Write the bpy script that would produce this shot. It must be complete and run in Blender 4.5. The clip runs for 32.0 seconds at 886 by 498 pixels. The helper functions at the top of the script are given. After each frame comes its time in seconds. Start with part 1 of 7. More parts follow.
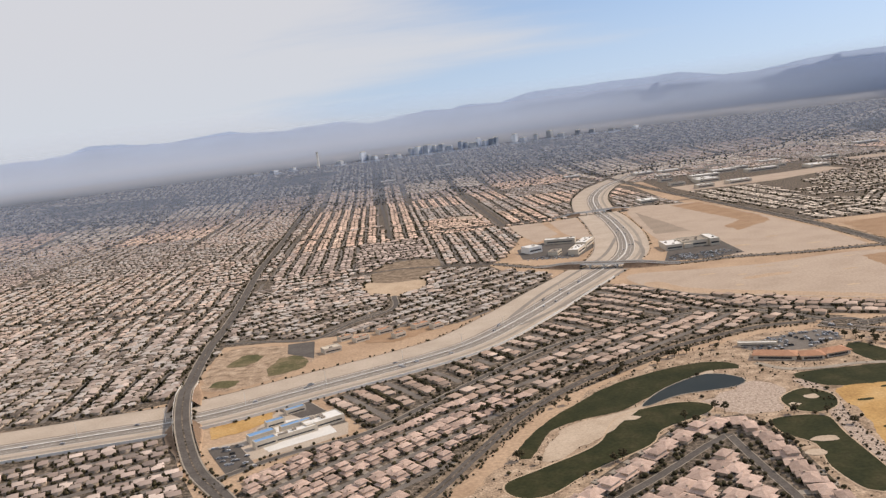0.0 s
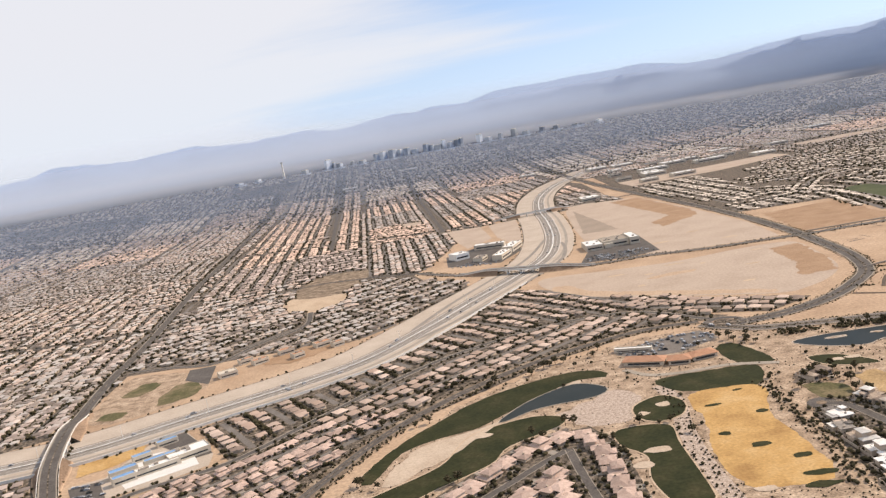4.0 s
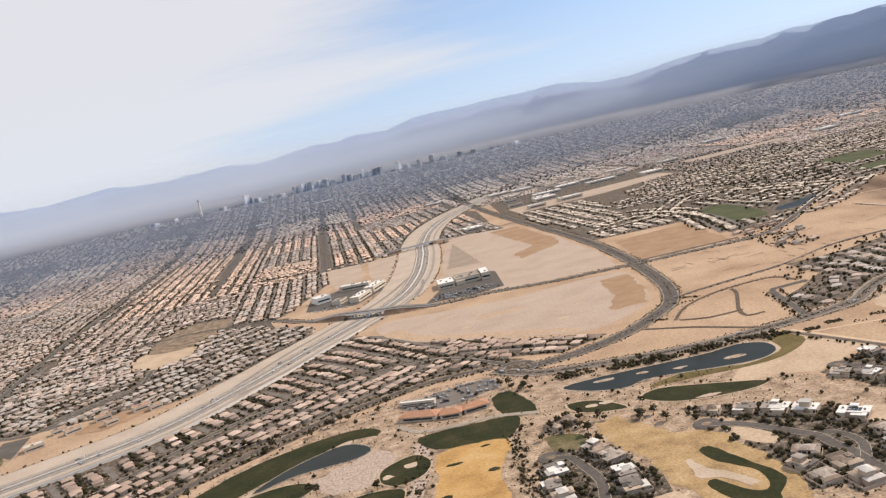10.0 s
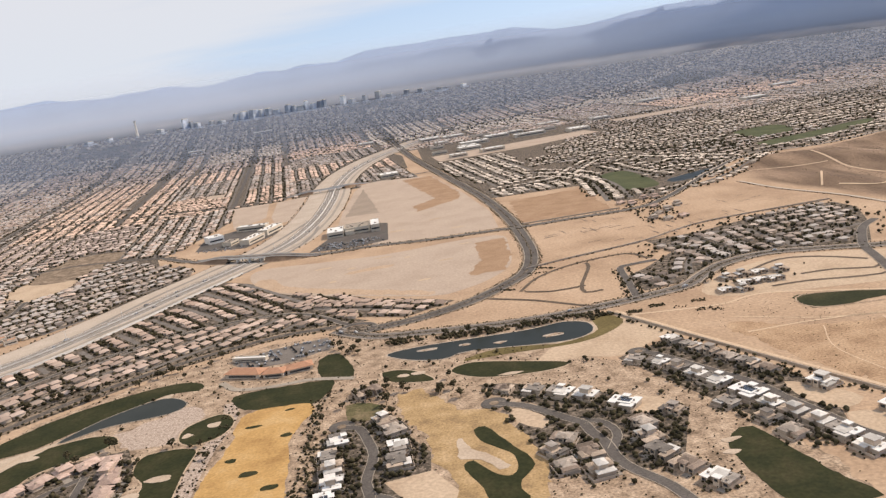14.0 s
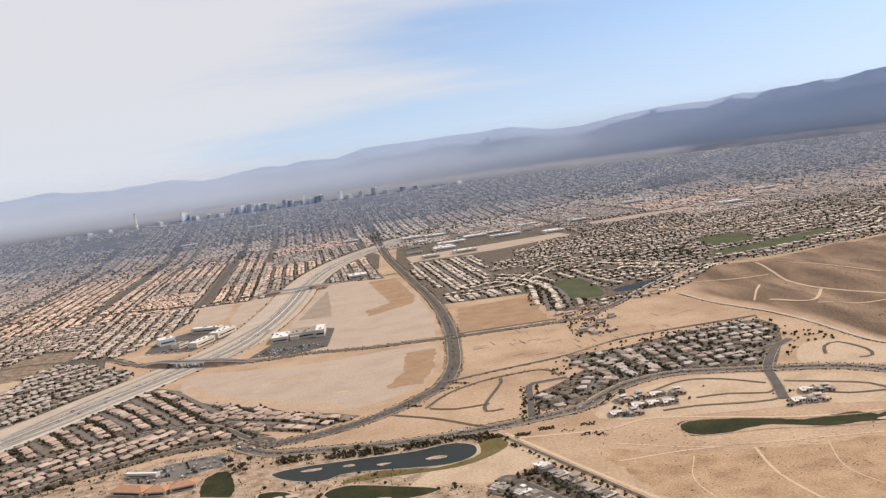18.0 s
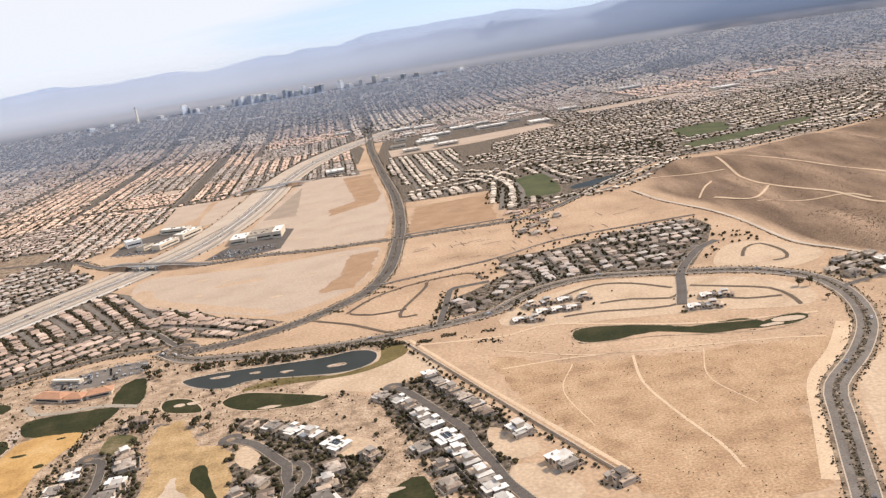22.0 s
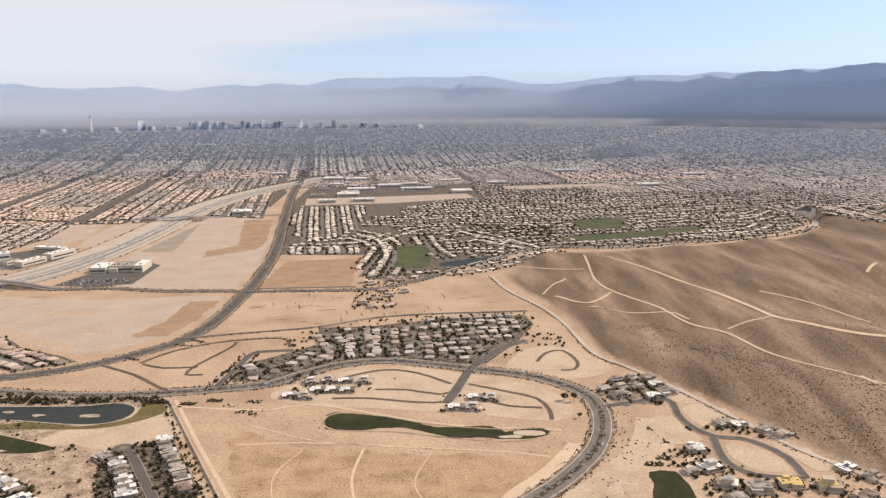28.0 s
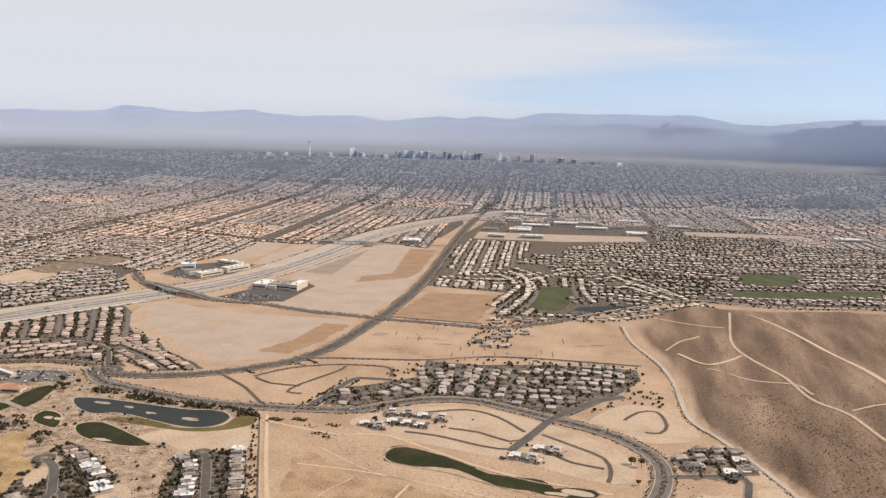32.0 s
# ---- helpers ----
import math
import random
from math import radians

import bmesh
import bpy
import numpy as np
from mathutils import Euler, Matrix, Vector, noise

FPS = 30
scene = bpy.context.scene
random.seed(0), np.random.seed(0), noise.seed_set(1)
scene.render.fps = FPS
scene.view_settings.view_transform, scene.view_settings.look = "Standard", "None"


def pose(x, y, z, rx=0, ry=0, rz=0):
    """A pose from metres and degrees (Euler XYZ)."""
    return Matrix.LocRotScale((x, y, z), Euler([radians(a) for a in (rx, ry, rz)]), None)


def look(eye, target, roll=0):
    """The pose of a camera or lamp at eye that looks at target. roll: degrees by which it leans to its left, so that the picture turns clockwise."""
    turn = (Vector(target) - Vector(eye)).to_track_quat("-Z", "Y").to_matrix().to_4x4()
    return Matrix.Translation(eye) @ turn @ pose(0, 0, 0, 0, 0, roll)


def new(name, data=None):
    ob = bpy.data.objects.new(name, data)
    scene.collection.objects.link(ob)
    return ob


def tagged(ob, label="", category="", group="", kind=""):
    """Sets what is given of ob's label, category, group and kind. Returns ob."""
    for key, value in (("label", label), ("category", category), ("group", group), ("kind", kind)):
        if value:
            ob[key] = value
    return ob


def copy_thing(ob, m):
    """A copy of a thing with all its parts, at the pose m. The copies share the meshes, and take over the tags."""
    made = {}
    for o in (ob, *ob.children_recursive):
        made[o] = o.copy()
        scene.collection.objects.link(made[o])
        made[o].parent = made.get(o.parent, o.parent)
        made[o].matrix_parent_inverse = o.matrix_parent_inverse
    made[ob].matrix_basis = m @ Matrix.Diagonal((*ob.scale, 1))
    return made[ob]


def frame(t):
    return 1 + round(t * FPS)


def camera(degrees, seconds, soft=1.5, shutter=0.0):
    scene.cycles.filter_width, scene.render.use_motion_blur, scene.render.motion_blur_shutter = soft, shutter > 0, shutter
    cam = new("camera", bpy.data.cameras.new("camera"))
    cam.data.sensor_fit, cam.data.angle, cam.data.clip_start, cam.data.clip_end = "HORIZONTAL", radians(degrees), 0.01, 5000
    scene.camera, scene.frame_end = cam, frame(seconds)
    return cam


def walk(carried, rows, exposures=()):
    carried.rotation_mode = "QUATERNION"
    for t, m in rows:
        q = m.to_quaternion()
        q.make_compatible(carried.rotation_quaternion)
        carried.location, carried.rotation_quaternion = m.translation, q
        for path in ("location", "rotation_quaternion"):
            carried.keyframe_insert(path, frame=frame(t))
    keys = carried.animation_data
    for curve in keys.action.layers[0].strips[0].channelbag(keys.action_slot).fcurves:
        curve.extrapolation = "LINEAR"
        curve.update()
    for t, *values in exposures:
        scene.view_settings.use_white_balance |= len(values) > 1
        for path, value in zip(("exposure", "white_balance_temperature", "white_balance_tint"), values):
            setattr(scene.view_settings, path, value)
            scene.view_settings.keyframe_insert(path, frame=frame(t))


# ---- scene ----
PATH = [
    (0, (0.0, -0.0, 232.0), (-34.8, 493.2, 157.4), -6.95),
    (0.5, (14.2, 1.7, 231.9), (-17.2, 492.8, 143.2), -5.89),
    (1, (28.4, 3.4, 231.8), (-1.2, 493.5, 137.6), -5.47),
    (1.5, (42.6, 5.0, 231.7), (16.5, 494.7, 134.0), -6.25),
    (2, (56.7, 6.6, 231.6), (21.7, 496.2, 136.3), -7.14),
    (2.5, (70.9, 8.1, 231.6), (32.8, 497.5, 136.7), -8.44),
    (3, (84.9, 9.5, 231.7), (49.9, 500.4, 143.5), -8.99),
    (3.5, (99.0, 10.7, 231.9), (65.8, 504.0, 156.9), -9.74),
    (5.5, (154.5, 14.4, 233.3), (129.6, 506.5, 148.4), -10.09),
    (6, (168.3, 15.0, 233.7), (146.7, 506.3, 143.3), -11.41),
    (6.5, (182.0, 15.7, 234.0), (153.4, 506.5, 142.7), -11.58),
    (7, (195.8, 16.4, 234.2), (166.0, 507.5, 145.3), -11.53),
    (7.5, (209.5, 17.2, 234.3), (187.6, 510.9, 158.2), -11.26),
    (8, (223.3, 18.1, 234.1), (208.6, 513.2, 166.4), -12.35),
    (8.5, (237.2, 19.1, 233.8), (233.6, 514.7, 167.9), -12.35),
    (9, (251.0, 20.1, 233.3), (246.6, 515.4, 164.8), -12.69),
    (9.5, (264.9, 21.2, 232.8), (259.5, 516.5, 164.3), -12.12),
    (10, (278.9, 22.1, 232.3), (276.0, 517.4, 163.8), -12.62),
    (10.5, (292.8, 22.9, 232.0), (284.3, 519.4, 173.8), -12.25),
    (11, (306.8, 23.4, 231.9), (295.0, 520.0, 175.6), -11.90),
    (11.5, (320.9, 23.5, 232.2), (309.4, 521.2, 185.9), -8.21),
    (12, (334.9, 23.1, 232.9), (326.0, 517.0, 155.5), -12.61),
    (12.5, (349.0, 22.3, 234.2), (350.0, 516.4, 157.6), -8.89),
    (13, (363.2, 21.0, 235.9), (376.7, 513.1, 148.3), -7.59),
    (13.5, (377.3, 19.3, 237.9), (393.5, 507.1, 128.9), -8.21),
    (15.5, (434.1, 11.0, 247.0), (432.7, 498.4, 135.4), -9.37),
    (16, (448.4, 9.0, 248.9), (443.2, 499.0, 149.9), -9.59),
    (16.5, (462.7, 7.1, 250.6), (458.0, 499.8, 165.9), -10.94),
    (17, (476.9, 5.4, 251.9), (480.9, 501.2, 187.3), -9.23),
    (17.5, (491.2, 3.9, 253.0), (506.8, 500.3, 195.1), -8.28),
    (18, (505.6, 2.6, 254.0), (517.1, 499.3, 197.5), -7.64),
    (18.5, (519.9, 1.6, 254.9), (522.3, 498.1, 196.2), -7.86),
    (19, (534.3, 0.7, 255.7), (535.3, 496.1, 188.0), -8.15),
    (19.5, (548.7, 0.1, 256.6), (543.9, 493.5, 175.5), -8.06),
    (20, (563.2, -0.3, 257.5), (561.2, 490.6, 162.3), -8.79),
    (20.5, (577.7, -0.4, 258.7), (574.7, 488.0, 151.9), -8.79),
    (21, (592.2, -0.4, 259.9), (589.1, 486.2, 145.1), -8.94),
    (21.5, (606.8, -0.3, 261.2), (597.4, 485.0, 140.9), -9.01),
    (22, (621.3, -0.0, 262.6), (606.8, 484.4, 139.8), -9.06),
    (22.5, (635.9, 0.2, 264.0), (620.7, 486.7, 149.5), -8.70),
    (23, (650.5, 0.5, 265.4), (637.3, 488.2, 156.0), -9.13),
    (23.5, (665.1, 0.6, 266.8), (649.0, 488.4, 157.9), -8.28),
    (24, (679.6, 0.7, 268.1), (640.5, 488.8, 167.3), -5.01),
    (24.5, (694.1, 0.5, 269.3), (650.8, 490.2, 178.1), -4.41),
    (26.5, (752.3, -1.0, 273.8), (721.3, 493.3, 205.2), -0.33),
    (27, (767.0, -1.4, 275.0), (762.0, 491.8, 193.3), -0.41),
    (27.5, (781.8, -1.8, 276.4), (783.9, 490.6, 189.3), -0.28),
    (28, (796.8, -2.0, 277.9), (800.9, 489.0, 183.4), -0.35),
    (28.5, (811.9, -2.1, 279.5), (817.3, 487.3, 177.4), -0.44),
    (29, (827.1, -2.1, 281.4), (830.3, 486.3, 174.1), -0.28),
    (29.5, (842.4, -1.9, 283.4), (843.6, 485.8, 173.2), -0.26),
    (30, (857.8, -1.6, 285.5), (850.9, 485.9, 174.9), -0.13),
    (30.5, (873.3, -1.3, 287.7), (837.6, 485.2, 177.8), 0.39),
    (31, (888.8, -0.9, 290.0), (817.1, 483.2, 187.6), -0.39),
    (31.5, (904.4, -0.5, 292.3), (793.3, 480.4, 212.1), -0.06),
    (32, (920.0, 0.0, 294.7), (795.2, 478.0, 217.5), 1.54),
]
cam = camera(56.7, 32.0, soft=1.35)
walk(cam, [(t, look(eye, target, roll)) for t, eye, target, roll in PATH],
     [(0, -0.32), (1, -0.15), (2, 0.0), (4, 0.0), (7, -0.08), (9, -0.08), (12, -0.2), (14, -0.12), (16, 0.0), (17, -0.05), (18, -0.16), (19, -0.19), (20, -0.12), (21, 0.06), (22, 0.13), (23, 0.1), (24, 0.03), (27, -0.05), (28, -0.06), (30, 0.1), (31, 0.1), (32, -0.18)])

# ---- sky and sun ----
SUN_ELEVATION, SUN_AZIMUTH = 40.0, 68.0          # azimuth from +y (towards the city) to +x (along the flight)
sun_way = Vector((math.sin(radians(SUN_AZIMUTH)) * math.cos(radians(SUN_ELEVATION)),
                  math.cos(radians(SUN_AZIMUTH)) * math.cos(radians(SUN_ELEVATION)), math.sin(radians(SUN_ELEVATION))))
sun = new("sun", bpy.data.lights.new("sun", "SUN"))
sun.data.energy, sun.data.angle, sun.data.color = 4.7, radians(0.8), (1.0, 0.83, 0.645)
sun.matrix_basis = Matrix.Translation((0, 0, 900)) @ sun_way.to_track_quat("Z", "Y").to_matrix().to_4x4()

world = bpy.data.worlds.new("sky")
scene.world = world
world.use_nodes = True


def build_sky():
    nodes, links = world.node_tree.nodes, world.node_tree.links
    nodes.clear()
    out, back = nodes.new("ShaderNodeOutputWorld"), nodes.new("ShaderNodeBackground")
    sky = nodes.new("ShaderNodeTexSky")
    sky.sky_type, sky.sun_disc = "NISHITA", False
    sky.sun_elevation, sky.sun_rotation = radians(SUN_ELEVATION), radians(SUN_AZIMUTH)
    sky.dust_density, sky.air_density, sky.ozone_density = 0.6, 1.0, 2.5
    where = nodes.new("ShaderNodeTexCoord")
    raise_by = nodes.new("ShaderNodeVectorMath")
    raise_by.operation, raise_by.inputs[1].default_value = "ADD", (0, 0, 0.16)
    links.new(where.outputs["Generated"], raise_by.inputs[0])
    unit = nodes.new("ShaderNodeVectorMath")
    unit.operation = "NORMALIZE"
    links.new(raise_by.outputs[0], unit.inputs[0])
    links.new(unit.outputs[0], sky.inputs["Vector"])
    # high thin cloud in long streaks: directions stretched towards the zenith
    split = nodes.new("ShaderNodeSeparateXYZ")
    links.new(where.outputs["Generated"], split.inputs[0])
    lift = nodes.new("ShaderNodeMath")
    lift.operation, lift.inputs[1].default_value = "ADD", 0.16
    links.new(split.outputs["Z"], lift.inputs[0])
    wide = nodes.new("ShaderNodeMath")
    wide.operation, wide.inputs[1].default_value = "MAXIMUM", 0.03
    links.new(lift.outputs[0], wide.inputs[0])
    across, along = nodes.new("ShaderNodeMath"), nodes.new("ShaderNodeMath")
    across.operation = along.operation = "DIVIDE"
    links.new(split.outputs["X"], across.inputs[0]), links.new(wide.outputs[0], across.inputs[1])
    links.new(split.outputs["Y"], along.inputs[0]), links.new(wide.outputs[0], along.inputs[1])
    flat = nodes.new("ShaderNodeCombineXYZ")
    links.new(across.outputs[0], flat.inputs[0]), links.new(along.outputs[0], flat.inputs[1])
    turn = nodes.new("ShaderNodeMapping")
    turn.inputs["Rotation"].default_value = (0, 0, radians(-24))
    turn.inputs["Scale"].default_value = (0.35, 0.9, 1)
    turn.inputs["Location"].default_value = (1.3, 0.4, 0)
    links.new(flat.outputs[0], turn.inputs[0])
    cloud = nodes.new("ShaderNodeTexNoise")
    cloud.inputs["Scale"].default_value, cloud.inputs["Detail"].default_value = 0.75, 7
    cloud.inputs["Roughness"].default_value = 0.52
    links.new(turn.outputs[0], cloud.inputs["Vector"])
    # more cloud towards the north (-x)
    lean = nodes.new("ShaderNodeMath")
    lean.operation, lean.inputs[1].default_value = "MULTIPLY_ADD", -0.42
    links.new(split.outputs["X"], lean.inputs[0]), links.new(cloud.outputs[0], lean.inputs[2])
    cover = nodes.new("ShaderNodeMapRange")
    cover.interpolation_type = "SMOOTHSTEP"
    cover.inputs["From Min"].default_value, cover.inputs["From Max"].default_value = 0.36, 0.60
    cover.inputs["To Min"].default_value, cover.inputs["To Max"].default_value = 0.10, 0.96
    links.new(lean.outputs[0], cover.inputs["Value"])
    mix = nodes.new("ShaderNodeMix")
    mix.data_type = "RGBA"
    links.new(cover.outputs[0], mix.inputs["Factor"])
    clear_blue = nodes.new("ShaderNodeVectorMath")
    clear_blue.operation, clear_blue.inputs[1].default_value = "MULTIPLY", (1.95, 1.92, 1.9)
    links.new(sky.outputs[0], clear_blue.inputs[0])
    links.new(clear_blue.outputs[0], mix.inputs["A"])
    mix.inputs["B"].default_value = (8.9, 8.9, 9.4, 1)
    # the milky, faintly warm air close to the horizon
    low = nodes.new("ShaderNodeMapRange")
    low.interpolation_type = "SMOOTHSTEP"
    for key, value in (("From Min", 0.0), ("From Max", 0.17), ("To Min", 0.55), ("To Max", 0.0)):
        low.inputs[key].default_value = value
    links.new(split.outputs["Z"], low.inputs["Value"])
    milky = nodes.new("ShaderNodeMix")
    milky.data_type = "RGBA"
    milky.inputs["B"].default_value = (8.1, 8.9, 10.0, 1)
    links.new(low.outputs[0], milky.inputs["Factor"]), links.new(mix.outputs["Result"], milky.inputs["A"])
    links.new(milky.outputs["Result"], back.inputs[0])
    back.inputs[1].default_value = 0.095
    links.new(back.outputs[0], out.inputs[0])


build_sky()

# ---- materials ----


def material(name, colours, roughness=0.9, scale=0.05, fine=1.2, spread=0.25, bump=0.0, metal=0.0, vary="", vary_by=0.0, contrast=1.0, other=None):
    """Two colours mixed by a broad noise, with a fine grain; vary: a change of value per object or per island."""
    m = bpy.data.materials.new(name)
    m.use_nodes = True
    nodes, links = m.node_tree.nodes, m.node_tree.links
    shader = nodes["Principled BSDF"]
    shader.inputs["Roughness"].default_value, shader.inputs["Metallic"].default_value = roughness, metal
    if roughness > 0.6:
        shader.inputs["Specular IOR Level"].default_value = 0.12
    where = nodes.new("ShaderNodeNewGeometry")
    big, small = nodes.new("ShaderNodeTexNoise"), nodes.new("ShaderNodeTexNoise")
    big.inputs["Scale"].default_value, big.inputs["Detail"].default_value = scale, 6
    big.inputs["Roughness"].default_value = 0.6
    small.inputs["Scale"].default_value, small.inputs["Detail"].default_value = fine, 4
    links.new(where.outputs["Position"], big.inputs["Vector"]), links.new(where.outputs["Position"], small.inputs["Vector"])
    ramp = nodes.new("ShaderNodeValToRGB")
    mid = 0.5
    ramp.color_ramp.elements[0].position = mid - 0.22 / contrast
    ramp.color_ramp.elements[1].position = mid + 0.22 / contrast
    ramp.color_ramp.elements[0].color, ramp.color_ramp.elements[1].color = (*colours[0], 1), (*colours[-1], 1)
    for n, colour in enumerate(colours[1:-1]):
        e = ramp.color_ramp.elements.new(mid - 0.22 / contrast + 0.44 / contrast * (n + 1) / (len(colours) - 1))
        e.color = (*colour, 1)
    links.new(big.outputs[0], ramp.inputs[0])
    grain = nodes.new("ShaderNodeMapRange")
    grain.inputs["From Min"].default_value, grain.inputs["From Max"].default_value = 0.3, 0.7
    grain.inputs["To Min"].default_value, grain.inputs["To Max"].default_value = 1 - spread, 1 + spread
    links.new(small.outputs[0], grain.inputs["Value"])
    tint = nodes.new("ShaderNodeVectorMath")
    tint.operation = "SCALE"
    links.new(ramp.outputs[0], tint.inputs[0]), links.new(grain.outputs[0], tint.inputs["Scale"])
    last = tint.outputs[0]
    if vary:
        if vary == "object":
            source = nodes.new("ShaderNodeObjectInfo").outputs["Random"]
        else:
            source = where.outputs["Random Per Island"]
        own = nodes.new("ShaderNodeMapRange")
        own.inputs["To Min"].default_value, own.inputs["To Max"].default_value = 1 - vary_by, 1 + vary_by
        links.new(source, own.inputs["Value"])
        shade = nodes.new("ShaderNodeVectorMath")
        shade.operation = "SCALE"
        links.new(last, shade.inputs[0]), links.new(own.outputs[0], shade.inputs["Scale"])
        last = shade.outputs[0]
        if other:
            many, rest, mixed = nodes.new("ShaderNodeMath"), nodes.new("ShaderNodeMath"), nodes.new("ShaderNodeMix")
            many.operation, many.inputs[1].default_value, rest.operation = "MULTIPLY", 7.31, "FRACT"
            links.new(source, many.inputs[0]), links.new(many.outputs[0], rest.inputs[0])
            share = nodes.new("ShaderNodeMapRange")
            share.inputs["From Min"].default_value, share.inputs["From Max"].default_value, share.inputs["To Max"].default_value = 0.45, 0.85, 0.85
            links.new(rest.outputs[0], share.inputs["Value"])
            mixed.data_type = "RGBA"
            mixed.inputs["B"].default_value = (*other, 1)
            links.new(share.outputs[0], mixed.inputs["Factor"]), links.new(last, mixed.inputs["A"])
            last = mixed.outputs["Result"]
    links.new(last, shader.inputs["Base Color"])
    if bump:
        raised = nodes.new("ShaderNodeBump")
        raised.inputs["Strength"].default_value, raised.inputs["Distance"].default_value = 0.6, bump
        links.new(small.outputs[0], raised.inputs["Height"])
        links.new(raised.outputs[0], shader.inputs["Normal"])
    return m


def blend_by_height(name, low, high, z0, z1):
    """Two ground colours, of which the second takes over on the higher ridges, with an uneven border."""
    m = material(name, low, scale=0.012, fine=0.35, spread=0.2, bump=0.4)
    nodes, links = m.node_tree.nodes, m.node_tree.links
    shader = nodes["Principled BSDF"]
    first = shader.inputs["Base Color"].links[0].from_socket
    where = nodes.new("ShaderNodeNewGeometry")
    turn = nodes.new("ShaderNodeMapping")
    turn.inputs["Rotation"].default_value, turn.inputs["Scale"].default_value = (0, 0, radians(24)), (1.5, 0.24, 1)
    links.new(where.outputs["Position"], turn.inputs[0])
    streak, speck = nodes.new("ShaderNodeTexNoise"), nodes.new("ShaderNodeTexNoise")
    streak.inputs["Scale"].default_value, streak.inputs["Detail"].default_value = 0.022, 10
    speck.inputs["Scale"].default_value, speck.inputs["Detail"].default_value = 0.6, 4
    links.new(turn.outputs[0], streak.inputs["Vector"]), links.new(where.outputs["Position"], speck.inputs["Vector"])
    ramp = nodes.new("ShaderNodeValToRGB")
    ramp.color_ramp.elements[0].position, ramp.color_ramp.elements[1].position = 0.32, 0.66
    ramp.color_ramp.elements[0].color, ramp.color_ramp.elements[1].color = (*high[0], 1), (*high[2], 1)
    ramp.color_ramp.elements.new(0.5).color = (*high[1], 1)
    links.new(streak.outputs[0], ramp.inputs[0])
    grain = nodes.new("ShaderNodeMapRange")
    grain.inputs["From Min"].default_value, grain.inputs["From Max"].default_value = 0.3, 0.7
    grain.inputs["To Min"].default_value, grain.inputs["To Max"].default_value = 0.55, 1.35
    links.new(speck.outputs[0], grain.inputs["Value"])
    tint = nodes.new("ShaderNodeVectorMath")
    tint.operation = "SCALE"
    links.new(ramp.outputs[0], tint.inputs[0]), links.new(grain.outputs[0], tint.inputs["Scale"])
    split = nodes.new("ShaderNodeSeparateXYZ")
    links.new(where.outputs["Position"], split.inputs[0])
    up = nodes.new("ShaderNodeMath")
    up.operation, up.inputs[1].default_value = "MULTIPLY_ADD", 3.0
    links.new(streak.outputs[0], up.inputs[0]), links.new(split.outputs["Z"], up.inputs[2])
    fac = nodes.new("ShaderNodeMapRange")
    fac.inputs["From Min"].default_value, fac.inputs["From Max"].default_value = z0 + 1.5, z1 + 1.5
    links.new(up.outputs[0], fac.inputs["Value"])
    mix = nodes.new("ShaderNodeMix")
    mix.data_type = "RGBA"
    links.new(fac.outputs[0], mix.inputs["Factor"])
    links.new(first, mix.inputs["A"]), links.new(tint.outputs[0], mix.inputs["B"])
    links.new(mix.outputs["Result"], shader.inputs["Base Color"])
    return m


DESERT = blend_by_height("desert_sand", [(0.315, 0.214, 0.138), (0.42, 0.296, 0.196), (0.485, 0.352, 0.24)],
                         [(0.135, 0.092, 0.062), (0.205, 0.140, 0.094), (0.31, 0.215, 0.145)], 0.3, 2.0)
GRADED = material("graded_sand", [(0.385, 0.282, 0.19), (0.47, 0.357, 0.25), (0.51, 0.393, 0.278)], scale=0.03, fine=0.4, spread=0.16)
GREYFIELD = material("grey_graded_soil", [(0.37, 0.288, 0.22), (0.42, 0.332, 0.258), (0.45, 0.36, 0.28)], scale=0.02, fine=0.35, spread=0.13)
DAMPFIELD = material("damp_graded_soil", [(0.27, 0.215, 0.165), (0.33, 0.265, 0.205)], scale=0.03, fine=0.4, spread=0.14)
BROWNEDGE = material("orange_tan_soil", [(0.40, 0.285, 0.19), (0.48, 0.355, 0.25)], scale=0.06, fine=0.4, spread=0.2)
BROWNFIELD = material("brown_ploughed_soil", [(0.27, 0.17, 0.10), (0.38, 0.255, 0.16)], scale=0.03, fine=0.8, spread=0.2)
ASPHALT = material("asphalt", [(0.088, 0.077, 0.068), (0.135, 0.120, 0.107)], scale=0.05, fine=0.8, spread=0.25)
STREET = material("worn_residential_asphalt", [(0.135, 0.118, 0.102), (0.205, 0.182, 0.160)], scale=0.06, fine=0.8, spread=0.22)
CONCRETE = material("road_concrete", [(0.27, 0.235, 0.195), (0.35, 0.305, 0.255)], scale=0.05, fine=0.6, spread=0.15)
VERGE = material("gravel_verge", [(0.40, 0.33, 0.26), (0.50, 0.42, 0.34)], scale=0.03, fine=0.7, spread=0.15)
PAINT = material("white_concrete", [(0.62, 0.60, 0.56), (0.72, 0.70, 0.66)], scale=0.1, fine=1, spread=0.08)
# soil and shrubs, toned darker in part for the shadows between houses
YARD = material("yard_soil_shrubs_and_shade", [(0.040, 0.034, 0.024), (0.115, 0.092, 0.070), (0.27, 0.215, 0.165)], scale=0.22, fine=0.9, spread=0.4, contrast=1.5)
FARCITY = material("distant_streets_and_trees", [(0.06, 0.06, 0.06), (0.13, 0.12, 0.11), (0.28, 0.235, 0.20)], scale=0.012, fine=0.05, spread=0.5, contrast=1.3)
FAIRWAY = material("fairway_grass", [(0.019, 0.023, 0.009), (0.032, 0.034, 0.013), (0.058, 0.050, 0.023)], scale=0.045, fine=0.4, spread=0.25)
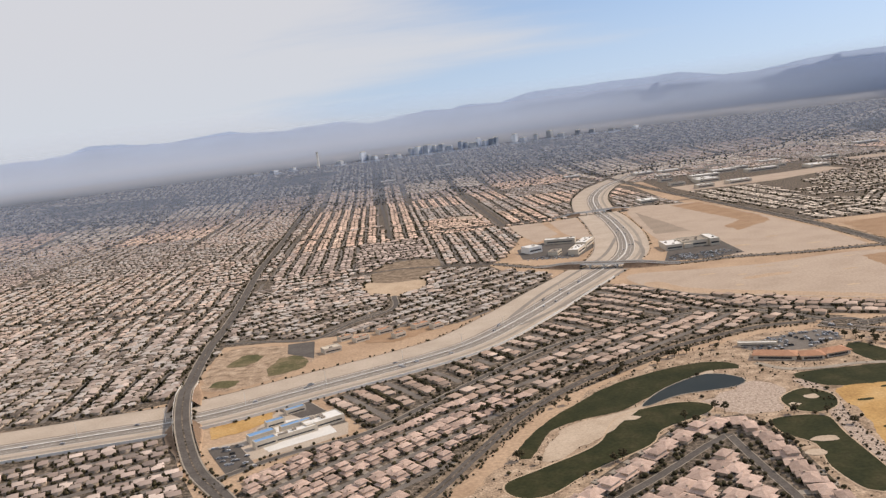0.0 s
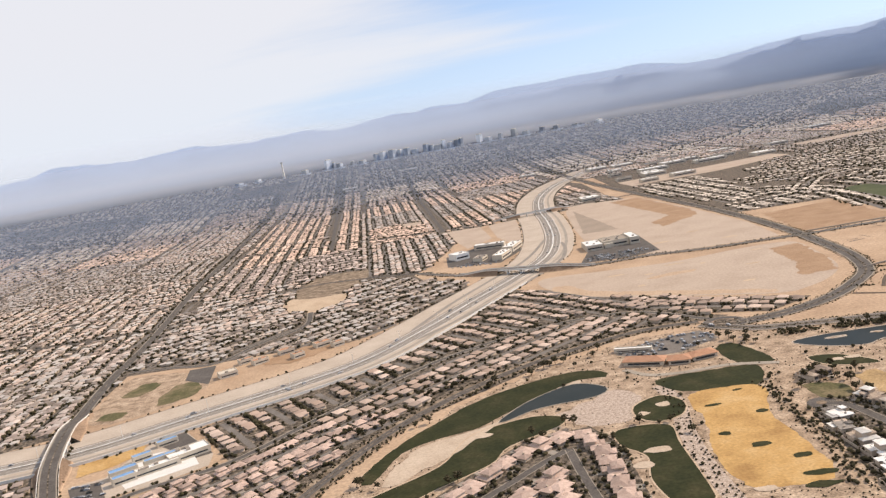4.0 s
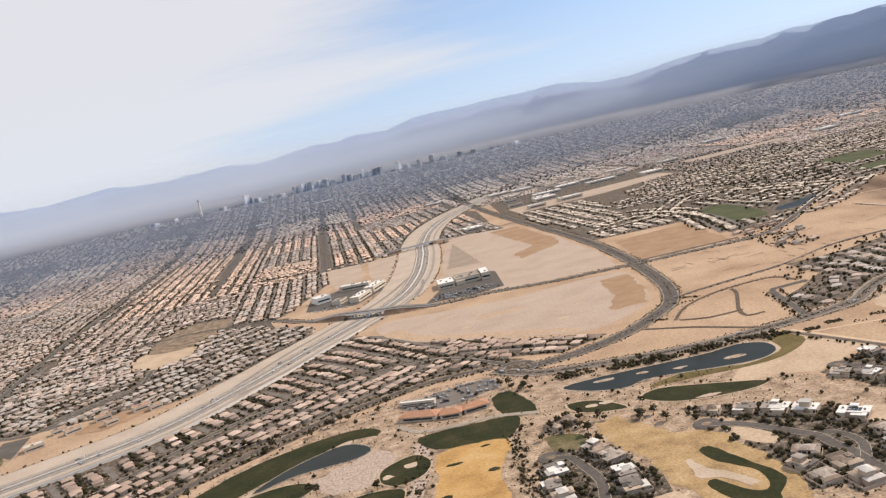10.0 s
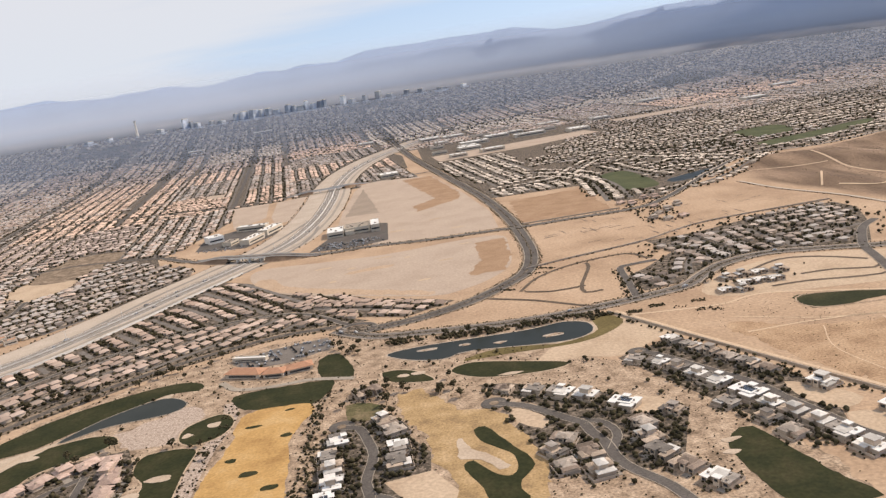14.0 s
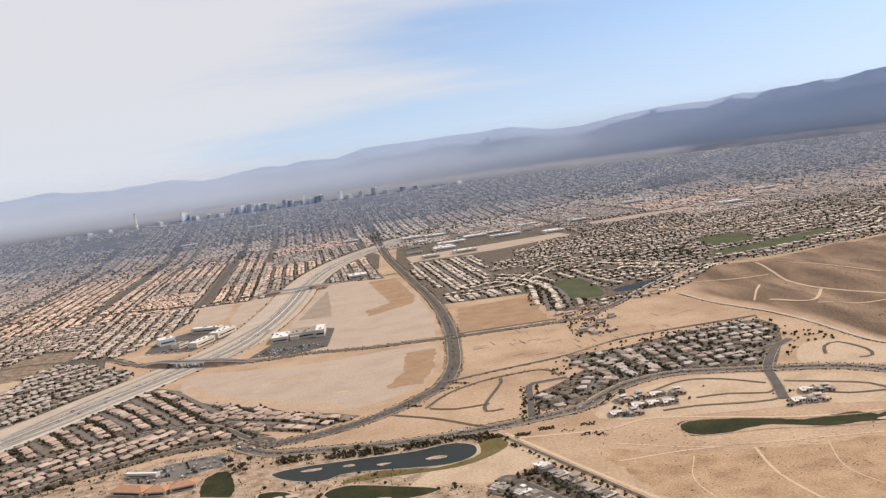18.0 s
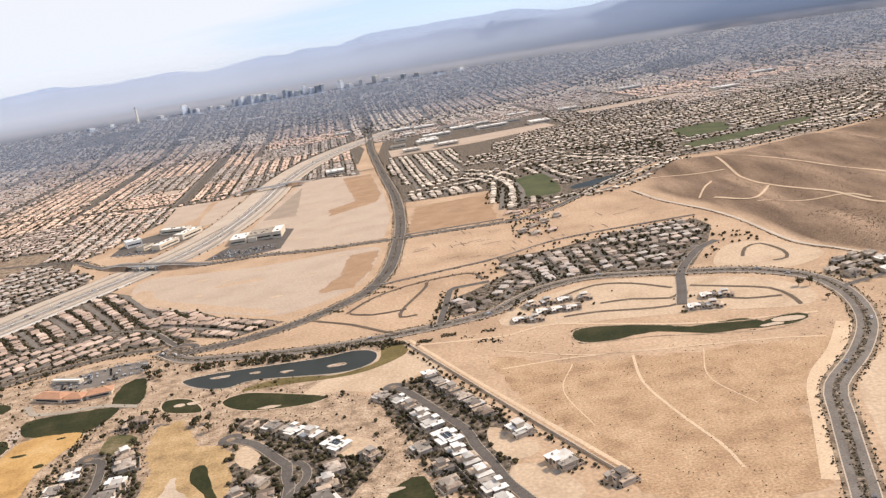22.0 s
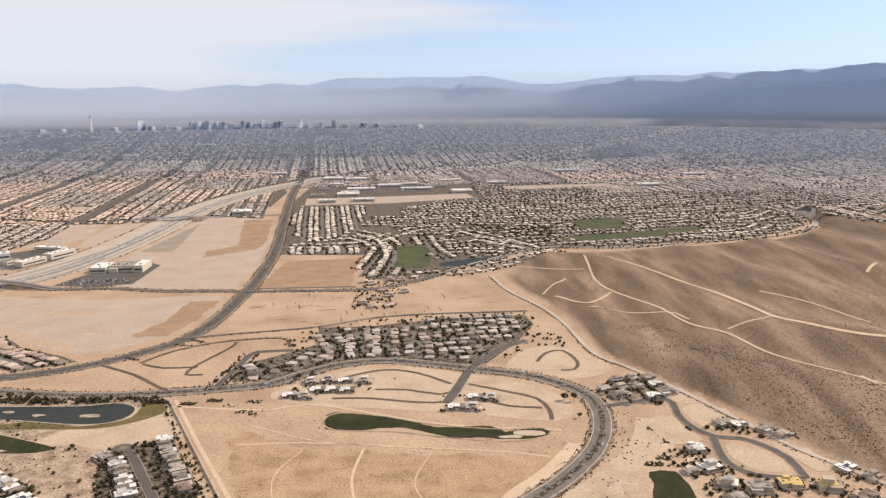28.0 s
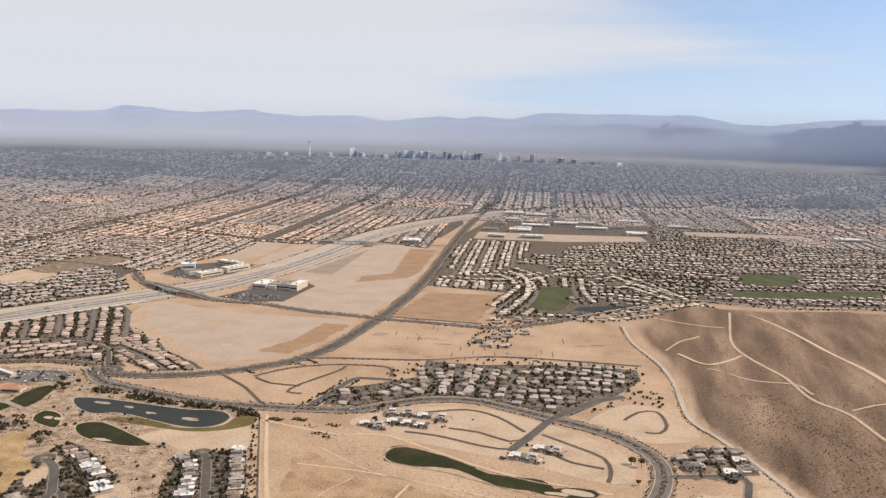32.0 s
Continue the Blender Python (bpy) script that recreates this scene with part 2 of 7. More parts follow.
DRYGRASS = material("dormant_golden_grass", [(0.32, 0.185, 0.07), (0.46, 0.285, 0.11), (0.52, 0.35, 0.165)], scale=0.035, fine=0.5, spread=0.17, contrast=1.1)
BUNKER = material("bunker_sand", [(0.40, 0.31, 0.225), (0.53, 0.43, 0.33)], scale=0.05, fine=0.6, spread=0.14)
WATER = material("pond_water", [(0.022, 0.027, 0.024), (0.036, 0.040, 0.035)], roughness=0.45, scale=0.03, fine=0.6, spread=0.1)
WATER.node_tree.nodes["Principled BSDF"].inputs["Specular IOR Level"].default_value = 0.08
BRIGHTROOF = material("bright_white_roof", [(0.66, 0.64, 0.60), (0.78, 0.76, 0.72)], scale=0.2, fine=1.5, spread=0.06)
WALLS = material("stucco_wall", [(0.42, 0.34, 0.26), (0.54, 0.45, 0.36)], scale=0.3, fine=1.5, spread=0.08, vary="object", vary_by=0.2)
ROOF = material("clay_tile_roof", [(0.36, 0.255, 0.205), (0.52, 0.395, 0.325)], scale=0.3, fine=2.2, spread=0.22, vary="object", vary_by=0.28)
ROOFGREY = material("grey_tile_roof", [(0.26, 0.215, 0.175), (0.43, 0.37, 0.31)], scale=0.3, fine=2.2, spread=0.2, vary="object", vary_by=0.3)
ROOFWHITE = material("white_flat_roof", [(0.46, 0.43, 0.39), (0.64, 0.61, 0.56)], scale=0.2, fine=1.5, spread=0.1, vary="object", vary_by=0.3)
ROOFTAN = material("tan_roof_tiles", [(0.34, 0.265, 0.20), (0.48, 0.385, 0.30)], scale=0.3, fine=2.2, spread=0.2, vary="object", vary_by=0.25)
ROOFBROWN = material("brown_roof_tiles", [(0.17, 0.13, 0.10), (0.28, 0.22, 0.175)], scale=0.3, fine=2.2, spread=0.2, vary="object", vary_by=0.3)
SHEATHING = material("yellow_wall_sheathing", [(0.52, 0.36, 0.13), (0.64, 0.47, 0.20)], scale=0.3, fine=1.5, spread=0.12)
FLATGREY = material("weathered_flat_roof", [(0.17, 0.15, 0.13), (0.30, 0.265, 0.23)], scale=0.2, fine=1.5, spread=0.15, vary="object", vary_by=0.4)
GLASS = material("dark_window_glass", [(0.03, 0.035, 0.04), (0.05, 0.055, 0.06)], roughness=0.1, scale=0.3)
MANYWALLS = material("stucco_walls", [(0.42, 0.34, 0.26), (0.54, 0.45, 0.36)], scale=0.3, fine=1.5, spread=0.08, vary="island", vary_by=0.2)
ROOFS = {
    "tan": material("tan_tile_roofs", [(0.34, 0.25, 0.20), (0.52, 0.405, 0.33)], scale=0.02, fine=2, spread=0.15, other=(0.50, 0.46, 0.42), vary="island", vary_by=0.5),
    "pink": material("pinkish_tile_roofs", [(0.36, 0.27, 0.215), (0.50, 0.395, 0.325)], scale=0.02, fine=2, spread=0.15, other=(0.40, 0.29, 0.225), vary="island", vary_by=0.4),
    "orange": material("orange_tile_roofs", [(0.50, 0.35, 0.265), (0.66, 0.50, 0.395)], scale=0.02, fine=2, spread=0.15, vary="island", vary_by=0.38),
    "far": material("distant_roofs", [(0.22, 0.19, 0.17), (0.36, 0.31, 0.27)], scale=0.006, fine=0.3, spread=0.2, other=(0.44, 0.42, 0.41), vary="island", vary_by=0.6),
    "grey": material("grey_tile_roofs", [(0.23, 0.185, 0.155), (0.41, 0.335, 0.28)], scale=0.02, fine=2, spread=0.15, other=(0.46, 0.42, 0.385), vary="island", vary_by=0.55),
    "pale": material("pale_roofs", [(0.35, 0.275, 0.235), (0.54, 0.445, 0.385)], scale=0.02, fine=2, spread=0.15, other=(0.30, 0.235, 0.20), vary="island", vary_by=0.55),
    "white": material("whitish_roofs", [(0.44, 0.37, 0.30), (0.60, 0.52, 0.44)], scale=0.02, fine=2, spread=0.15, vary="island", vary_by=0.4),
}
DRYROUGH = material("dry_brown_rough_grass", [(0.25, 0.168, 0.088), (0.38, 0.26, 0.13), (0.46, 0.325, 0.18)], scale=0.06, fine=0.6, spread=0.25, contrast=1.2)
PARKGRASS = material("worn_park_grass", [(0.060, 0.066, 0.026), (0.12, 0.105, 0.052), (0.24, 0.18, 0.11)], scale=0.05, fine=0.5, spread=0.3)
ESTATE = material("estate_yard_gravel", [(0.10, 0.075, 0.052), (0.22, 0.165, 0.115), (0.36, 0.28, 0.20)], scale=0.09, fine=0.7, spread=0.3, contrast=1.2)
PLAIN = material("brown_mottled_desert", [(0.27, 0.174, 0.104), (0.385, 0.259, 0.158), (0.455, 0.32, 0.204)], scale=0.04, fine=0.6, spread=0.3, bump=0.3, contrast=1.15)
TRACK = material("beaten_track", [(0.50, 0.37, 0.25), (0.60, 0.455, 0.315)], scale=0.05, fine=0.6, spread=0.15)
DIRTLANE = material("dark_packed_dirt", [(0.095, 0.072, 0.053), (0.15, 0.116, 0.086)], scale=0.05, fine=0.6, spread=0.25)
CARRIAGE = material("worn_freeway_surface", [(0.225, 0.197, 0.168), (0.29, 0.256, 0.22)], scale=0.04, fine=0.5, spread=0.15)
SCRUBLAND = material("stony_scrub_ground", [(0.19, 0.135, 0.09), (0.35, 0.257, 0.178), (0.49, 0.375, 0.27)], scale=0.09, fine=0.6, spread=0.42, bump=0.3, contrast=1.2)
KERB = material("weathered_sidewalk", [(0.28, 0.24, 0.19), (0.37, 0.32, 0.26)], scale=0.05, fine=0.6, spread=0.15)
LEAVES = material("desert_tree_leaves", [(0.030, 0.027, 0.014), (0.068, 0.056, 0.030)], scale=0.2, fine=1.5, spread=0.4, vary="island", vary_by=0.4)
BARK = material("tree_bark", [(0.10, 0.075, 0.05), (0.16, 0.12, 0.09)], scale=1, fine=6, spread=0.2)
# distance haze is put into the base colour: rock painted pale blue
ROCK = material("haze_blue_rock", [(0.31, 0.41, 0.60), (0.37, 0.47, 0.66)], scale=0.0016, fine=0.009, spread=0.05)
WASHROCK = material("pale_pinkish_boulders", [(0.22, 0.165, 0.125), (0.41, 0.325, 0.26), (0.53, 0.435, 0.36)], scale=0.45, fine=1.2, spread=0.3, bump=0.3, contrast=1.1)
# one fixed normal, so the whole ridge takes an even hazy tone
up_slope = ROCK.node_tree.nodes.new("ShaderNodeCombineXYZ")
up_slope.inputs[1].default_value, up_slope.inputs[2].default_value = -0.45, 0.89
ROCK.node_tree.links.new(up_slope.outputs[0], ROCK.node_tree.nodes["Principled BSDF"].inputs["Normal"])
# pale blue-grey carries the distance haze in the towers' own colour
TOWERS = material("haze_pale_tower", [(0.20, 0.24, 0.31), (0.56, 0.59, 0.63)], roughness=0.5, scale=0.012, fine=0.1, spread=0.15, vary="object", vary_by=0.35, contrast=2.0)


# ---- plan arithmetic ----


def part(name, bm, mat, parent=None, label=""):
    """One mesh object out of a bmesh, under a thing or a part."""
    mesh = bpy.data.meshes.new(name)
    bm.to_mesh(mesh)
    bm.free()
    mesh.materials.append(mat)
    ob = new(name, mesh)
    if parent:
        ob.parent = parent
    return tagged(ob, label)


def smooth_line(points, step=12.0, closed=False):
    """Catmull-Rom through the plan's corners."""
    pts = [Vector((p[0], p[1])) for p in points]
    n, out = len(pts), []
    for i in range(n if closed else n - 1):
        p0 = pts[i - 1] if closed or i else pts[0] * 2 - pts[1]
        p1, p2 = pts[i], pts[(i + 1) % n]
        p3 = pts[(i + 2) % n] if closed or i + 2 < n else pts[-1] * 2 - pts[-2]
        many = max(2, int((p2 - p1).length / step))
        for k in range(many):
            t = k / many
            out.append(0.5 * (2 * p1 + (p2 - p0) * t + (2 * p0 - 5 * p1 + 4 * p2 - p3) * t * t + (3 * p1 - p0 - 3 * p2 + p3) * t ** 3))
    if not closed:
        out.append(pts[-1])
    return out


def inside(poly, x, y):
    """Which of the points lie in the polygon."""
    hit = np.zeros(np.shape(x), bool)
    for (x0, y0), (x1, y1) in zip(poly, poly[1:] + poly[:1]):
        if y0 != y1:
            hit ^= ((y0 > y) != (y1 > y)) & (x < (x1 - x0) * (y - y0) / (y1 - y0) + x0)
    return hit


SHEETS = []
RAGGED = {BROWNFIELD: 5.0, DAMPFIELD: 3.0, BROWNEDGE: 4.0, DRYGRASS: 2.2, DRYROUGH: 6.0, PLAIN: 7.0, BUNKER: 1.3, WASHROCK: 4.0, FAIRWAY: 1.2, SCRUBLAND: 5.0, PARKGRASS: 3.0}      # how far the outlines of soil and grass wander
KEEP_CLEAR = []      # outlines with no houses or street trees
ROAD_LINES = []      # road centre lines with the half width that stays clear


def clear_of(x, y, gap=0.0):
    free = np.ones(np.shape(x), bool)
    if not len(x):
        return free
    x0, x1, y0, y1 = np.min(x), np.max(x), np.min(y), np.max(y)
    for poly in KEEP_CLEAR:
        a, b = zip(*poly)
        if max(a) > x0 and min(a) < x1 and max(b) > y0 and min(b) < y1:
            free &= ~inside(poly, x, y)
    for line, half in ROAD_LINES:
        m = half + gap + 60
        for a, b in zip(line, line[1:]):
            if max(a[0], b[0]) < x0 - m or min(a[0], b[0]) > x1 + m or max(a[1], b[1]) < y0 - m or min(a[1], b[1]) > y1 + m:
                continue
            dx, dy = b[0] - a[0], b[1] - a[1]
            t = np.clip(((x - a[0]) * dx + (y - a[1]) * dy) / (dx * dx + dy * dy + 1e-9), 0, 1)
            free &= np.hypot(x - a[0] - t * dx, y - a[1] - t * dy) > half + gap
    return free


EDGEROAD = [(881, 1216), (899, 1125), (935, 1031), (952, 952), (965, 843), (991, 796), (1024, 731), (1053, 662), (1077, 604), (1102, 564), (1160, 470)]
HILLROAD = [(804, 1238), (889, 1343), (989, 1440), (1128, 1440), (1241, 1474), (1358, 1509), (1488, 1566), (1577, 1664), (1617, 1778), (1622, 1910)]


def hill(x, y):
    """Height of the ground: flat but for the low desert ridges beyond the boundary road, and the rise of the far valley side."""
    x, y = np.asarray(x, float), np.asarray(y, float)
    ex = np.interp(y, [p[1] for p in EDGEROAD[::-1]], [p[0] for p in EDGEROAD[::-1]])
    hy = np.interp(x, [p[0] for p in HILLROAD], [p[1] for p in HILLROAD])
    edge = np.clip((x - ex - 6) / np.interp(y, [850, 1020], [34, 80]), 0, 1) * np.clip((hy - 14 - y) / 90, 0, 1)
    edge = edge * edge * (3 - 2 * edge)
    s = x * 0.87 + y * 0.49
    w = np.sin(s / 29 + np.sin((x - y) / 120) * 1.4) * 0.5 + 0.5
    w2 = np.sin(s / 15 + np.sin((x + 2 * y) / 60) * 1.2) * 0.5 + 0.5
    far = np.clip((np.hypot(x - 460, y) - 3000) / 1450, 0, 1.6) ** 1.3 * np.clip(y / 600, 0, 1)
    return edge * (2.0 + 10 * w + 1.6 * w2 + (x - 1000) * 0.015) + 135 * far


def sheet(name, outline, mat, z, label="", category="", kind="structure", group="", smooth=True, step=9.0, keep=True, thick=0.0):
    """A flat piece of ground with the given outline."""
    line = smooth_line(outline, step, True) if smooth else [Vector(p) for p in outline]
    if mat in RAGGED:
        even = []
        for a, b in zip(line, line[1:] + line[:1]):
            many = max(1, int((b - a).length / 4))
            even += [a.lerp(b, k / many) for k in range(many)]
        amp = RAGGED[mat]
        line = [p + Vector((noise.noise(Vector((p.x / 9, p.y / 9, 1.7))) + 0.6 * noise.noise(Vector((p.x / 3.7, p.y / 3.7, 5))), noise.noise(Vector((p.x / 9, p.y / 9, 8.3))) + 0.6 * noise.noise(Vector((p.x / 3.7, p.y / 3.7, 3))))) * amp for p in even]
    SHEETS.append(name)
    z += 0.004 * (len(SHEETS) % 13)
    bm = bmesh.new()
    face = bm.faces.new([bm.verts.new((p[0], p[1], z)) for p in line])
    face.normal_update()
    if face.normal.z < 0:
        face.normal_flip()
    if thick:
        side = bmesh.ops.extrude_face_region(bm, geom=[face])
        for v in side["geom"]:
            if isinstance(v, bmesh.types.BMVert):
                v.co.z += thick
    bmesh.ops.triangulate(bm, faces=[f for f in bm.faces if len(f.verts) > 4])
    if keep:
        KEEP_CLEAR.append([(p[0], p[1]) for p in line])
    return tagged(part(name, bm, mat), label, category, group, kind)


def over(bridge, p):
    """How far a bridge lifts the road at a place: (x, y, half length, height)."""
    if not bridge:
        return 0.0
    d = min(math.hypot(p[0] - bridge[0], p[1] - bridge[1]) / bridge[2], 1.0)
    t = min((1 - d) * 1.7, 1.0)
    return bridge[3] * t * t * (3 - 2 * t)


def ribbon(bm, line, left, right, z, bridge=None):
    """A strip along a line between two offsets to its side."""
    rows = []
    for i, p in enumerate(line):
        way = (line[min(i + 1, len(line) - 1)] - line[max(i - 1, 0)]).normalized()
        side = Vector((-way.y, way.x))
        rise = over(bridge, p)
        rows.append([bm.verts.new((*(p + side * off), z + rise + float(hill(*(p + side * off))))) for off in (left, right)])
    made = []
    for (a, b), (c, d) in zip(rows, rows[1:]):
        made.append(bm.faces.new((a, b, d, c)))
    for f in made:
        f.normal_update()
        if f.normal.z < 0:
            f.normal_flip()
    return made


def bridge_works(holder, line, width, z, bridge):
    """Deck edge, parapets, embankments and piers where a road crosses the freeway."""
    near = [p for p in line if math.hypot(p.x - bridge[0], p.y - bridge[1]) < bridge[2]]
    for s in (1, -1):
        bm = bmesh.new()
        for lo, hi, off in ((0.0, 1.1, 2.2), (-1.6, 0.0, 2.2)):
            last = None
            for i, p in enumerate(near):
                way = (near[min(i + 1, len(near) - 1)] - near[max(i - 1, 0)]).normalized()
                q = p + Vector((-way.y, way.x)) * s * (width / 2 + off)
                r = z + over(bridge, p)
                pair = [bm.verts.new((q.x, q.y, r + lo)), bm.verts.new((q.x, q.y, r + hi))]
                if last:
                    bm.faces.new((last[0], pair[0], pair[1], last[1]))
                last = pair
        part("parapet", bm, PAINT, holder, "pale concrete bridge parapet")
        bm = bmesh.new()
        last = None
        for i, p in enumerate(near):
            way = (near[min(i + 1, len(near) - 1)] - near[max(i - 1, 0)]).normalized()
            side = Vector((-way.y, way.x)) * s
            r = over(bridge, p)
            a, b = p + side * (width / 2 + 2.2), p + side * (width / 2 + 2.2 + r * 1.2)
            pair = [bm.verts.new((a.x, a.y, z + r - 0.05)), bm.verts.new((b.x, b.y, 0.05))]
            if last and math.hypot(p.x - bridge[0], p.y - bridge[1]) > 24:
                bm.faces.new((last[0], last[1], pair[1], pair[0]))
            last = pair if math.hypot(p.x - bridge[0], p.y - bridge[1]) > 22 else None
        part("embankment", bm, DESERT, holder, "graded earth embankment")
    mid = min(near, key=lambda p: math.hypot(p.x - bridge[0], p.y - bridge[1]))
    i = near.index(mid)
    way = (near[min(i + 1, len(near) - 1)] - near[max(i - 1, 0)]).normalized()
    turn = Matrix.Rotation(math.atan2(way.y, way.x), 4, "Z")
    for d in (-20, 0, 20):
        bm = bmesh.new()
        bmesh.ops.create_cube(bm, size=1, matrix=Matrix.Translation((bridge[0], bridge[1], 0)) @ turn @ Matrix.Translation((d, 0, bridge[3] / 2 - 0.6)) @ Matrix.Diagonal((1.6, width, bridge[3] - 0.6, 1)))
        part("pier", bm, PAINT, holder, "concrete bridge pier")


def road(name, points, width, label, mat=None, z=0.30, verge=0.0, median=0.0, edge=0.0, clear=2.0, lines=False, bridge=None, verge_mat=None, edge_mat=None):
    """A road as a thing of the setting: verge, carriageway, kerbs, median and painted lines as parts."""
    line = smooth_line(points)
    z += 0.0041 * (len(ROAD_LINES) % 37)
    holder = tagged(new(name), label, "road", "", "structure")
    if verge:
        bm = bmesh.new()
        ribbon(bm, line, width / 2 + verge, -width / 2 - verge, z - 0.14, bridge)
        part("verge", bm, verge_mat or VERGE, holder)
    bm = bmesh.new()
    ribbon(bm, line, width / 2, -width / 2, z, bridge)
    part("carriageway", bm, mat or ASPHALT, holder)
    if edge:
        for s in (1, -1):
            bm = bmesh.new()
            ribbon(bm, line, s * (width / 2 + edge), s * width / 2, z + 0.08, bridge)
            part("sidewalk", bm, edge_mat or KERB, holder, "weathered concrete sidewalk")
    if median:
        bm = bmesh.new()
        ribbon(bm, line, median / 2, -median / 2, z + 0.12, bridge)
        part("median", bm, YARD, holder, "planted gravel median")
    if lines:
        for s in (1, -1):
            bm = bmesh.new()
            ribbon(bm, line, s * (width * 0.27 + 0.22), s * (width * 0.27 - 0.22), z + 0.05, bridge)
            part("lane_line", bm, PAINT, holder)
    if bridge:
        bridge_works(holder, line, width, z, bridge)
    ROAD_LINES.append(([(p.x, p.y) for p in line[::2]] + [(line[-1].x, line[-1].y)], width / 2 + verge + clear))
    return holder


# ---- ground, far ridge ----


def ground():
    xs = np.unique(np.concatenate([np.arange(-9000, -4000, 400), np.arange(-4000, 860, 120), np.arange(860, 1700, 12), np.arange(1700, 5000, 120), np.arange(5000, 9001, 400)]))
    ys = np.unique(np.concatenate([np.arange(-3000, 300, 300), np.arange(300, 1700, 12), np.arange(1700, 5300, 100), np.arange(5300, 9001, 700)]))
    gx, gy = np.meshgrid(xs, ys)
    gz = hill(gx, gy)
    nx, ny = len(xs), len(ys)
    v = np.stack([gx, gy, gz], -1).reshape(-1, 3)
    i = np.arange(nx * ny).reshape(ny, nx)
    f = np.stack([i[:-1, :-1], i[:-1, 1:], i[1:, 1:], i[1:, :-1]], -1).reshape(-1, 4)
    mesh = bpy.data.meshes.new("ground")
    mesh.from_pydata(v.tolist(), [], f.tolist())
    mesh.materials.append(DESERT)
    mesh.materials.append(FARCITY)
    cx, cy = gx[:-1, :-1].ravel(), gy[:-1, :-1].ravel()
    mesh.polygons.foreach_set("material_index", ((np.hypot(cx - 460, cy) > 2700) & (cy > 0)).astype(np.int32))
    mesh.polygons.foreach_set("use_smooth", np.ones(len(f), bool))
    return tagged(new("ground", mesh), "pale tan desert valley floor with low scrub ridges", "ground", "", "structure")


ground()


def mountains(name, radius, base, height, seed, label):
    """A long ridge round the far side of the valley, of many spurs."""
    rng = np.random.default_rng(seed)
    th = np.radians(np.linspace(-62, 62, 260))
    rows = []
    for k, (dr, h) in enumerate(((0, 0.0), (50, 0.28), (95, 0.52), (130, 0.74), (165, 1.0), (240, 0.6))):
        top = np.array([height(t) for t in np.degrees(th)])
        rough = np.array([noise.fractal(Vector((t * 16, k * 0.55 + seed, seed * 1.7)), 0.9, 2.0, 4) for t in th])
        z = base + (top - base) * h * (1 + 0.07 * rough) + rough * 6 * (h > 0)
        r = radius + dr
        rows.append(np.stack([460 + r * np.sin(th), r * np.cos(th), z - (40 if not h else 0)], -1))
    v = np.concatenate(rows)
    n = len(th)
    i = np.arange(len(rows) * n).reshape(len(rows), n)
    f = np.stack([i[:-1, :-1], i[:-1, 1:], i[1:, 1:], i[1:, :-1]], -1).reshape(-1, 4)
    mesh = bpy.data.meshes.new(name)
    mesh.from_pydata(v.tolist(), [], f.tolist())
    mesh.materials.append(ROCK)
    mesh.polygons.foreach_set("use_smooth", np.ones(len(f), bool))
    return tagged(new(name, mesh), label, "mountain", "", "structure")


def ridge_height(a):
    pts = ((-62, 270), (-38, 285), (-34, 308), (-31, 335), (-28.5, 318), (-25, 318), (-22.5, 330), (-19, 296), (-16.5, 304), (-14, 290), (-10, 314), (-5, 318), (-2, 338), (4, 360), (8, 350), (10.5, 315), (14, 322), (19, 350), (23, 362), (26, 358), (30, 388), (40, 395), (62, 400))
    for (a0, h0), (a1, h1) in zip(pts, pts[1:]):
        if a <= a1:
            return h0 + (h1 - h0) * (a - a0) / (a1 - a0)
    return 400


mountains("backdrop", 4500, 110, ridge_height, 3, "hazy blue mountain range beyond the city")


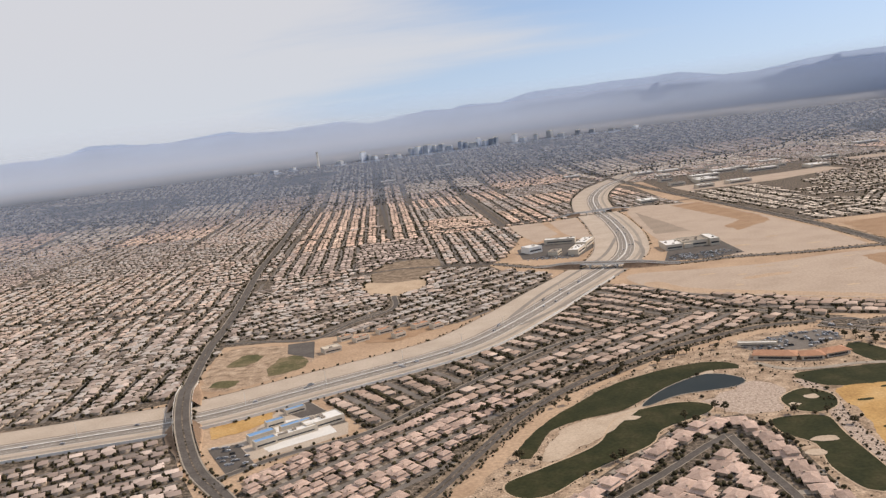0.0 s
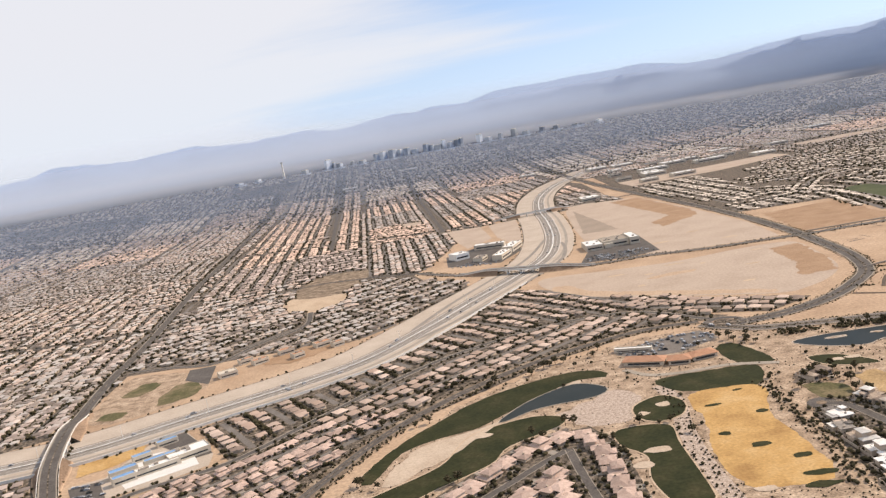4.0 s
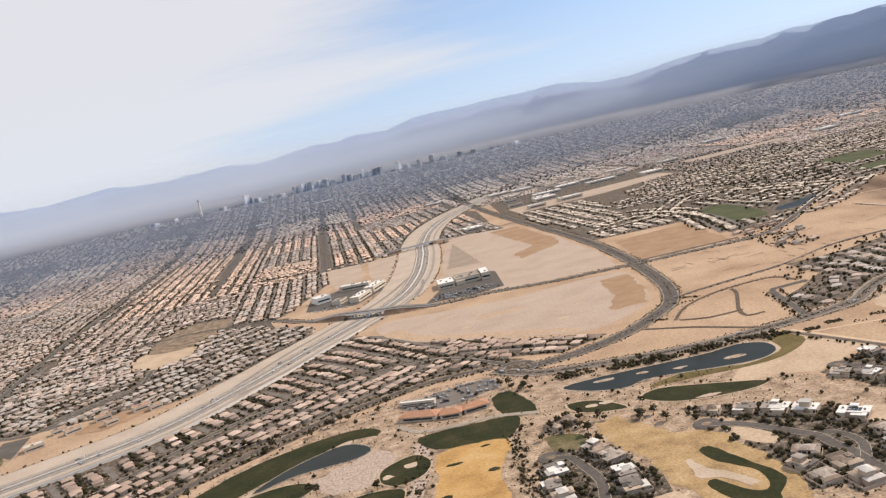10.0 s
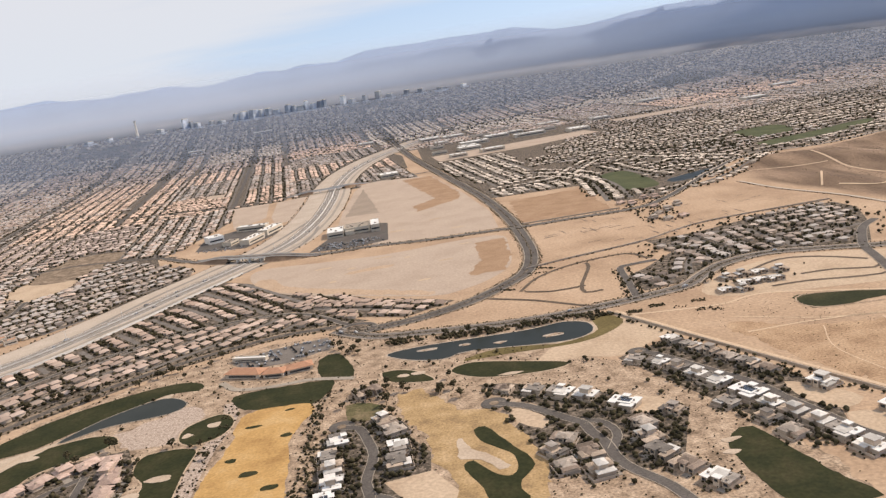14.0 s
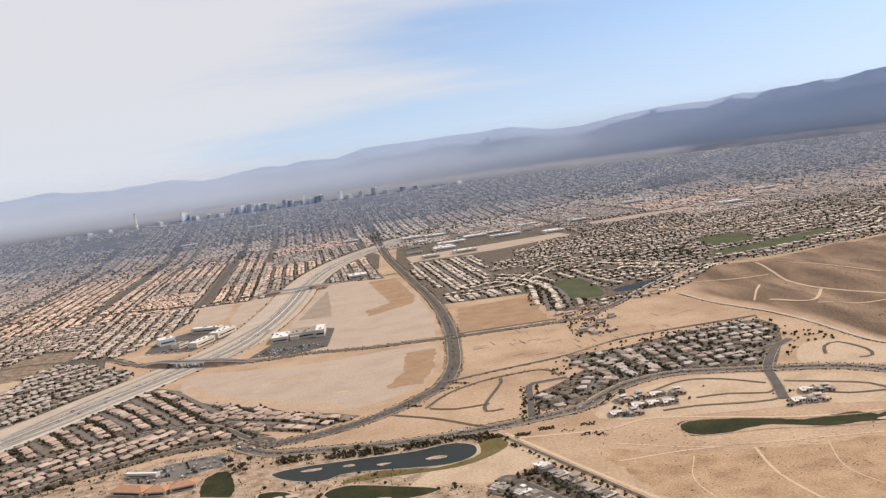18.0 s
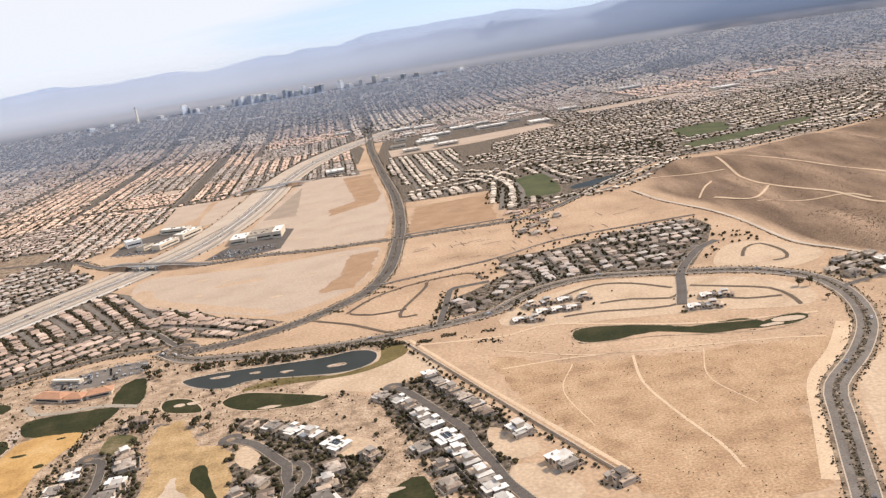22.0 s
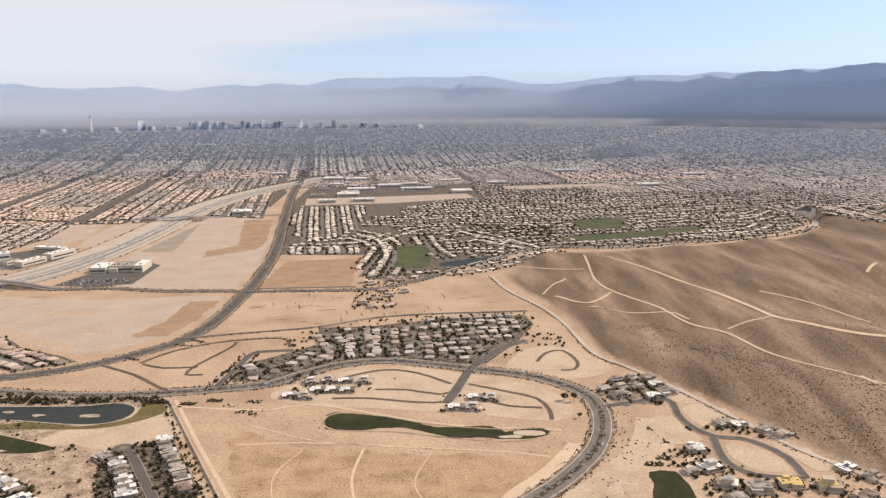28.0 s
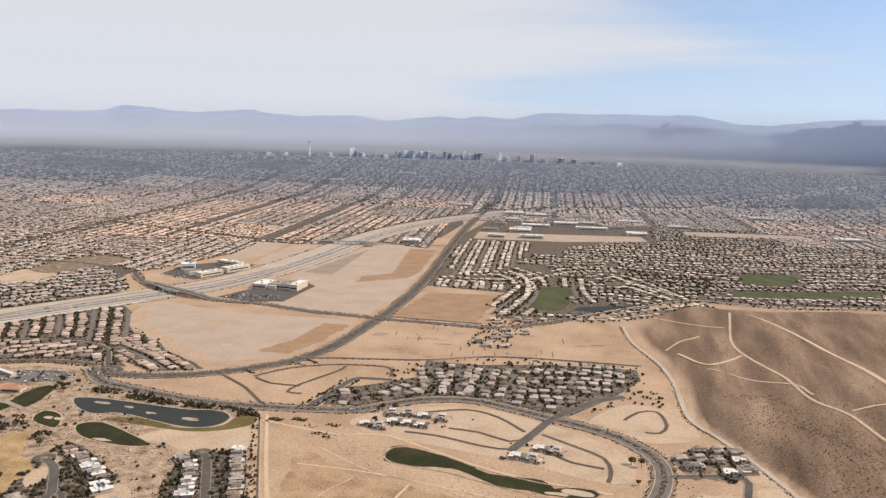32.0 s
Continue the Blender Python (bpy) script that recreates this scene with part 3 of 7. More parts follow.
def haze():
    """A thin tinted sheet imitating distance haze, thicker with distance and thinner upwards."""
    m = bpy.data.materials.new("painted_haze_veil")
    m.use_nodes = True
    nodes, links = m.node_tree.nodes, m.node_tree.links
    nodes.clear()
    out, mix = nodes.new("ShaderNodeOutputMaterial"), nodes.new("ShaderNodeMixShader")
    clear, veil = nodes.new("ShaderNodeBsdfTransparent"), nodes.new("ShaderNodeBsdfDiffuse")
    # shaded with an upward normal everywhere, so the veil stays evenly bright
    upward = nodes.new("ShaderNodeCombineXYZ")
    upward.inputs[2].default_value = 1.0
    links.new(upward.outputs[0], veil.inputs["Normal"])
    where = nodes.new("ShaderNodeNewGeometry")
    flat = nodes.new("ShaderNodeVectorMath")
    flat.operation, flat.inputs[1].default_value = "MULTIPLY_ADD", (1, 1, 0)
    flat.inputs[2].default_value = (-460, 0, 0)
    links.new(where.outputs["Position"], flat.inputs[0])
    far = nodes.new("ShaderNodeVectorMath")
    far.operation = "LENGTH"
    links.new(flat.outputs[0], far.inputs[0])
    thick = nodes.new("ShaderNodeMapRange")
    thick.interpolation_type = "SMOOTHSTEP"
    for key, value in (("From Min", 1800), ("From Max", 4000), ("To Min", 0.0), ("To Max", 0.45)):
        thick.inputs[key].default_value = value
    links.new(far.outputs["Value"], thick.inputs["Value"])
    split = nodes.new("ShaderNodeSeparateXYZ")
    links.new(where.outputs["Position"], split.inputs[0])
    # paler haze tint put in at the foot of the mountains
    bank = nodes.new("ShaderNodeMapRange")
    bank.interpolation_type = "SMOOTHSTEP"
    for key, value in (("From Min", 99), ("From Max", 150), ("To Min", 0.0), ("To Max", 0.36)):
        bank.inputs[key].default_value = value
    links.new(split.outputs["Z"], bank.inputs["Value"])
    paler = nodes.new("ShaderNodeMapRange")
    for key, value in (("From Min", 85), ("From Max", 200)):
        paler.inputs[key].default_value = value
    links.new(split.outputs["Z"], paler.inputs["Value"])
    # haze colour painted from blue-grey over the city to pale higher up
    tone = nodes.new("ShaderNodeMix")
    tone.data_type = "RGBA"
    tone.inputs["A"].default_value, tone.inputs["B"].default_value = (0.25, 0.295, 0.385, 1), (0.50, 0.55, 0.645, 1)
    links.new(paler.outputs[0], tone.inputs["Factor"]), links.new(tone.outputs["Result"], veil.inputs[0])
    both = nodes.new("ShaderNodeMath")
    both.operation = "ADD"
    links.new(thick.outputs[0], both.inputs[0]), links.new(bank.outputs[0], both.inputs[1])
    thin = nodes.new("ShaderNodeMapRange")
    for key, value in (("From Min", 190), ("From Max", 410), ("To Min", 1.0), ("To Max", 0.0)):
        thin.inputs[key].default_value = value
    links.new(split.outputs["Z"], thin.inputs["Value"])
    patch = nodes.new("ShaderNodeTexNoise")
    patch.inputs["Scale"].default_value, patch.inputs["Detail"].default_value = 0.0009, 3
    tall = nodes.new("ShaderNodeVectorMath")
    tall.operation, tall.inputs[1].default_value = "MULTIPLY", (1, 1, 14)
    links.new(where.outputs["Position"], tall.inputs[0]), links.new(tall.outputs[0], patch.inputs["Vector"])
    uneven = nodes.new("ShaderNodeMapRange")
    uneven.inputs["To Min"].default_value, uneven.inputs["To Max"].default_value = 0.85, 1.12
    links.new(patch.outputs[0], uneven.inputs["Value"])
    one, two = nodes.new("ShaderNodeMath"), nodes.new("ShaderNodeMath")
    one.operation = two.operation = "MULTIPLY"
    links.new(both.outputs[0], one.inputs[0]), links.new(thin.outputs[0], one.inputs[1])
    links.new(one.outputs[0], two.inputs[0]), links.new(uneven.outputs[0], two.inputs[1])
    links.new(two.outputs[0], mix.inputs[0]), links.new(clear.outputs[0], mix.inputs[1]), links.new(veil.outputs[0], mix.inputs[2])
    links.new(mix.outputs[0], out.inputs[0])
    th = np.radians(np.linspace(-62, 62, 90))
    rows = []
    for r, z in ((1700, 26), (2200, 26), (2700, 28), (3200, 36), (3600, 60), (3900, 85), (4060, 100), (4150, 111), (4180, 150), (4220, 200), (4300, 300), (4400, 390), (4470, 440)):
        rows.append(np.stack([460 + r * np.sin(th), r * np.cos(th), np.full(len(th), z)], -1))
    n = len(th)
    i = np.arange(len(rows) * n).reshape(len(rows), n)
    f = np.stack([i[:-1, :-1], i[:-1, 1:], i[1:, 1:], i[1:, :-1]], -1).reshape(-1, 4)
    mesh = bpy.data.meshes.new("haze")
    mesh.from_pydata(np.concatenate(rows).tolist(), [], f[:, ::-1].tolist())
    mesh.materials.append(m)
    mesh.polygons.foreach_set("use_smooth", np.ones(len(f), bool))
    return tagged(new("haze", mesh), "thin blue-grey sheet standing in for haze over the valley", "haze", "", "structure")


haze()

# ---- roads ----
FREEWAY = [(-900, 590), (-600, 634), (-378, 676), (-284, 699), (-195, 751), (-94, 812), (-40, 860), (19, 956), (67, 1047), (118, 1140), (181, 1271), (210, 1446),
           (219, 1665), (219, 1850), (241, 2110), (298, 2350), (371, 2520), (480, 2740), (775, 2971), (1069, 3062), (1326, 3350), (2085, 3989)]
ARTERIAL = [(-150, 430), (-206, 517), (-246, 573), (-289, 664), (-327, 780), (-360, 936), (-385, 1116), (-458, 1512), (-515, 1915), (-723, 3311), (-930, 4700)]
PARKWAY = [(-20, 5600), (159, 4264), (330, 3004), (395, 2314), (462, 1793), (508, 1459), (526, 1228), (527, 1089), (522, 977), (505, 900), (475, 856), (429, 812), (374, 784), (325, 775)]
LAKEROAD = [(297, 788), (335, 752), (385, 740), (440, 731), (493, 729), (544, 735), (595, 745), (636, 758), (664, 786), (695, 811), (741, 824), (789, 812), (835, 795),
            (885, 775), (920, 745), (938, 710), (938, 660), (922, 605), (890, 553), (852, 508), (836, 465), (821, 421), (800, 360), (770, 300)]
CROSSROAD = [(-11, 1305), (40, 1250), (85, 1216), (140, 1186), (210, 1160), (274, 1155), (322, 1158), (402, 1141), (481, 1137), (530, 1132), (609, 1136), (703, 1140), (760, 1185), (804, 1238)]
CLUBROAD = [(-110, 400), (-62, 489), (-30, 555), (0, 614), (41, 669), (97, 723), (156, 762), (236, 797), (297, 800)]
MIDROAD = [(-225, 545), (-180, 583), (-120, 613), (-75, 667), (-4, 756), (56, 815), (153, 868), (247, 870), (310, 800)]

freeway = tagged(new("freeway"), "pale concrete freeway in a wide graded corridor", "freeway", "", "structure")
fline = smooth_line(FREEWAY)
for pname, a, b, z, mat in (("graded_corridor", 46, -44, 0.22, VERGE), ("carriageway", 4, -6.8, 0.34, CARRIAGE), ("carriageway", -9.2, -20, 0.34, CARRIAGE), ("shoulder_line", 4.9, 4.2, 0.38, PAINT),
                            ("shoulder_line", -20.2, -20.9, 0.38, PAINT), ("frontage_road", -28, -33, 0.30, CONCRETE), ("drain", 7.6, 6.4, 0.30, ASPHALT), ("drain", 45.5, 44.5, 0.36, ASPHALT), ("lane_line", -1.2, -1.5, 0.38, PAINT), ("lane_line", -14.5, -14.8, 0.38, PAINT)):
    bm = bmesh.new()
    ribbon(bm, fline, a, b, z)
    part(pname, bm, mat, freeway)
bm = bmesh.new()
for a, b, lo, hi in ((-42.6, -42.6, 0.2, 2.6), (-42.6, -43.2, 2.6, 2.6), (-43.2, -43.2, 2.6, 0.2)):
    rows = []
    for i, p in enumerate(fline):
        way = (fline[min(i + 1, len(fline) - 1)] - fline[max(i - 1, 0)]).normalized()
        side = Vector((-way.y, way.x))
        if p.y < 1140:
            rows.append([bm.verts.new((*(p + side * o), z)) for o, z in ((a, lo), (b, hi))])
    for (e, f), (g, h) in zip(rows, rows[1:]):
        bm.faces.new((e, f, h, g))
part("sound_wall", bm, PAINT, freeway, "pale concrete sound wall")
bm = bmesh.new()
for a, b, z in ((-7.0, -9.0, 1.1), (-7.0, -6.7, 0.4), (-9.3, -9.0, 0.4)):
    ribbon(bm, fline, a, b, z)
part("median_barrier", bm, PAINT, freeway, "pale concrete median barrier")
for s0, y0, y1 in ((1, 930, 1450), (-1, 900, 1400), (1, -1, 1)):
    run = [p for p in fline if y0 < p.y < y1]
    if len(run) < 4:
        continue
    bm = bmesh.new()
    moved = []
    for i, p in enumerate(run):
        way = (run[min(i + 1, len(run) - 1)] - run[max(i - 1, 0)]).normalized()
        moved.append(p + Vector((-way.y, way.x)) * (s0 * (13 + 21 * math.sin(math.pi * i / (len(run) - 1)) ** 0.7) - 8))
    ribbon(bm, moved, 3, -3, 0.31)
    part("ramp", bm, CARRIAGE, freeway, "freeway ramp to the overpass")
ROAD_LINES.append(([(p.x, p.y) for p in fline[::2]], 48))


def lamp_mast():
    """A tall double-armed lamp on the freeway's median."""
    holder = tagged(new("street_lamp"), "tall pale double-armed lamp on the freeway median", "street lamp", "freeway lamps")
    bm = bmesh.new()
    bmesh.ops.create_cone(bm, segments=8, radius1=0.24, radius2=0.13, depth=13, cap_ends=True, matrix=Matrix.Translation((0, 0, 7.5)))
    part("pole", bm, PAINT, holder)
    for side in (-1, 1):
        bm = bmesh.new()
        bmesh.ops.create_cone(bm, segments=6, radius1=0.09, radius2=0.07, depth=2.8, cap_ends=True, matrix=Matrix.Translation((0, side * 1.4, 13.9)) @ Matrix.Rotation(radians(90), 4, "X"))
        part("arm", bm, PAINT, holder)
        bm = bmesh.new()
        bmesh.ops.create_cube(bm, size=1, matrix=Matrix.Translation((0, side * 3.0, 13.8)) @ Matrix.Diagonal((0.45, 0.9, 0.22, 1)))
        part("lamp_head", bm, CONCRETE, holder)
    return holder


mast = None
for n, p in enumerate(fline):
    if n % 6 == 0 and -420 < p.x and p.y < 1700:
        way = (fline[n + 1] - fline[n - 1]).normalized()
        m = pose(p.x + way.y * 8, p.y - way.x * 8, 0, 0, 0, math.degrees(math.atan2(way.y, way.x)))
        if mast is None:
            mast = lamp_mast()
            mast.matrix_basis = m
        else:
            copy_thing(mast, m)


road("road", ARTERIAL, 12, "dark six-lane arterial road with pale sidewalks", edge=1.2, median=1.2, z=0.5, bridge=(-300, 697, 120, 6.5))
road("road", PARKWAY, 15, "wide dark parkway with planted median", edge=1, median=2.5, verge=3, verge_mat=ESTATE)
road("road", LAKEROAD, 14, "curving divided road with planted median and pale sidewalks", edge=0.8, median=4.4, verge=3.5, verge_mat=ESTATE, mat=STREET, edge_mat=VERGE)
road("road", CROSSROAD, 9, "dark cross road over the freeway", edge=1.5, z=0.6, bridge=(146, 1184, 110, 6.5))
road("road", CLUBROAD, 8, "narrow divided road beside the golf course", median=1.5, verge=5, verge_mat=ESTATE)
road("road", MIDROAD, 6, "residential collector road between house rows", edge=1.2)
road("road", HILLROAD, 7, "two-lane road along the foot of the desert hills", verge=4, z=0.7)
road("road", EDGEROAD, 5, "dirt patrol road beside the desert hills", mat=VERGE, z=0.6)
road("road", [(-236, 1760), (-411, 2933), (-651, 4559)], 9, "straight dark city avenue", z=0.4)
road("road", [(12, 1760), (-154, 3069), (-285, 4135)], 9, "straight dark city avenue", z=0.4)
road("road", [(20, 1772), (110, 1792), (202, 1797), (245, 1809), (322, 1848), (440, 1872)], 8, "dark cross avenue over the freeway", z=0.5, edge=1, bridge=(214, 1799, 95, 6))
road("road", [(-515, 1905), (-232, 1834), (20, 1770), (100, 1800)], 8, "dark cross avenue", z=0.4)
road("road", [(-346, 956), (-290, 946), (-230, 935), (-196, 997), (-150, 1057), (-158, 1140)], 7, "residential collector road beside a park", edge=1, z=0.4)
road("road", [(-1500, 1290), (-900, 1230), (-405, 1190), (-226, 1345), (-110, 1345), (10, 1300)], 8, "dark cross avenue", z=0.4)

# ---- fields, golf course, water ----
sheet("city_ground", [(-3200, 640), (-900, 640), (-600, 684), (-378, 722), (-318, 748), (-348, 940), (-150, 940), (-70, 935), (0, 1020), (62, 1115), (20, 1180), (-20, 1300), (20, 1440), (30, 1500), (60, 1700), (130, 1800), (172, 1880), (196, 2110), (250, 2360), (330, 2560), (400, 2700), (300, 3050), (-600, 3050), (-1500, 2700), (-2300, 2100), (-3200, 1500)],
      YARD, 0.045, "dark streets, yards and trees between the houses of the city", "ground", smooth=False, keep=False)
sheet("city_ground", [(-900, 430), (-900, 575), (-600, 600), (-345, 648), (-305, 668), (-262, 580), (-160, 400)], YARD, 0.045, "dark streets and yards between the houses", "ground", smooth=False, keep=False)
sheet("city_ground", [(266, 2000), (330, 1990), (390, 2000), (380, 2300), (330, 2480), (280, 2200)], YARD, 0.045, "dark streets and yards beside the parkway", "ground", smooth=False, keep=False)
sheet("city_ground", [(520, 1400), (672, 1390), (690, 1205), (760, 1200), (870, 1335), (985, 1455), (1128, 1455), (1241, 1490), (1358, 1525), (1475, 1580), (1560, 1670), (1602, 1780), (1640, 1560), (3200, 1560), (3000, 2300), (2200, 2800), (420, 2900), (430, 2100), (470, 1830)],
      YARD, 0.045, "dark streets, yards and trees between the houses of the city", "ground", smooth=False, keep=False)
for pts in ([(470, 2030), (690, 2060), (900, 2160), (880, 2250), (640, 2190), (455, 2160)], [(1000, 2330), (1340, 2400), (1320, 2480), (990, 2420)], [(-100, 1960), (-40, 1950), (-52, 2030), (-108, 2040)]):
    sheet("pale_lot", pts, GREYFIELD, 0.12, "bare pale lot among city blocks", "lot", smooth=False)
sheet("grey_field", [(170, 1051), (173, 1112), (260, 1101), (348, 1092), (440, 1108), (500, 1100), (503, 1034), (492, 940), (464, 891), (428, 863), (397, 857), (320, 900), (220, 966)],
      GREYFIELD, 0.12, "grey-tan graded empty field", "field")
sheet("brown_patch", [(503, 1086), (464, 1077), (460, 978), (440, 915), (482, 917), (500, 991)], BROWNFIELD, 0.16, "bare brown soil patch in the graded field", "field", smooth=False)
sheet("grey_field", [(505, 1150), (405, 1153), (323, 1165), (345, 1286), (323, 1346), (262, 1354), (262, 1484), (272, 1724), (290, 1860), (437, 1801), (480, 1537), (508, 1291)],
      GREYFIELD, 0.12, "grey-tan graded empty field", "field", smooth=False)
sheet("brown_patch", [(374, 1794), (437, 1801), (476, 1526), (474, 1450), (397, 1380), (388, 1438), (431, 1488)], BROWNFIELD, 0.16, "bare brown soil patch in the graded field", "field", smooth=False)
sheet("brown_field", [(547, 1346), (668, 1363), (672, 1158), (540, 1153)], BROWNFIELD, 0.13, "square bare brown field", "field", smooth=False)
sheet("oval_field", [(-216, 1213), (-212, 1264), (-122, 1248), (-116, 1170), (-150, 1137), (-194, 1163)], GRADED, 0.16, "bare oval lot of pale sand", "field")
sheet("tree_park", [(-212, 1268), (-122, 1256), (-105, 1400), (-140, 1440), (-205, 1420)], ESTATE, 0.16, "dark planted park beside the oval lot", "park")
sheet("pale_field", [(8, 1752), (90, 1752), (112, 1560), (66, 1480), (40, 1600)], GREYFIELD, 0.12, "graded lot beside the freeway", "field", smooth=False)
sheet("pale_field", [(108, 1745), (168, 1772), (170, 1600), (166, 1480), (140, 1478), (122, 1560)], GREYFIELD, 0.12, "graded lot beside the freeway", "field", smooth=False)
sheet("damp_patch", [(270, 1432), (290, 1752), (330, 1430)], DAMPFIELD, 0.17, "darker three-cornered patch of graded soil", "field", smooth=False)
for pts in ([(176, 1040), (215, 975), (300, 918), (385, 866), (398, 874), (310, 935), (230, 990), (196, 1052)], [(300, 1010), (352, 1018), (350, 1030), (298, 1024)]):
    sheet("tan_streak", pts, BROWNEDGE, 0.17, "orange-tan soil along the edge of the graded field", "field")
for x, y, w, d in ((262, 1062, 12, 4), (300, 1040, 6, 4), (420, 1010, 10, 3), (390, 930, 8, 4), (450, 1085, 9, 3), (340, 1075, 14, 3), (280, 985, 5, 5), (372, 1055, 4, 4), (360, 1240, 14, 5), (420, 1290, 10, 4), (450, 1200, 12, 4)):
    sheet("pale_patch", [(x - w, y - d * 0.4), (x - w * 0.3, y - d), (x + w, y - d * 0.3), (x + w * 0.6, y + d), (x - w * 0.5, y + d * 0.8)], GRADED, 0.19, "pale scraped patch in the graded field", "field")

golf = "golf course"
LAWN = material("neighbourhood_lawn", [(0.05, 0.062, 0.028), (0.10, 0.105, 0.05)], scale=0.03, fine=0.4, spread=0.2)
LAKEGRASS = material("olive_lake_grass", [(0.10, 0.078, 0.030), (0.18, 0.14, 0.06)], scale=0.05, fine=0.5, spread=0.2)
sheet("scrub_ground", [(-40, 480), (0, 560), (60, 660), (140, 730), (240, 775), (310, 770), (350, 728), (540, 722), (548, 704), (478, 640), (530, 600), (590, 460), (600, 380), (-60, 380)], SCRUBLAND, 0.03, "stony scrub ground round the golf course", "ground", smooth=False, keep=False)
sheet("fairway", [(-4, 548), (14, 590), (37, 622), (70, 660), (108, 687), (159, 706), (187, 697), (188, 680), (164, 683), (124, 652), (99, 628), (75, 606), (50, 600), (22, 580), (5, 536)], FAIRWAY, 0.14, "long dark green fairway", "fairway", "structure", golf)
sheet("fairway", [(-14, 499), (14, 520), (52, 550), (74, 596), (118, 615), (143, 606), (140, 589), (101, 564), (87, 539), (44, 507), (13, 477), (-8, 479)], FAIRWAY, 0.14, "long dark green fairway", "fairway", "structure", golf)
sheet("sand_waste", [(28, 578), (50, 595), (75, 604), (101, 621), (125, 647), (161, 680), (165, 673), (145, 648), (113, 625), (88, 602), (63, 568), (40, 548)], BUNKER, 0.22, "pale sand waste along a fairway", "sand", "structure", golf)
sheet("sand_waste", [(12, 528), (20, 560), (38, 580), (50, 572), (40, 548), (26, 530)], BUNKER, 0.23, "pale sand waste beside a fairway", "sand", "structure", golf)
sheet("pond", [(96, 618), (122, 651), (160, 674), (184, 655), (174, 638), (128, 630), (100, 613)], WATER, 0.26, "still dark pond beside a fairway", "pond", "structure", golf)
sheet("fairway", [(177, 565), (212, 563), (213, 527), (214, 452), (205, 446), (191, 450), (184, 483), (188, 516), (175, 539)], FAIRWAY, 0.14, "dark green practice ground", "fairway", "structure", golf)
sheet("fairway", [(196, 604), (219, 620), (233, 602), (228, 579), (210, 569), (196, 580)], FAIRWAY, 0.14, "small dark green with bunkers", "fairway", "structure", golf)
sheet("fairway", [(223, 653), (261, 659), (304, 655), (292, 612), (247, 617), (232, 626)], FAIRWAY, 0.14, "dark green tee ground below the clubhouse", "fairway", "structure", golf)
sheet("driving_range", [(240, 612), (292, 610), (282, 554), (287, 468), (270, 451), (246, 454), (233, 461), (228, 504), (238, 559)], DRYGRASS, 0.14, "golden dormant driving range", "driving range", "structure", golf)
sheet("fairway", [(288, 711), (305, 719), (321, 670), (316, 656), (293, 668)], FAIRWAY, 0.14, "dark practice green", "fairway", "structure", golf)
sheet("fairway", [(344, 654), (367, 651), (386, 625), (381, 619), (352, 630)], FAIRWAY, 0.14, "dark green with bunkers", "fairway", "structure", golf)
sheet("fairway", [(400, 632), (417, 646), (460, 630), (492, 613), (472, 603), (425, 609)], FAIRWAY, 0.14, "dark green island of fairway", "fairway", "structure", golf)
sheet("dry_fairway", [(360, 603), (380, 600), (398, 560), (423, 548), (436, 516), (446, 478), (444, 440), (435, 415), (396, 415), (390, 463), (379, 489), (374, 523), (366, 541), (360, 573)], DRYROUGH, 0.14, "golden dormant fairway", "fairway", "structure", golf)
sheet("fairway", [(408, 522), (416, 525), (423, 508), (430, 490), (437, 477), (439, 463), (434, 454), (429, 448), (428, 438), (430, 420), (410, 420), (406, 445), (400, 462), (397, 476), (403, 480), (410, 468), (417, 457), (424, 455), (429, 463), (428, 478), (422, 489), (414, 500), (409, 510)], FAIRWAY, 0.18, "curving green fairway round a bunker", "fairway", "structure", golf)
sheet("bunker", [(395, 509), (399, 512), (404, 495), (412, 487), (420, 476), (425, 466), (418, 463), (408, 479), (396, 484), (395, 493)], BUNKER, 0.26, "long winding pale sand bunker", "bunker", "structure", golf)
sheet("fairway", [(558, 462), (573, 467), (580, 443), (585, 424), (592, 397), (600, 375), (560, 380), (552, 407), (551, 426), (550, 445)], FAIRWAY, 0.14, "dark green fairway", "fairway", "structure", golf)
sheet("lake", [(348, 695), (375, 703), (425, 703), (474, 703), (506, 709), (526, 697), (524, 672), (495, 660), (421, 672), (396, 663), (368, 673)], WATER, 0.2, "dark ornamental lake with small islands", "lake", "structure", golf)
sheet("fairway_lake", [(699, 669), (706, 683), (743, 674), (776, 661), (797, 648), (842, 650), (853, 637), (877, 646), (890, 638), (880, 625), (852, 623), (830, 627), (808, 627), (780, 642), (762, 649), (726, 643), (703, 647)], FAIRWAY, 0.14, "long dark green fairway in bare desert", "fairway", "structure", golf)
sheet("lake_lawn", [(412, 651), (424, 662), (452, 668), (490, 657), (515, 664), (530, 676), (531, 705), (544, 712), (556, 692), (545, 672), (510, 652), (450, 652)], LAKEGRASS, 0.13, "olive grass bank beside the lake", "lawn", "structure", golf, keep=False)
sheet("sand_rim", [(932, 512), (930, 548), (946, 566), (976, 568), (986, 540), (984, 505), (960, 494)], BROWNEDGE, 0.22, "orange-tan sand round a tee", "sand", "structure", golf)
sheet("fairway", [(953, 561), (973, 562), (976, 530), (974, 512), (962, 502), (938, 510), (946, 524), (951, 543)], FAIRWAY, 0.27, "dark green tee", "fairway", "structure", golf)

# ---- houses ----
U, V = Vector((-0.135, 0.991)), Vector((0.991, 0.135))      # the city grid


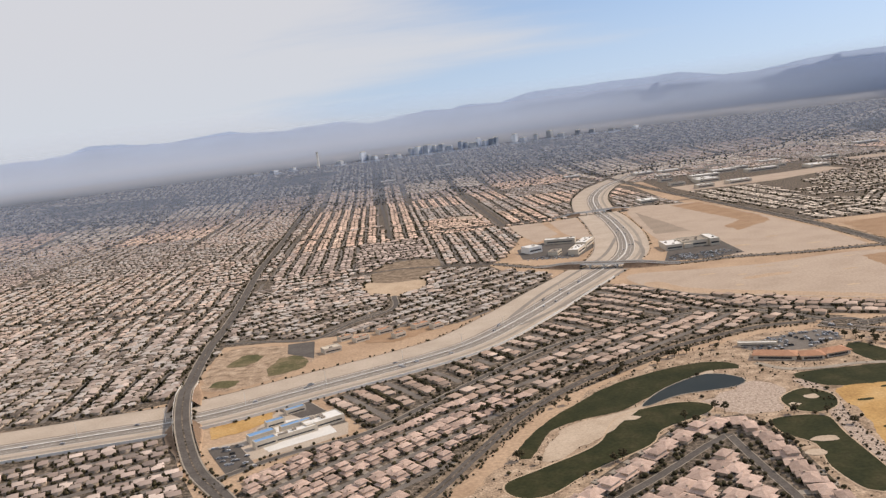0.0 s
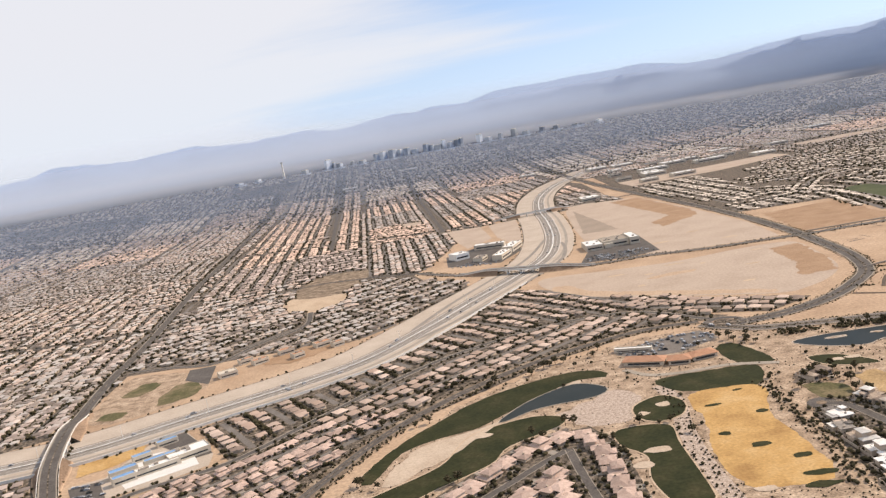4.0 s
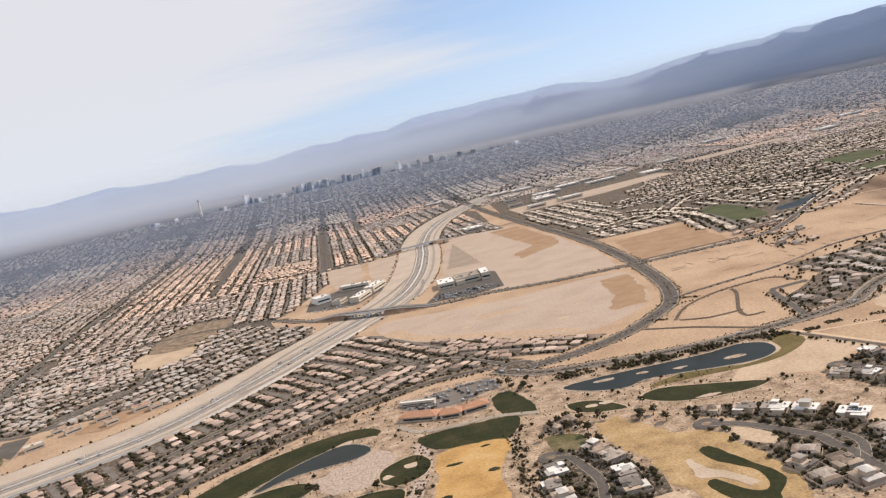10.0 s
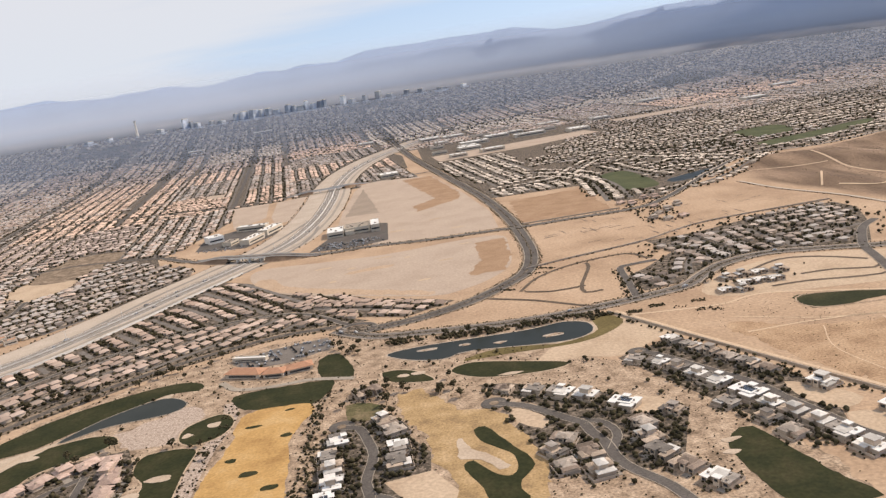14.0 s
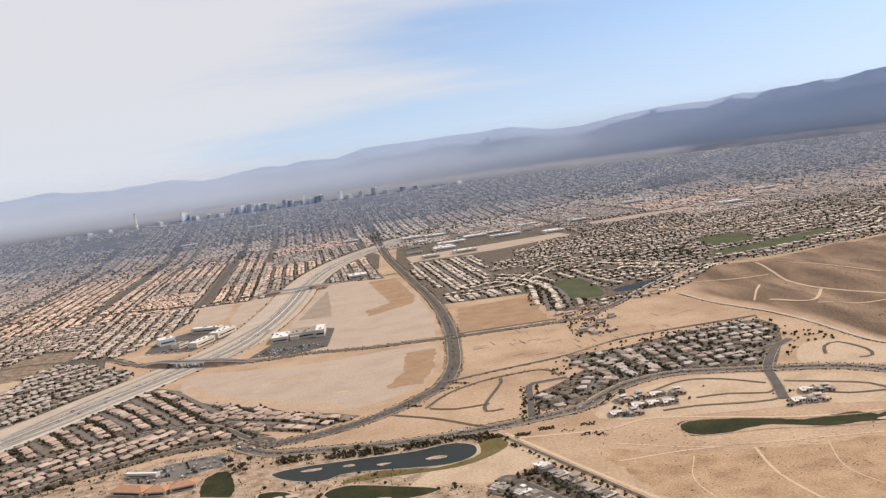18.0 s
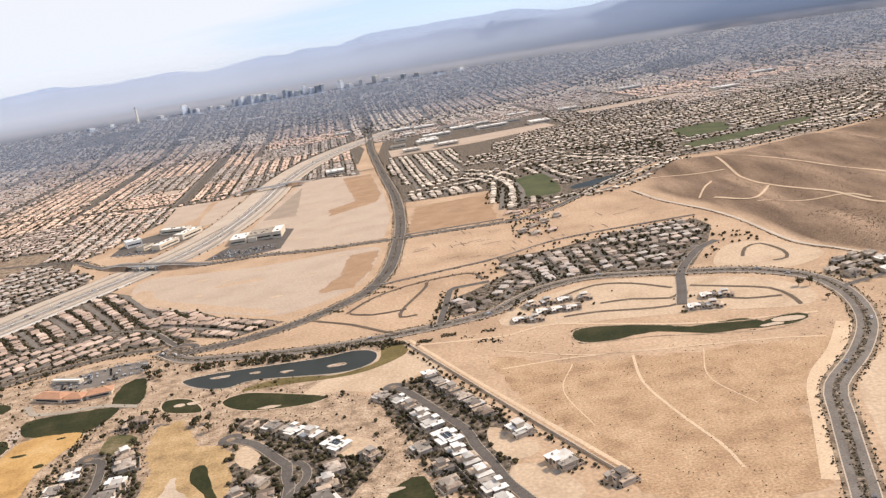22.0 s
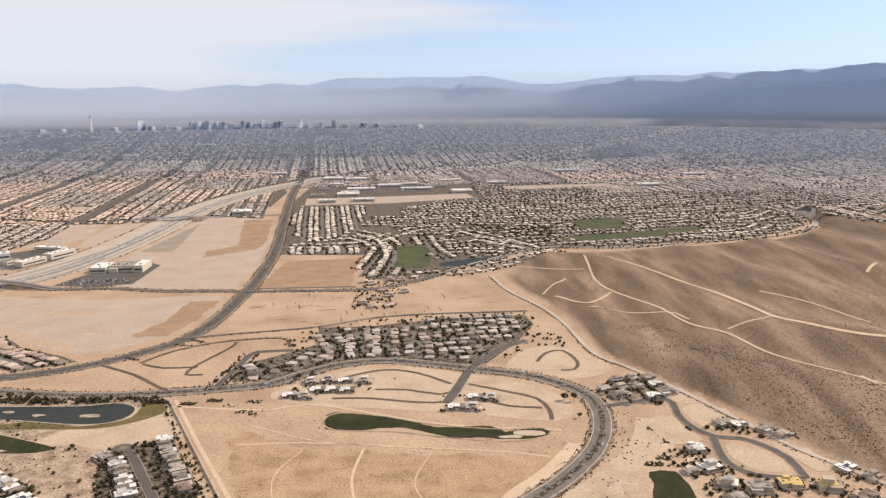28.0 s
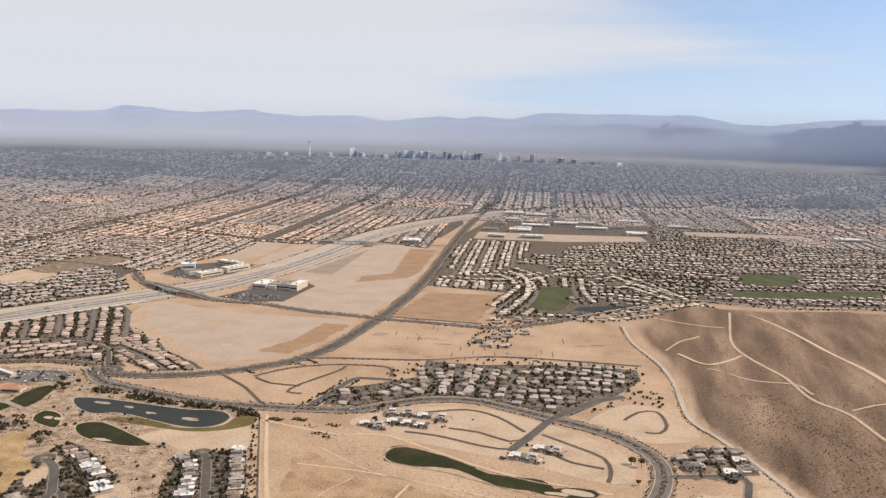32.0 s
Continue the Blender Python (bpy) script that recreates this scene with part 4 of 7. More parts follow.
def warp(x, y):
    """The gentle bends of residential streets: where a place of the straight grid comes to lie."""
    far = np.clip((1500 - y) / 500, 0.15, 1)
    return (x + far * (3.5 * np.sin(y / 63 + 1.3) + 2.2 * np.sin((x + y) / 37)), y + far * (3.5 * np.sin(x / 71) + 2.2 * np.sin((x - y) / 41 + 2)))


def lots(poly, along, pitch, pair, street, seed, drop=0.06, jitter=1.0):
    """House places in back-to-back rows: along the street every pitch metres, streets every pair metres. Gives x, y, heading."""
    rng = np.random.default_rng(seed)
    ax, ay = along
    px, py = np.array(poly).T
    s, w = px * ax + py * ay, -px * ay + py * ax
    out = []
    for n, r in enumerate(np.arange(w.min(), w.max(), pair)):
        for side in (0, 1):
            off = r + street / 2 + (pair - street) * (0.25 + 0.5 * side)
            k = np.arange(s.min(), s.max(), pitch) + rng.uniform(0, pitch)
            k = k + rng.uniform(-jitter, jitter, len(k))
            o = off + rng.uniform(-jitter, jitter, len(k))
            x, y = warp(k * ax - o * ay, k * ay + o * ax)
            keep = rng.random(len(k)) > drop
            out.append(np.stack([x, y, np.full(len(k), float(side))], -1)[keep])
    p = np.concatenate(out)
    p = p[inside(poly, p[:, 0], p[:, 1])]
    p = p[clear_of(p[:, 0], p[:, 1], pitch * 0.45)]
    return p


def house_block(name, places, along, size, roof, seed, label, high=1.9, wing=False):
    """Many houses far off as one mesh: stuccoed walls and hipped roofs with eaves."""
    n = len(places)
    if not n:
        return None
    rng = np.random.default_rng(seed)
    a = (places[:, 3] if places.shape[1] > 3 else math.atan2(along[1], along[0])) + rng.choice([0, math.pi / 2], n, p=[0.68, 0.32])
    lx, ly = size[0] * rng.uniform(0.82, 1.12, n) / 2, size[1] * rng.uniform(0.85, 1.1, n) / 2
    h = high * rng.choice([1.0, 1.6], n, p=[0.55, 0.45])
    rise = np.minimum(lx, ly) * 0.42
    c, s = np.cos(a), np.sin(a)
    corners = ((-1, -1), (1, -1), (1, 1), (-1, 1))
    ridge = np.maximum(lx - ly * 0.9, 0.3)
    loc = [(i * lx, j * ly, 0 * h) for i, j in corners] + [(i * lx, j * ly, h) for i, j in corners]
    loc += [(i * (lx + 0.5), j * (ly + 0.5), h) for i, j in corners]
    loc += [(-ridge, 0 * ly, h + rise), (ridge, 0 * ly, h + rise)]
    up = hill(places[:, 0], places[:, 1])
    v = np.stack([np.stack([places[:, 0] + x * c - y * s, places[:, 1] + x * s + y * c, z + up], -1) for x, y, z in loc], 1).reshape(-1, 3)
    quads = np.array([(0, 1, 5, 4), (1, 2, 6, 5), (2, 3, 7, 6), (3, 0, 4, 7), (8, 9, 13, 12), (10, 11, 12, 13)])
    tris = np.array([(9, 10, 13), (11, 8, 12)])
    base = (np.arange(n) * 14)[:, None, None]
    faces = np.concatenate([(quads + base).reshape(-1, 4).ravel(), (tris + base).reshape(-1, 3).ravel()])
    mesh = bpy.data.meshes.new(name)
    mesh.vertices.add(len(v))
    mesh.vertices.foreach_set("co", v.astype(np.float32).ravel())
    mesh.loops.add(len(faces))
    mesh.loops.foreach_set("vertex_index", faces.astype(np.int32))
    nq, nt = 6 * n, 2 * n
    mesh.polygons.add(nq + nt)
    mesh.polygons.foreach_set("loop_start", np.concatenate([np.arange(nq) * 4, nq * 4 + np.arange(nt) * 3]).astype(np.int32))
    mesh.polygons.foreach_set("material_index", np.concatenate([np.tile([0, 0, 0, 0, 1, 1], n), np.ones(nt)]).astype(np.int32))
    mesh.update(calc_edges=True)
    mesh.materials.append(MANYWALLS)
    mesh.materials.append(ROOFS[roof])
    if wing:
        c2, s2 = np.cos(a), np.sin(a)
        side = rng.choice([-1, 1], n)
        more = places.copy()
        more[:, 0] += (lx * 0.55) * side * c2 - (ly * 0.75) * s2
        more[:, 1] += (lx * 0.55) * side * s2 + (ly * 0.75) * c2
        house_block(name, more, along, (size[0] * 0.55, size[1] * 0.55), roof, seed + 5, label, high * 0.9, False)
    return tagged(new(name, mesh), label, "houses", "", "stuff")


def clumps(name, x, y, size, seed, label, mat=None, squash=0.8, base=0.3):
    """Many small trees and shrubs as one mesh of uneven leaf clumps."""
    n = len(x)
    if not n:
        return None
    rng = np.random.default_rng(seed)
    ring = 6
    r = size * rng.uniform(0.55, 1.35, n)
    rows = []
    for hh, ww in ((base, 0.55), (0.9, 1.0), (1.5, 0.62)):
        ang = np.arange(ring) * 2 * math.pi / ring
        f = rng.uniform(0.7, 1.25, (n, ring)) * ww
        rows.append(np.stack([x[:, None] + r[:, None] * f * np.cos(ang), y[:, None] + r[:, None] * f * np.sin(ang),
                              (r[:, None] * squash * (hh + rng.uniform(-0.15, 0.15, (n, ring))))], -1))
    top = np.stack([x, y, r * squash * 1.9], -1)[:, None]
    v = np.concatenate(rows + [top], 1)
    m = v.shape[1]
    k = np.arange(ring)
    q = np.concatenate([np.stack([k + o, (k + 1) % ring + o, (k + 1) % ring + o + ring, k + o + ring], -1) for o in (0, ring)])
    t = np.stack([k + 2 * ring, (k + 1) % ring + 2 * ring, np.full(ring, 3 * ring)], -1)
    base_i = (np.arange(n) * m)[:, None, None]
    faces = np.concatenate([(q + base_i).ravel(), (t + base_i).ravel()])
    nq, nt = len(q) * n, len(t) * n
    mesh = bpy.data.meshes.new(name)
    mesh.vertices.add(n * m)
    v = v.reshape(-1, 3)
    v[:, 2] += hill(v[:, 0], v[:, 1])
    mesh.vertices.foreach_set("co", v.astype(np.float32).ravel())
    mesh.loops.add(len(faces))
    mesh.loops.foreach_set("vertex_index", faces.astype(np.int32))
    mesh.polygons.add(nq + nt)
    mesh.polygons.foreach_set("loop_start", np.concatenate([np.arange(nq) * 4, nq * 4 + np.arange(nt) * 3]).astype(np.int32))
    mesh.update(calc_edges=True)
    mesh.materials.append(mat or LEAVES)
    return tagged(new(name, mesh), label, "trees", "", "stuff")


def streets(name, poly, along, pair, street, label, z=0.24):
    """The parallel streets of a district, clipped to its outline, as one strip each."""
    ax, ay = along
    px, py = np.array(poly).T
    s, w = px * ax + py * ay, -px * ay + py * ax
    bm = bmesh.new()
    for r in np.arange(w.min(), w.max(), pair):
        k = np.arange(s.min(), s.max(), 10.0)
        x, y = warp(k * ax - r * ay, k * ay + r * ax)
        ok = inside(poly, x, y) & clear_of(x, y, 1.0)
        start = None
        for i in range(len(k) + 1):
            if i < len(k) and ok[i]:
                start = i if start is None else start
            elif start is not None:
                if i - start > 2:
                    ends = [Vector((x[j], y[j])) for j in range(start, i, 2)] + [Vector((x[i - 1], y[i - 1]))]
                    ends = ends[:-1] if (ends[-1] - ends[-2]).length < 1 else ends
                    ribbon(bm, ends, street / 2 - 0.6, -street / 2 + 0.6, z)
                start = None
    return tagged(part(name, bm, STREET), label, "street", "", "structure")


def district(poly, along, pitch, pair, street, size, roof, seed, label, trees=1.4, tree_size=1.9, yard=None, z=0.09, singles=False, jitter=1.0, drop=0.06, belt=0.0):
    if yard is not False:
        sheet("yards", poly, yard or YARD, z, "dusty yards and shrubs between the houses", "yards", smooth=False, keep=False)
    streets("streets", poly, along, pair, min(street, 7), "narrow asphalt residential streets")
    p = lots(poly, along, pitch, pair, street, seed, drop, jitter)
    rng = np.random.default_rng(seed + 7)
    if singles:
        p = p[np.argsort(p[:, 1])]
        for x, y, side in p[:singles]:
            turn = math.degrees(math.atan2(along[1], along[0])) + (180 if side else 0) + rng.uniform(-4, 4)
            kinds = HIP_PINK if y < 600 else SMALL_PINK
            put_house(kinds[int(rng.integers(len(kinds)))], x, y, turn, tuple(float(k * rng.uniform(0.93, 1.07)) for k in (0.94, 0.93, 0.74)))
        house_block("houses", p[singles:], along, size, roof, seed, label)
    else:
        house_block("houses", p, along, size, roof, seed, label, wing=bool(len(p)) and p[:, 1].mean() < 950)
    rng = np.random.default_rng(seed + 1)
    if belt:
        ax, ay = along
        px, py = np.array(poly).T
        k, r = px * ax + py * ay, -px * ay + py * ax
        rows = np.arange(r.min(), r.max(), pair) + street / 2 + (pair - street) / 2
        sk, rk = np.meshgrid(np.arange(k.min(), k.max(), 3.2 / belt), rows)
        sk, rk = sk.ravel() + rng.uniform(-1.5, 1.5, sk.size), rk.ravel() + rng.normal(0, 1.5, sk.size)
        x, y = warp(sk * ax - rk * ay, sk * ay + rk * ax)
        ok = inside(poly, x, y) & clear_of(x, y, 1.0) & (np.sin(sk / 23 + rk) > -0.5)
        clumps("trees", x[ok], y[ok], 1.9, seed + 3, "belt of dark trees between back gardens")
    q = np.repeat(p, 5, 0)
    m = rng.random(len(q)) < trees / 5
    way = rng.uniform(0, 2 * math.pi, len(q))
    off = np.stack([np.cos(way), np.sin(way)], -1) * (rng.uniform(0.48, 0.78, len(q)) * pitch)[:, None]
    clumps("trees", (q[:, 0] + off[:, 0])[m], (q[:, 1] + off[:, 1])[m], tree_size, seed + 2, "dark desert trees between the houses")




# ---- single houses ----


def box(bm, x0, x1, y0, y1, z0, z1):
    bmesh.ops.create_cube(bm, size=1, matrix=Matrix.Translation(((x0 + x1) / 2, (y0 + y1) / 2, (z0 + z1) / 2)) @ Matrix.Diagonal((x1 - x0, y1 - y0, z1 - z0, 1)))


def hip(bm, x0, x1, y0, y1, z, pitch=0.40, eave=0.6):
    """A hipped roof over a rectangle, with eaves and a fascia."""
    x0, x1, y0, y1 = x0 - eave, x1 + eave, y0 - eave, y1 + eave
    half = min(x1 - x0, y1 - y0) / 2
    long_x = x1 - x0 >= y1 - y0
    cx, cy = (x0 + x1) / 2, (y0 + y1) / 2
    r = max((x1 - x0 - 2 * half) / 2, 0.15) if long_x else max((y1 - y0 - 2 * half) / 2, 0.15)
    lo = [bm.verts.new((x, y, z - 0.22)) for x, y in ((x0, y0), (x1, y0), (x1, y1), (x0, y1))]
    e = [bm.verts.new((x, y, z)) for x, y in ((x0, y0), (x1, y0), (x1, y1), (x0, y1))]
    h = z + half * pitch
    if long_x:
        a, b = bm.verts.new((cx - r, cy, h)), bm.verts.new((cx + r, cy, h))
        faces = [(e[0], e[1], b, a), (e[1], e[2], b), (e[2], e[3], a, b), (e[3], e[0], a)]
    else:
        a, b = bm.verts.new((cx, cy - r, h)), bm.verts.new((cx, cy + r, h))
        faces = [(e[0], e[1], a), (e[1], e[2], b, a), (e[2], e[3], b), (e[3], e[0], a, b)]
    for f in faces:
        bm.faces.new(f)
    for n in range(4):
        bm.faces.new((lo[n], lo[(n + 1) % 4], e[(n + 1) % 4], e[n]))
    bm.faces.new(lo[::-1])


def openings(holder, x0, x1, y0, y1, garage=True):
    """Garage door on the street side (-y), windows round the house, each a little proud of the wall."""
    if garage:
        bm = bmesh.new()
        box(bm, x0 + 0.8, x0 + 5.2, y0 - 0.08, y0 + 0.1, 0.05, 2.3)
        part("garage_door", bm, GARAGE, holder, "wide panelled garage door")
    for cx, cy, wide, along_x in ((x1 - 2.2, y0, 1.9, True), (x0 + 3, y1, 2.4, True), (x1 - 3, y1, 2.4, True), (x1, (y0 + y1) / 2, 1.8, False), (x0, (y0 + y1) / 2, 1.6, False)):
        bm = bmesh.new()
        if along_x:
            box(bm, cx - wide / 2, cx + wide / 2, cy - 0.06, cy + 0.06, 0.9, 2.2)
        else:
            box(bm, cx - 0.06, cx + 0.06, cy - wide / 2, cy + wide / 2, 0.9, 2.2)
        part("window", bm, GLASS, holder)


POOL = material("pool_water", [(0.05, 0.16, 0.19), (0.07, 0.2, 0.23)], roughness=0.1, scale=0.3)
GARAGE = material("painted_garage_door", [(0.40, 0.33, 0.26), (0.48, 0.40, 0.33)], scale=0.5, fine=2, spread=0.08)


def hip_house(roof, wing, high, label):
    """A stuccoed house of two or three volumes under hipped tile roofs."""
    holder = tagged(new("house"), label, "house", "single houses")
    x, y = 5.6, 5.0
    for b in ((-x, x, -y + 1.6, y, 0, 3.0), (-x, -x + 5.6, -y - 1.2, -y + 2.5, 0, 2.8), (-x + 2 * wing, x - 2.5 + wing, -1.5, y - 0.6, 2.9, 5.7) if high else (x - 4.5, x + 1.2, y - 4, y + 1.8, 0, 2.8)):
        bm = bmesh.new()
        box(bm, *b)
        part("wall", bm, WALLS, holder)
    for b in ((-x, x, -y + 1.6, y, 3.0), (-x, -x + 5.6, -y - 1.2, -y + 2.5, 2.8), (-x + 2 * wing, x - 2.5 + wing, -1.5, y - 0.6, 5.7) if high else (x - 4.5, x + 1.2, y - 4, y + 1.8, 2.8)):
        bm = bmesh.new()
        hip(bm, *b)
        part("roof", bm, roof, holder)
    openings(holder, -x, x, -y - 1.2, y)
    bm = bmesh.new()
    box(bm, -x + 0.6, -x + 5.4, -y - 6.2, -y - 1.3, -0.2, 0.30)
    part("driveway", bm, CONCRETE, holder, "pale concrete driveway")
    bm = bmesh.new()
    box(bm, x - 2.5, x - 1.7, y - 2.4, y - 1.4, 2.8, 5.0)
    part("chimney", bm, WALLS, holder)
    return holder


HIP_PINK = [hip_house(ROOF, 0, False, "pinkish tile-roofed stucco house with attached garage"), hip_house(ROOF, 1, True, "two-storey pinkish tile-roofed stucco house"),
            hip_house(ROOF, 0, True, "two-storey stucco house with a clay tile roof")]
HIP_GREY = [hip_house(ROOFGREY, 0, False, "grey tile-roofed stucco house with attached garage"), hip_house(ROOFGREY, 1, True, "two-storey grey tile-roofed stucco house"),
            hip_house(ROOFGREY, 0, True, "two-storey stucco house with a grey roof")]


def small_house(wing, label):
    """A simpler stuccoed house for the rows farther off: two volumes under hipped roofs, garage and windows."""
    holder = tagged(new("house"), label, "house", "single houses")
    x, y = 5.8, 5.2
    bm = bmesh.new()
    box(bm, -x, x, -y + 1.5, y, 0, 3.0)
    box(bm, -x if wing else x - 5.6, -x + 5.6 if wing else x, -y - 1.4, -y + 2.5, 0, 2.8)
    part("wall", bm, WALLS, holder)
    bm = bmesh.new()
    hip(bm, -x, x, -y + 1.5, y, 3.0)
    hip(bm, -x if wing else x - 5.6, -x + 5.6 if wing else x, -y - 1.4, -y + 2.5, 2.8)
    part("roof", bm, ROOF, holder)
    bm = bmesh.new()
    c = -x + 2.8 if wing else x - 2.8
    box(bm, c - 2.2, c + 2.2, -y - 1.48, -y - 1.3, 0.05, 2.3)
    part("garage_door", bm, GARAGE, holder)
    for cy, wide in ((y, 3.0), (-y + 1.5, 2.0)):
        bm = bmesh.new()
        box(bm, -c / 2 - wide / 2, -c / 2 + wide / 2, cy - 0.06, cy + 0.06, 0.9, 2.2)
        part("window", bm, GLASS, holder)
    return holder


SMALL_PINK = [small_house(0, "pinkish tile-roofed stucco house in a dense row"), small_house(1, "tan tile-roofed stucco house with attached garage")]


def villa(seed, tops, label, hips=False, pool=False, solar=False):
    """A large custom house of several offset volumes, flat or hipped, with garden wall, patio and driveway."""
    k = random.Random(seed)
    side = -1 if seed % 2 else 1
    holder = tagged(new("house"), label, "house", "single houses")
    blocks = [(-4.2, 4.2, -3.4, 3.6, 3.5), (-7.0, -3.4, -6.0, 1.5, 3.0), (3.4, 7.0, -4.6, 4.6, 3.2), (-6.2, 0.4, 2.8, 6.0, 2.9), (-0.8, 2.6, -5.4, -2.8, 4.3)]
    if seed % 3 == 0:
        blocks.append((-2.6, 3.6, -1.8, 3.2, 6.3))
    made = []
    for n, (x0, x1, y0, y1, h) in enumerate(blocks):
        x0, x1 = (x0, x1) if side > 0 else (-x1, -x0)
        dx, dy = k.uniform(-0.5, 0.5), k.uniform(-0.5, 0.5)
        made.append((x0 + dx, x1 + dx, y0 + dy, y1 + dy, h + 0.07 * n + k.uniform(-0.2, 0.3)))
    for x0, x1, y0, y1, h in made:
        bm = bmesh.new()
        box(bm, x0, x1, y0, y1, 0, h)
        part("wall", bm, WALLS, holder)
    for n, (x0, x1, y0, y1, h) in enumerate(made):
        bm = bmesh.new()
        if hips:
            hip(bm, x0, x1, y0, y1, h + 0.2, 0.34, 0.55)
        else:
            box(bm, x0 - 0.55, x1 + 0.55, y0 - 0.55, y1 + 0.55, h + 0.004, h + 0.32)
        part("roof", bm, tops[n % len(tops)], holder)
        bm = bmesh.new()
        box(bm, x0 + 0.7, x1 - 0.7, y0 - 0.06, y0 + 0.06, h - 2.2, h - 0.7)
        part("window", bm, GLASS, holder)
        if not hips and n < 3:
            bm = bmesh.new()
            ux, uy = k.uniform(x0 + 1, x1 - 1.8), k.uniform(y0 + 1, y1 - 1.8)
            box(bm, ux, ux + 1.1, uy, uy + 0.9, h + 0.33, h + 1.1)
            part("roof_unit", bm, CONCRETE, holder)
    for a in ((-7.7, -7.5, -5.5, 8.0), (7.5, 7.7, -4.5, 8.0), (-7.49, 7.49, 7.8, 8.0)):
        bm = bmesh.new()
        box(bm, *a, -0.2, 1.7)
        part("garden_wall", bm, GARAGE, holder, "tan block garden wall")
    bm = bmesh.new()
    box(bm, -6.8, 5.4, 6.3, 7.8, -0.2, 0.22)
    part("patio", bm, KERB, holder, "pale paved patio")
    bm = bmesh.new()
    box(bm, side * 4.6 - 2, side * 4.6 + 2, -8.4, -5.2, -0.2, 0.25)
    part("driveway", bm, CONCRETE, holder, "pale concrete driveway")
    if pool:
        bm = bmesh.new()
        box(bm, 1.5, 5.0, 6.5, 7.5, 0.0, 0.26)
        part("pool", bm, POOL, holder, "small blue swimming pool")
    if solar:
        x0, x1, y0, y1, h = made[0]
        for r in range(2):
            for c in range(4):
                bm = bmesh.new()
                box(bm, x0 + 0.6 + c * 1.85, x0 + 2.3 + c * 1.85, y0 + 1.2 + r * 2.4, y0 + 3.3 + r * 2.4, h + 0.34, h + 0.44)
                part("solar_panel", bm, GLASS, holder, "dark solar panel")
    return holder


V_WHITE = [villa(2, [ROOFWHITE, BRIGHTROOF, FLATGREY], "modern white flat-roofed custom house with a walled garden"), villa(3, [BRIGHTROOF, ROOFWHITE], "two-storey modern white flat-roofed house", pool=True),
           villa(4, [BRIGHTROOF], "large white flat-roofed house with solar panels", solar=True)]
V_GREY = [villa(5, [FLATGREY, ROOFTAN, FLATGREY, ROOFWHITE], "modern grey flat-roofed custom house with a walled garden"), villa(6, [ROOFTAN, FLATGREY], "two-storey flat-roofed custom house in grey and tan", pool=True)]
V_HIP = [villa(7, [ROOFGREY, ROOFGREY, ROOFBROWN], "rambling custom house with grey-brown tile roofs", hips=True), villa(8, [ROOFBROWN, ROOFTAN], "rambling custom house with brown tile roofs", hips=True, pool=True),
         villa(9, [ROOFTAN, ROOFTAN, ROOFWHITE], "two-storey custom house with tan tile roofs", hips=True)]
V_YELLOW = [villa(10, [SHEATHING], "yellow-sheathed custom house under construction"), villa(12, [SHEATHING, ROOFTAN], "two-storey yellow-sheathed custom house under construction")]
USED = set()
HOMES = []                # where the custom houses stand, with their sizes
VILLAS = V_WHITE + V_GREY + V_HIP + V_YELLOW


def put_house(kind, x, y, turn, size=1.0):
    """Stands a house on the ground; the first of each kind is the built one itself."""
    m = pose(x, y, float(hill(x, y)), 0, 0, turn)
    if kind.name in USED:
        ob = copy_thing(kind, m)
    else:
        USED.add(kind.name)
        ob = kind
        ob.matrix_basis = m
    ob.scale = size if isinstance(size, tuple) else (size, size, size)
    if kind in VILLAS:
        ob.scale = [k * 1.14 for k in ob.scale]
        HOMES.append((x, y, ob.scale[0]))
    return ob


def estate(places, kinds, turn, seed, size=1.0, spread=6):
    rng = np.random.default_rng(seed)
    for x, y in places:
        put_house(rng.choice(kinds), x, y, turn + rng.choice([0, 180]) + rng.uniform(-spread, spread), tuple(float(k * rng.uniform(0.9, 1.1)) for k in (size if isinstance(size, tuple) else (size,) * 3)))


def lane(points, width, label="narrow residential street with pale kerbs", mat=None, edge=0.5, z=0.3):
    return road("street", points, width, label, mat=mat, edge=edge, z=z, clear=0.5)


def turning_circle(x, y, r):
    """The round end of a street, with a small planted island."""
    sheet("turning_circle", [(x + r * math.cos(a * math.pi / 6), y + r * math.sin(a * math.pi / 6)) for a in range(12)], ASPHALT, 0.36, "round asphalt turning circle at the end of a street", "road")
    sheet("island", [(x + r * 0.36 * math.cos(a * math.pi / 4), y + r * 0.36 * math.sin(a * math.pi / 4)) for a in range(8)], ESTATE, 0.5, "small planted island of a turning circle", "island")


ring = [(318 + 17 * math.cos(a * math.pi / 8), 782 + 17 * math.sin(a * math.pi / 8)) for a in range(17)]
lane(ring, 7, "round traffic circle with a planted island")
sheet("island", [(318 + 11 * math.cos(a * math.pi / 6), 782 + 11 * math.sin(a * math.pi / 6)) for a in range(12)], YARD, 0.5, "dark planted island of a traffic circle", "island")
# pink-roofed golf estate
# dark sheet covers planting, asphalt and painted shade between the close houses
sheet("yards", [(25, 440), (40, 490), (71, 525), (113, 571), (160, 580), (176, 540), (180, 447), (186, 400), (30, 400)], YARD, 0.09, "dusty yards and shrubs between the houses", "yards", smooth=False, keep=False)
lane([(30, 440), (52, 463), (76, 484), (103, 510), (120, 527), (141, 545)], 5.5, edge=0.5)
lane([(141, 545), (144, 512), (148, 478), (152, 448), (150, 420)], 5.5, edge=0.5)
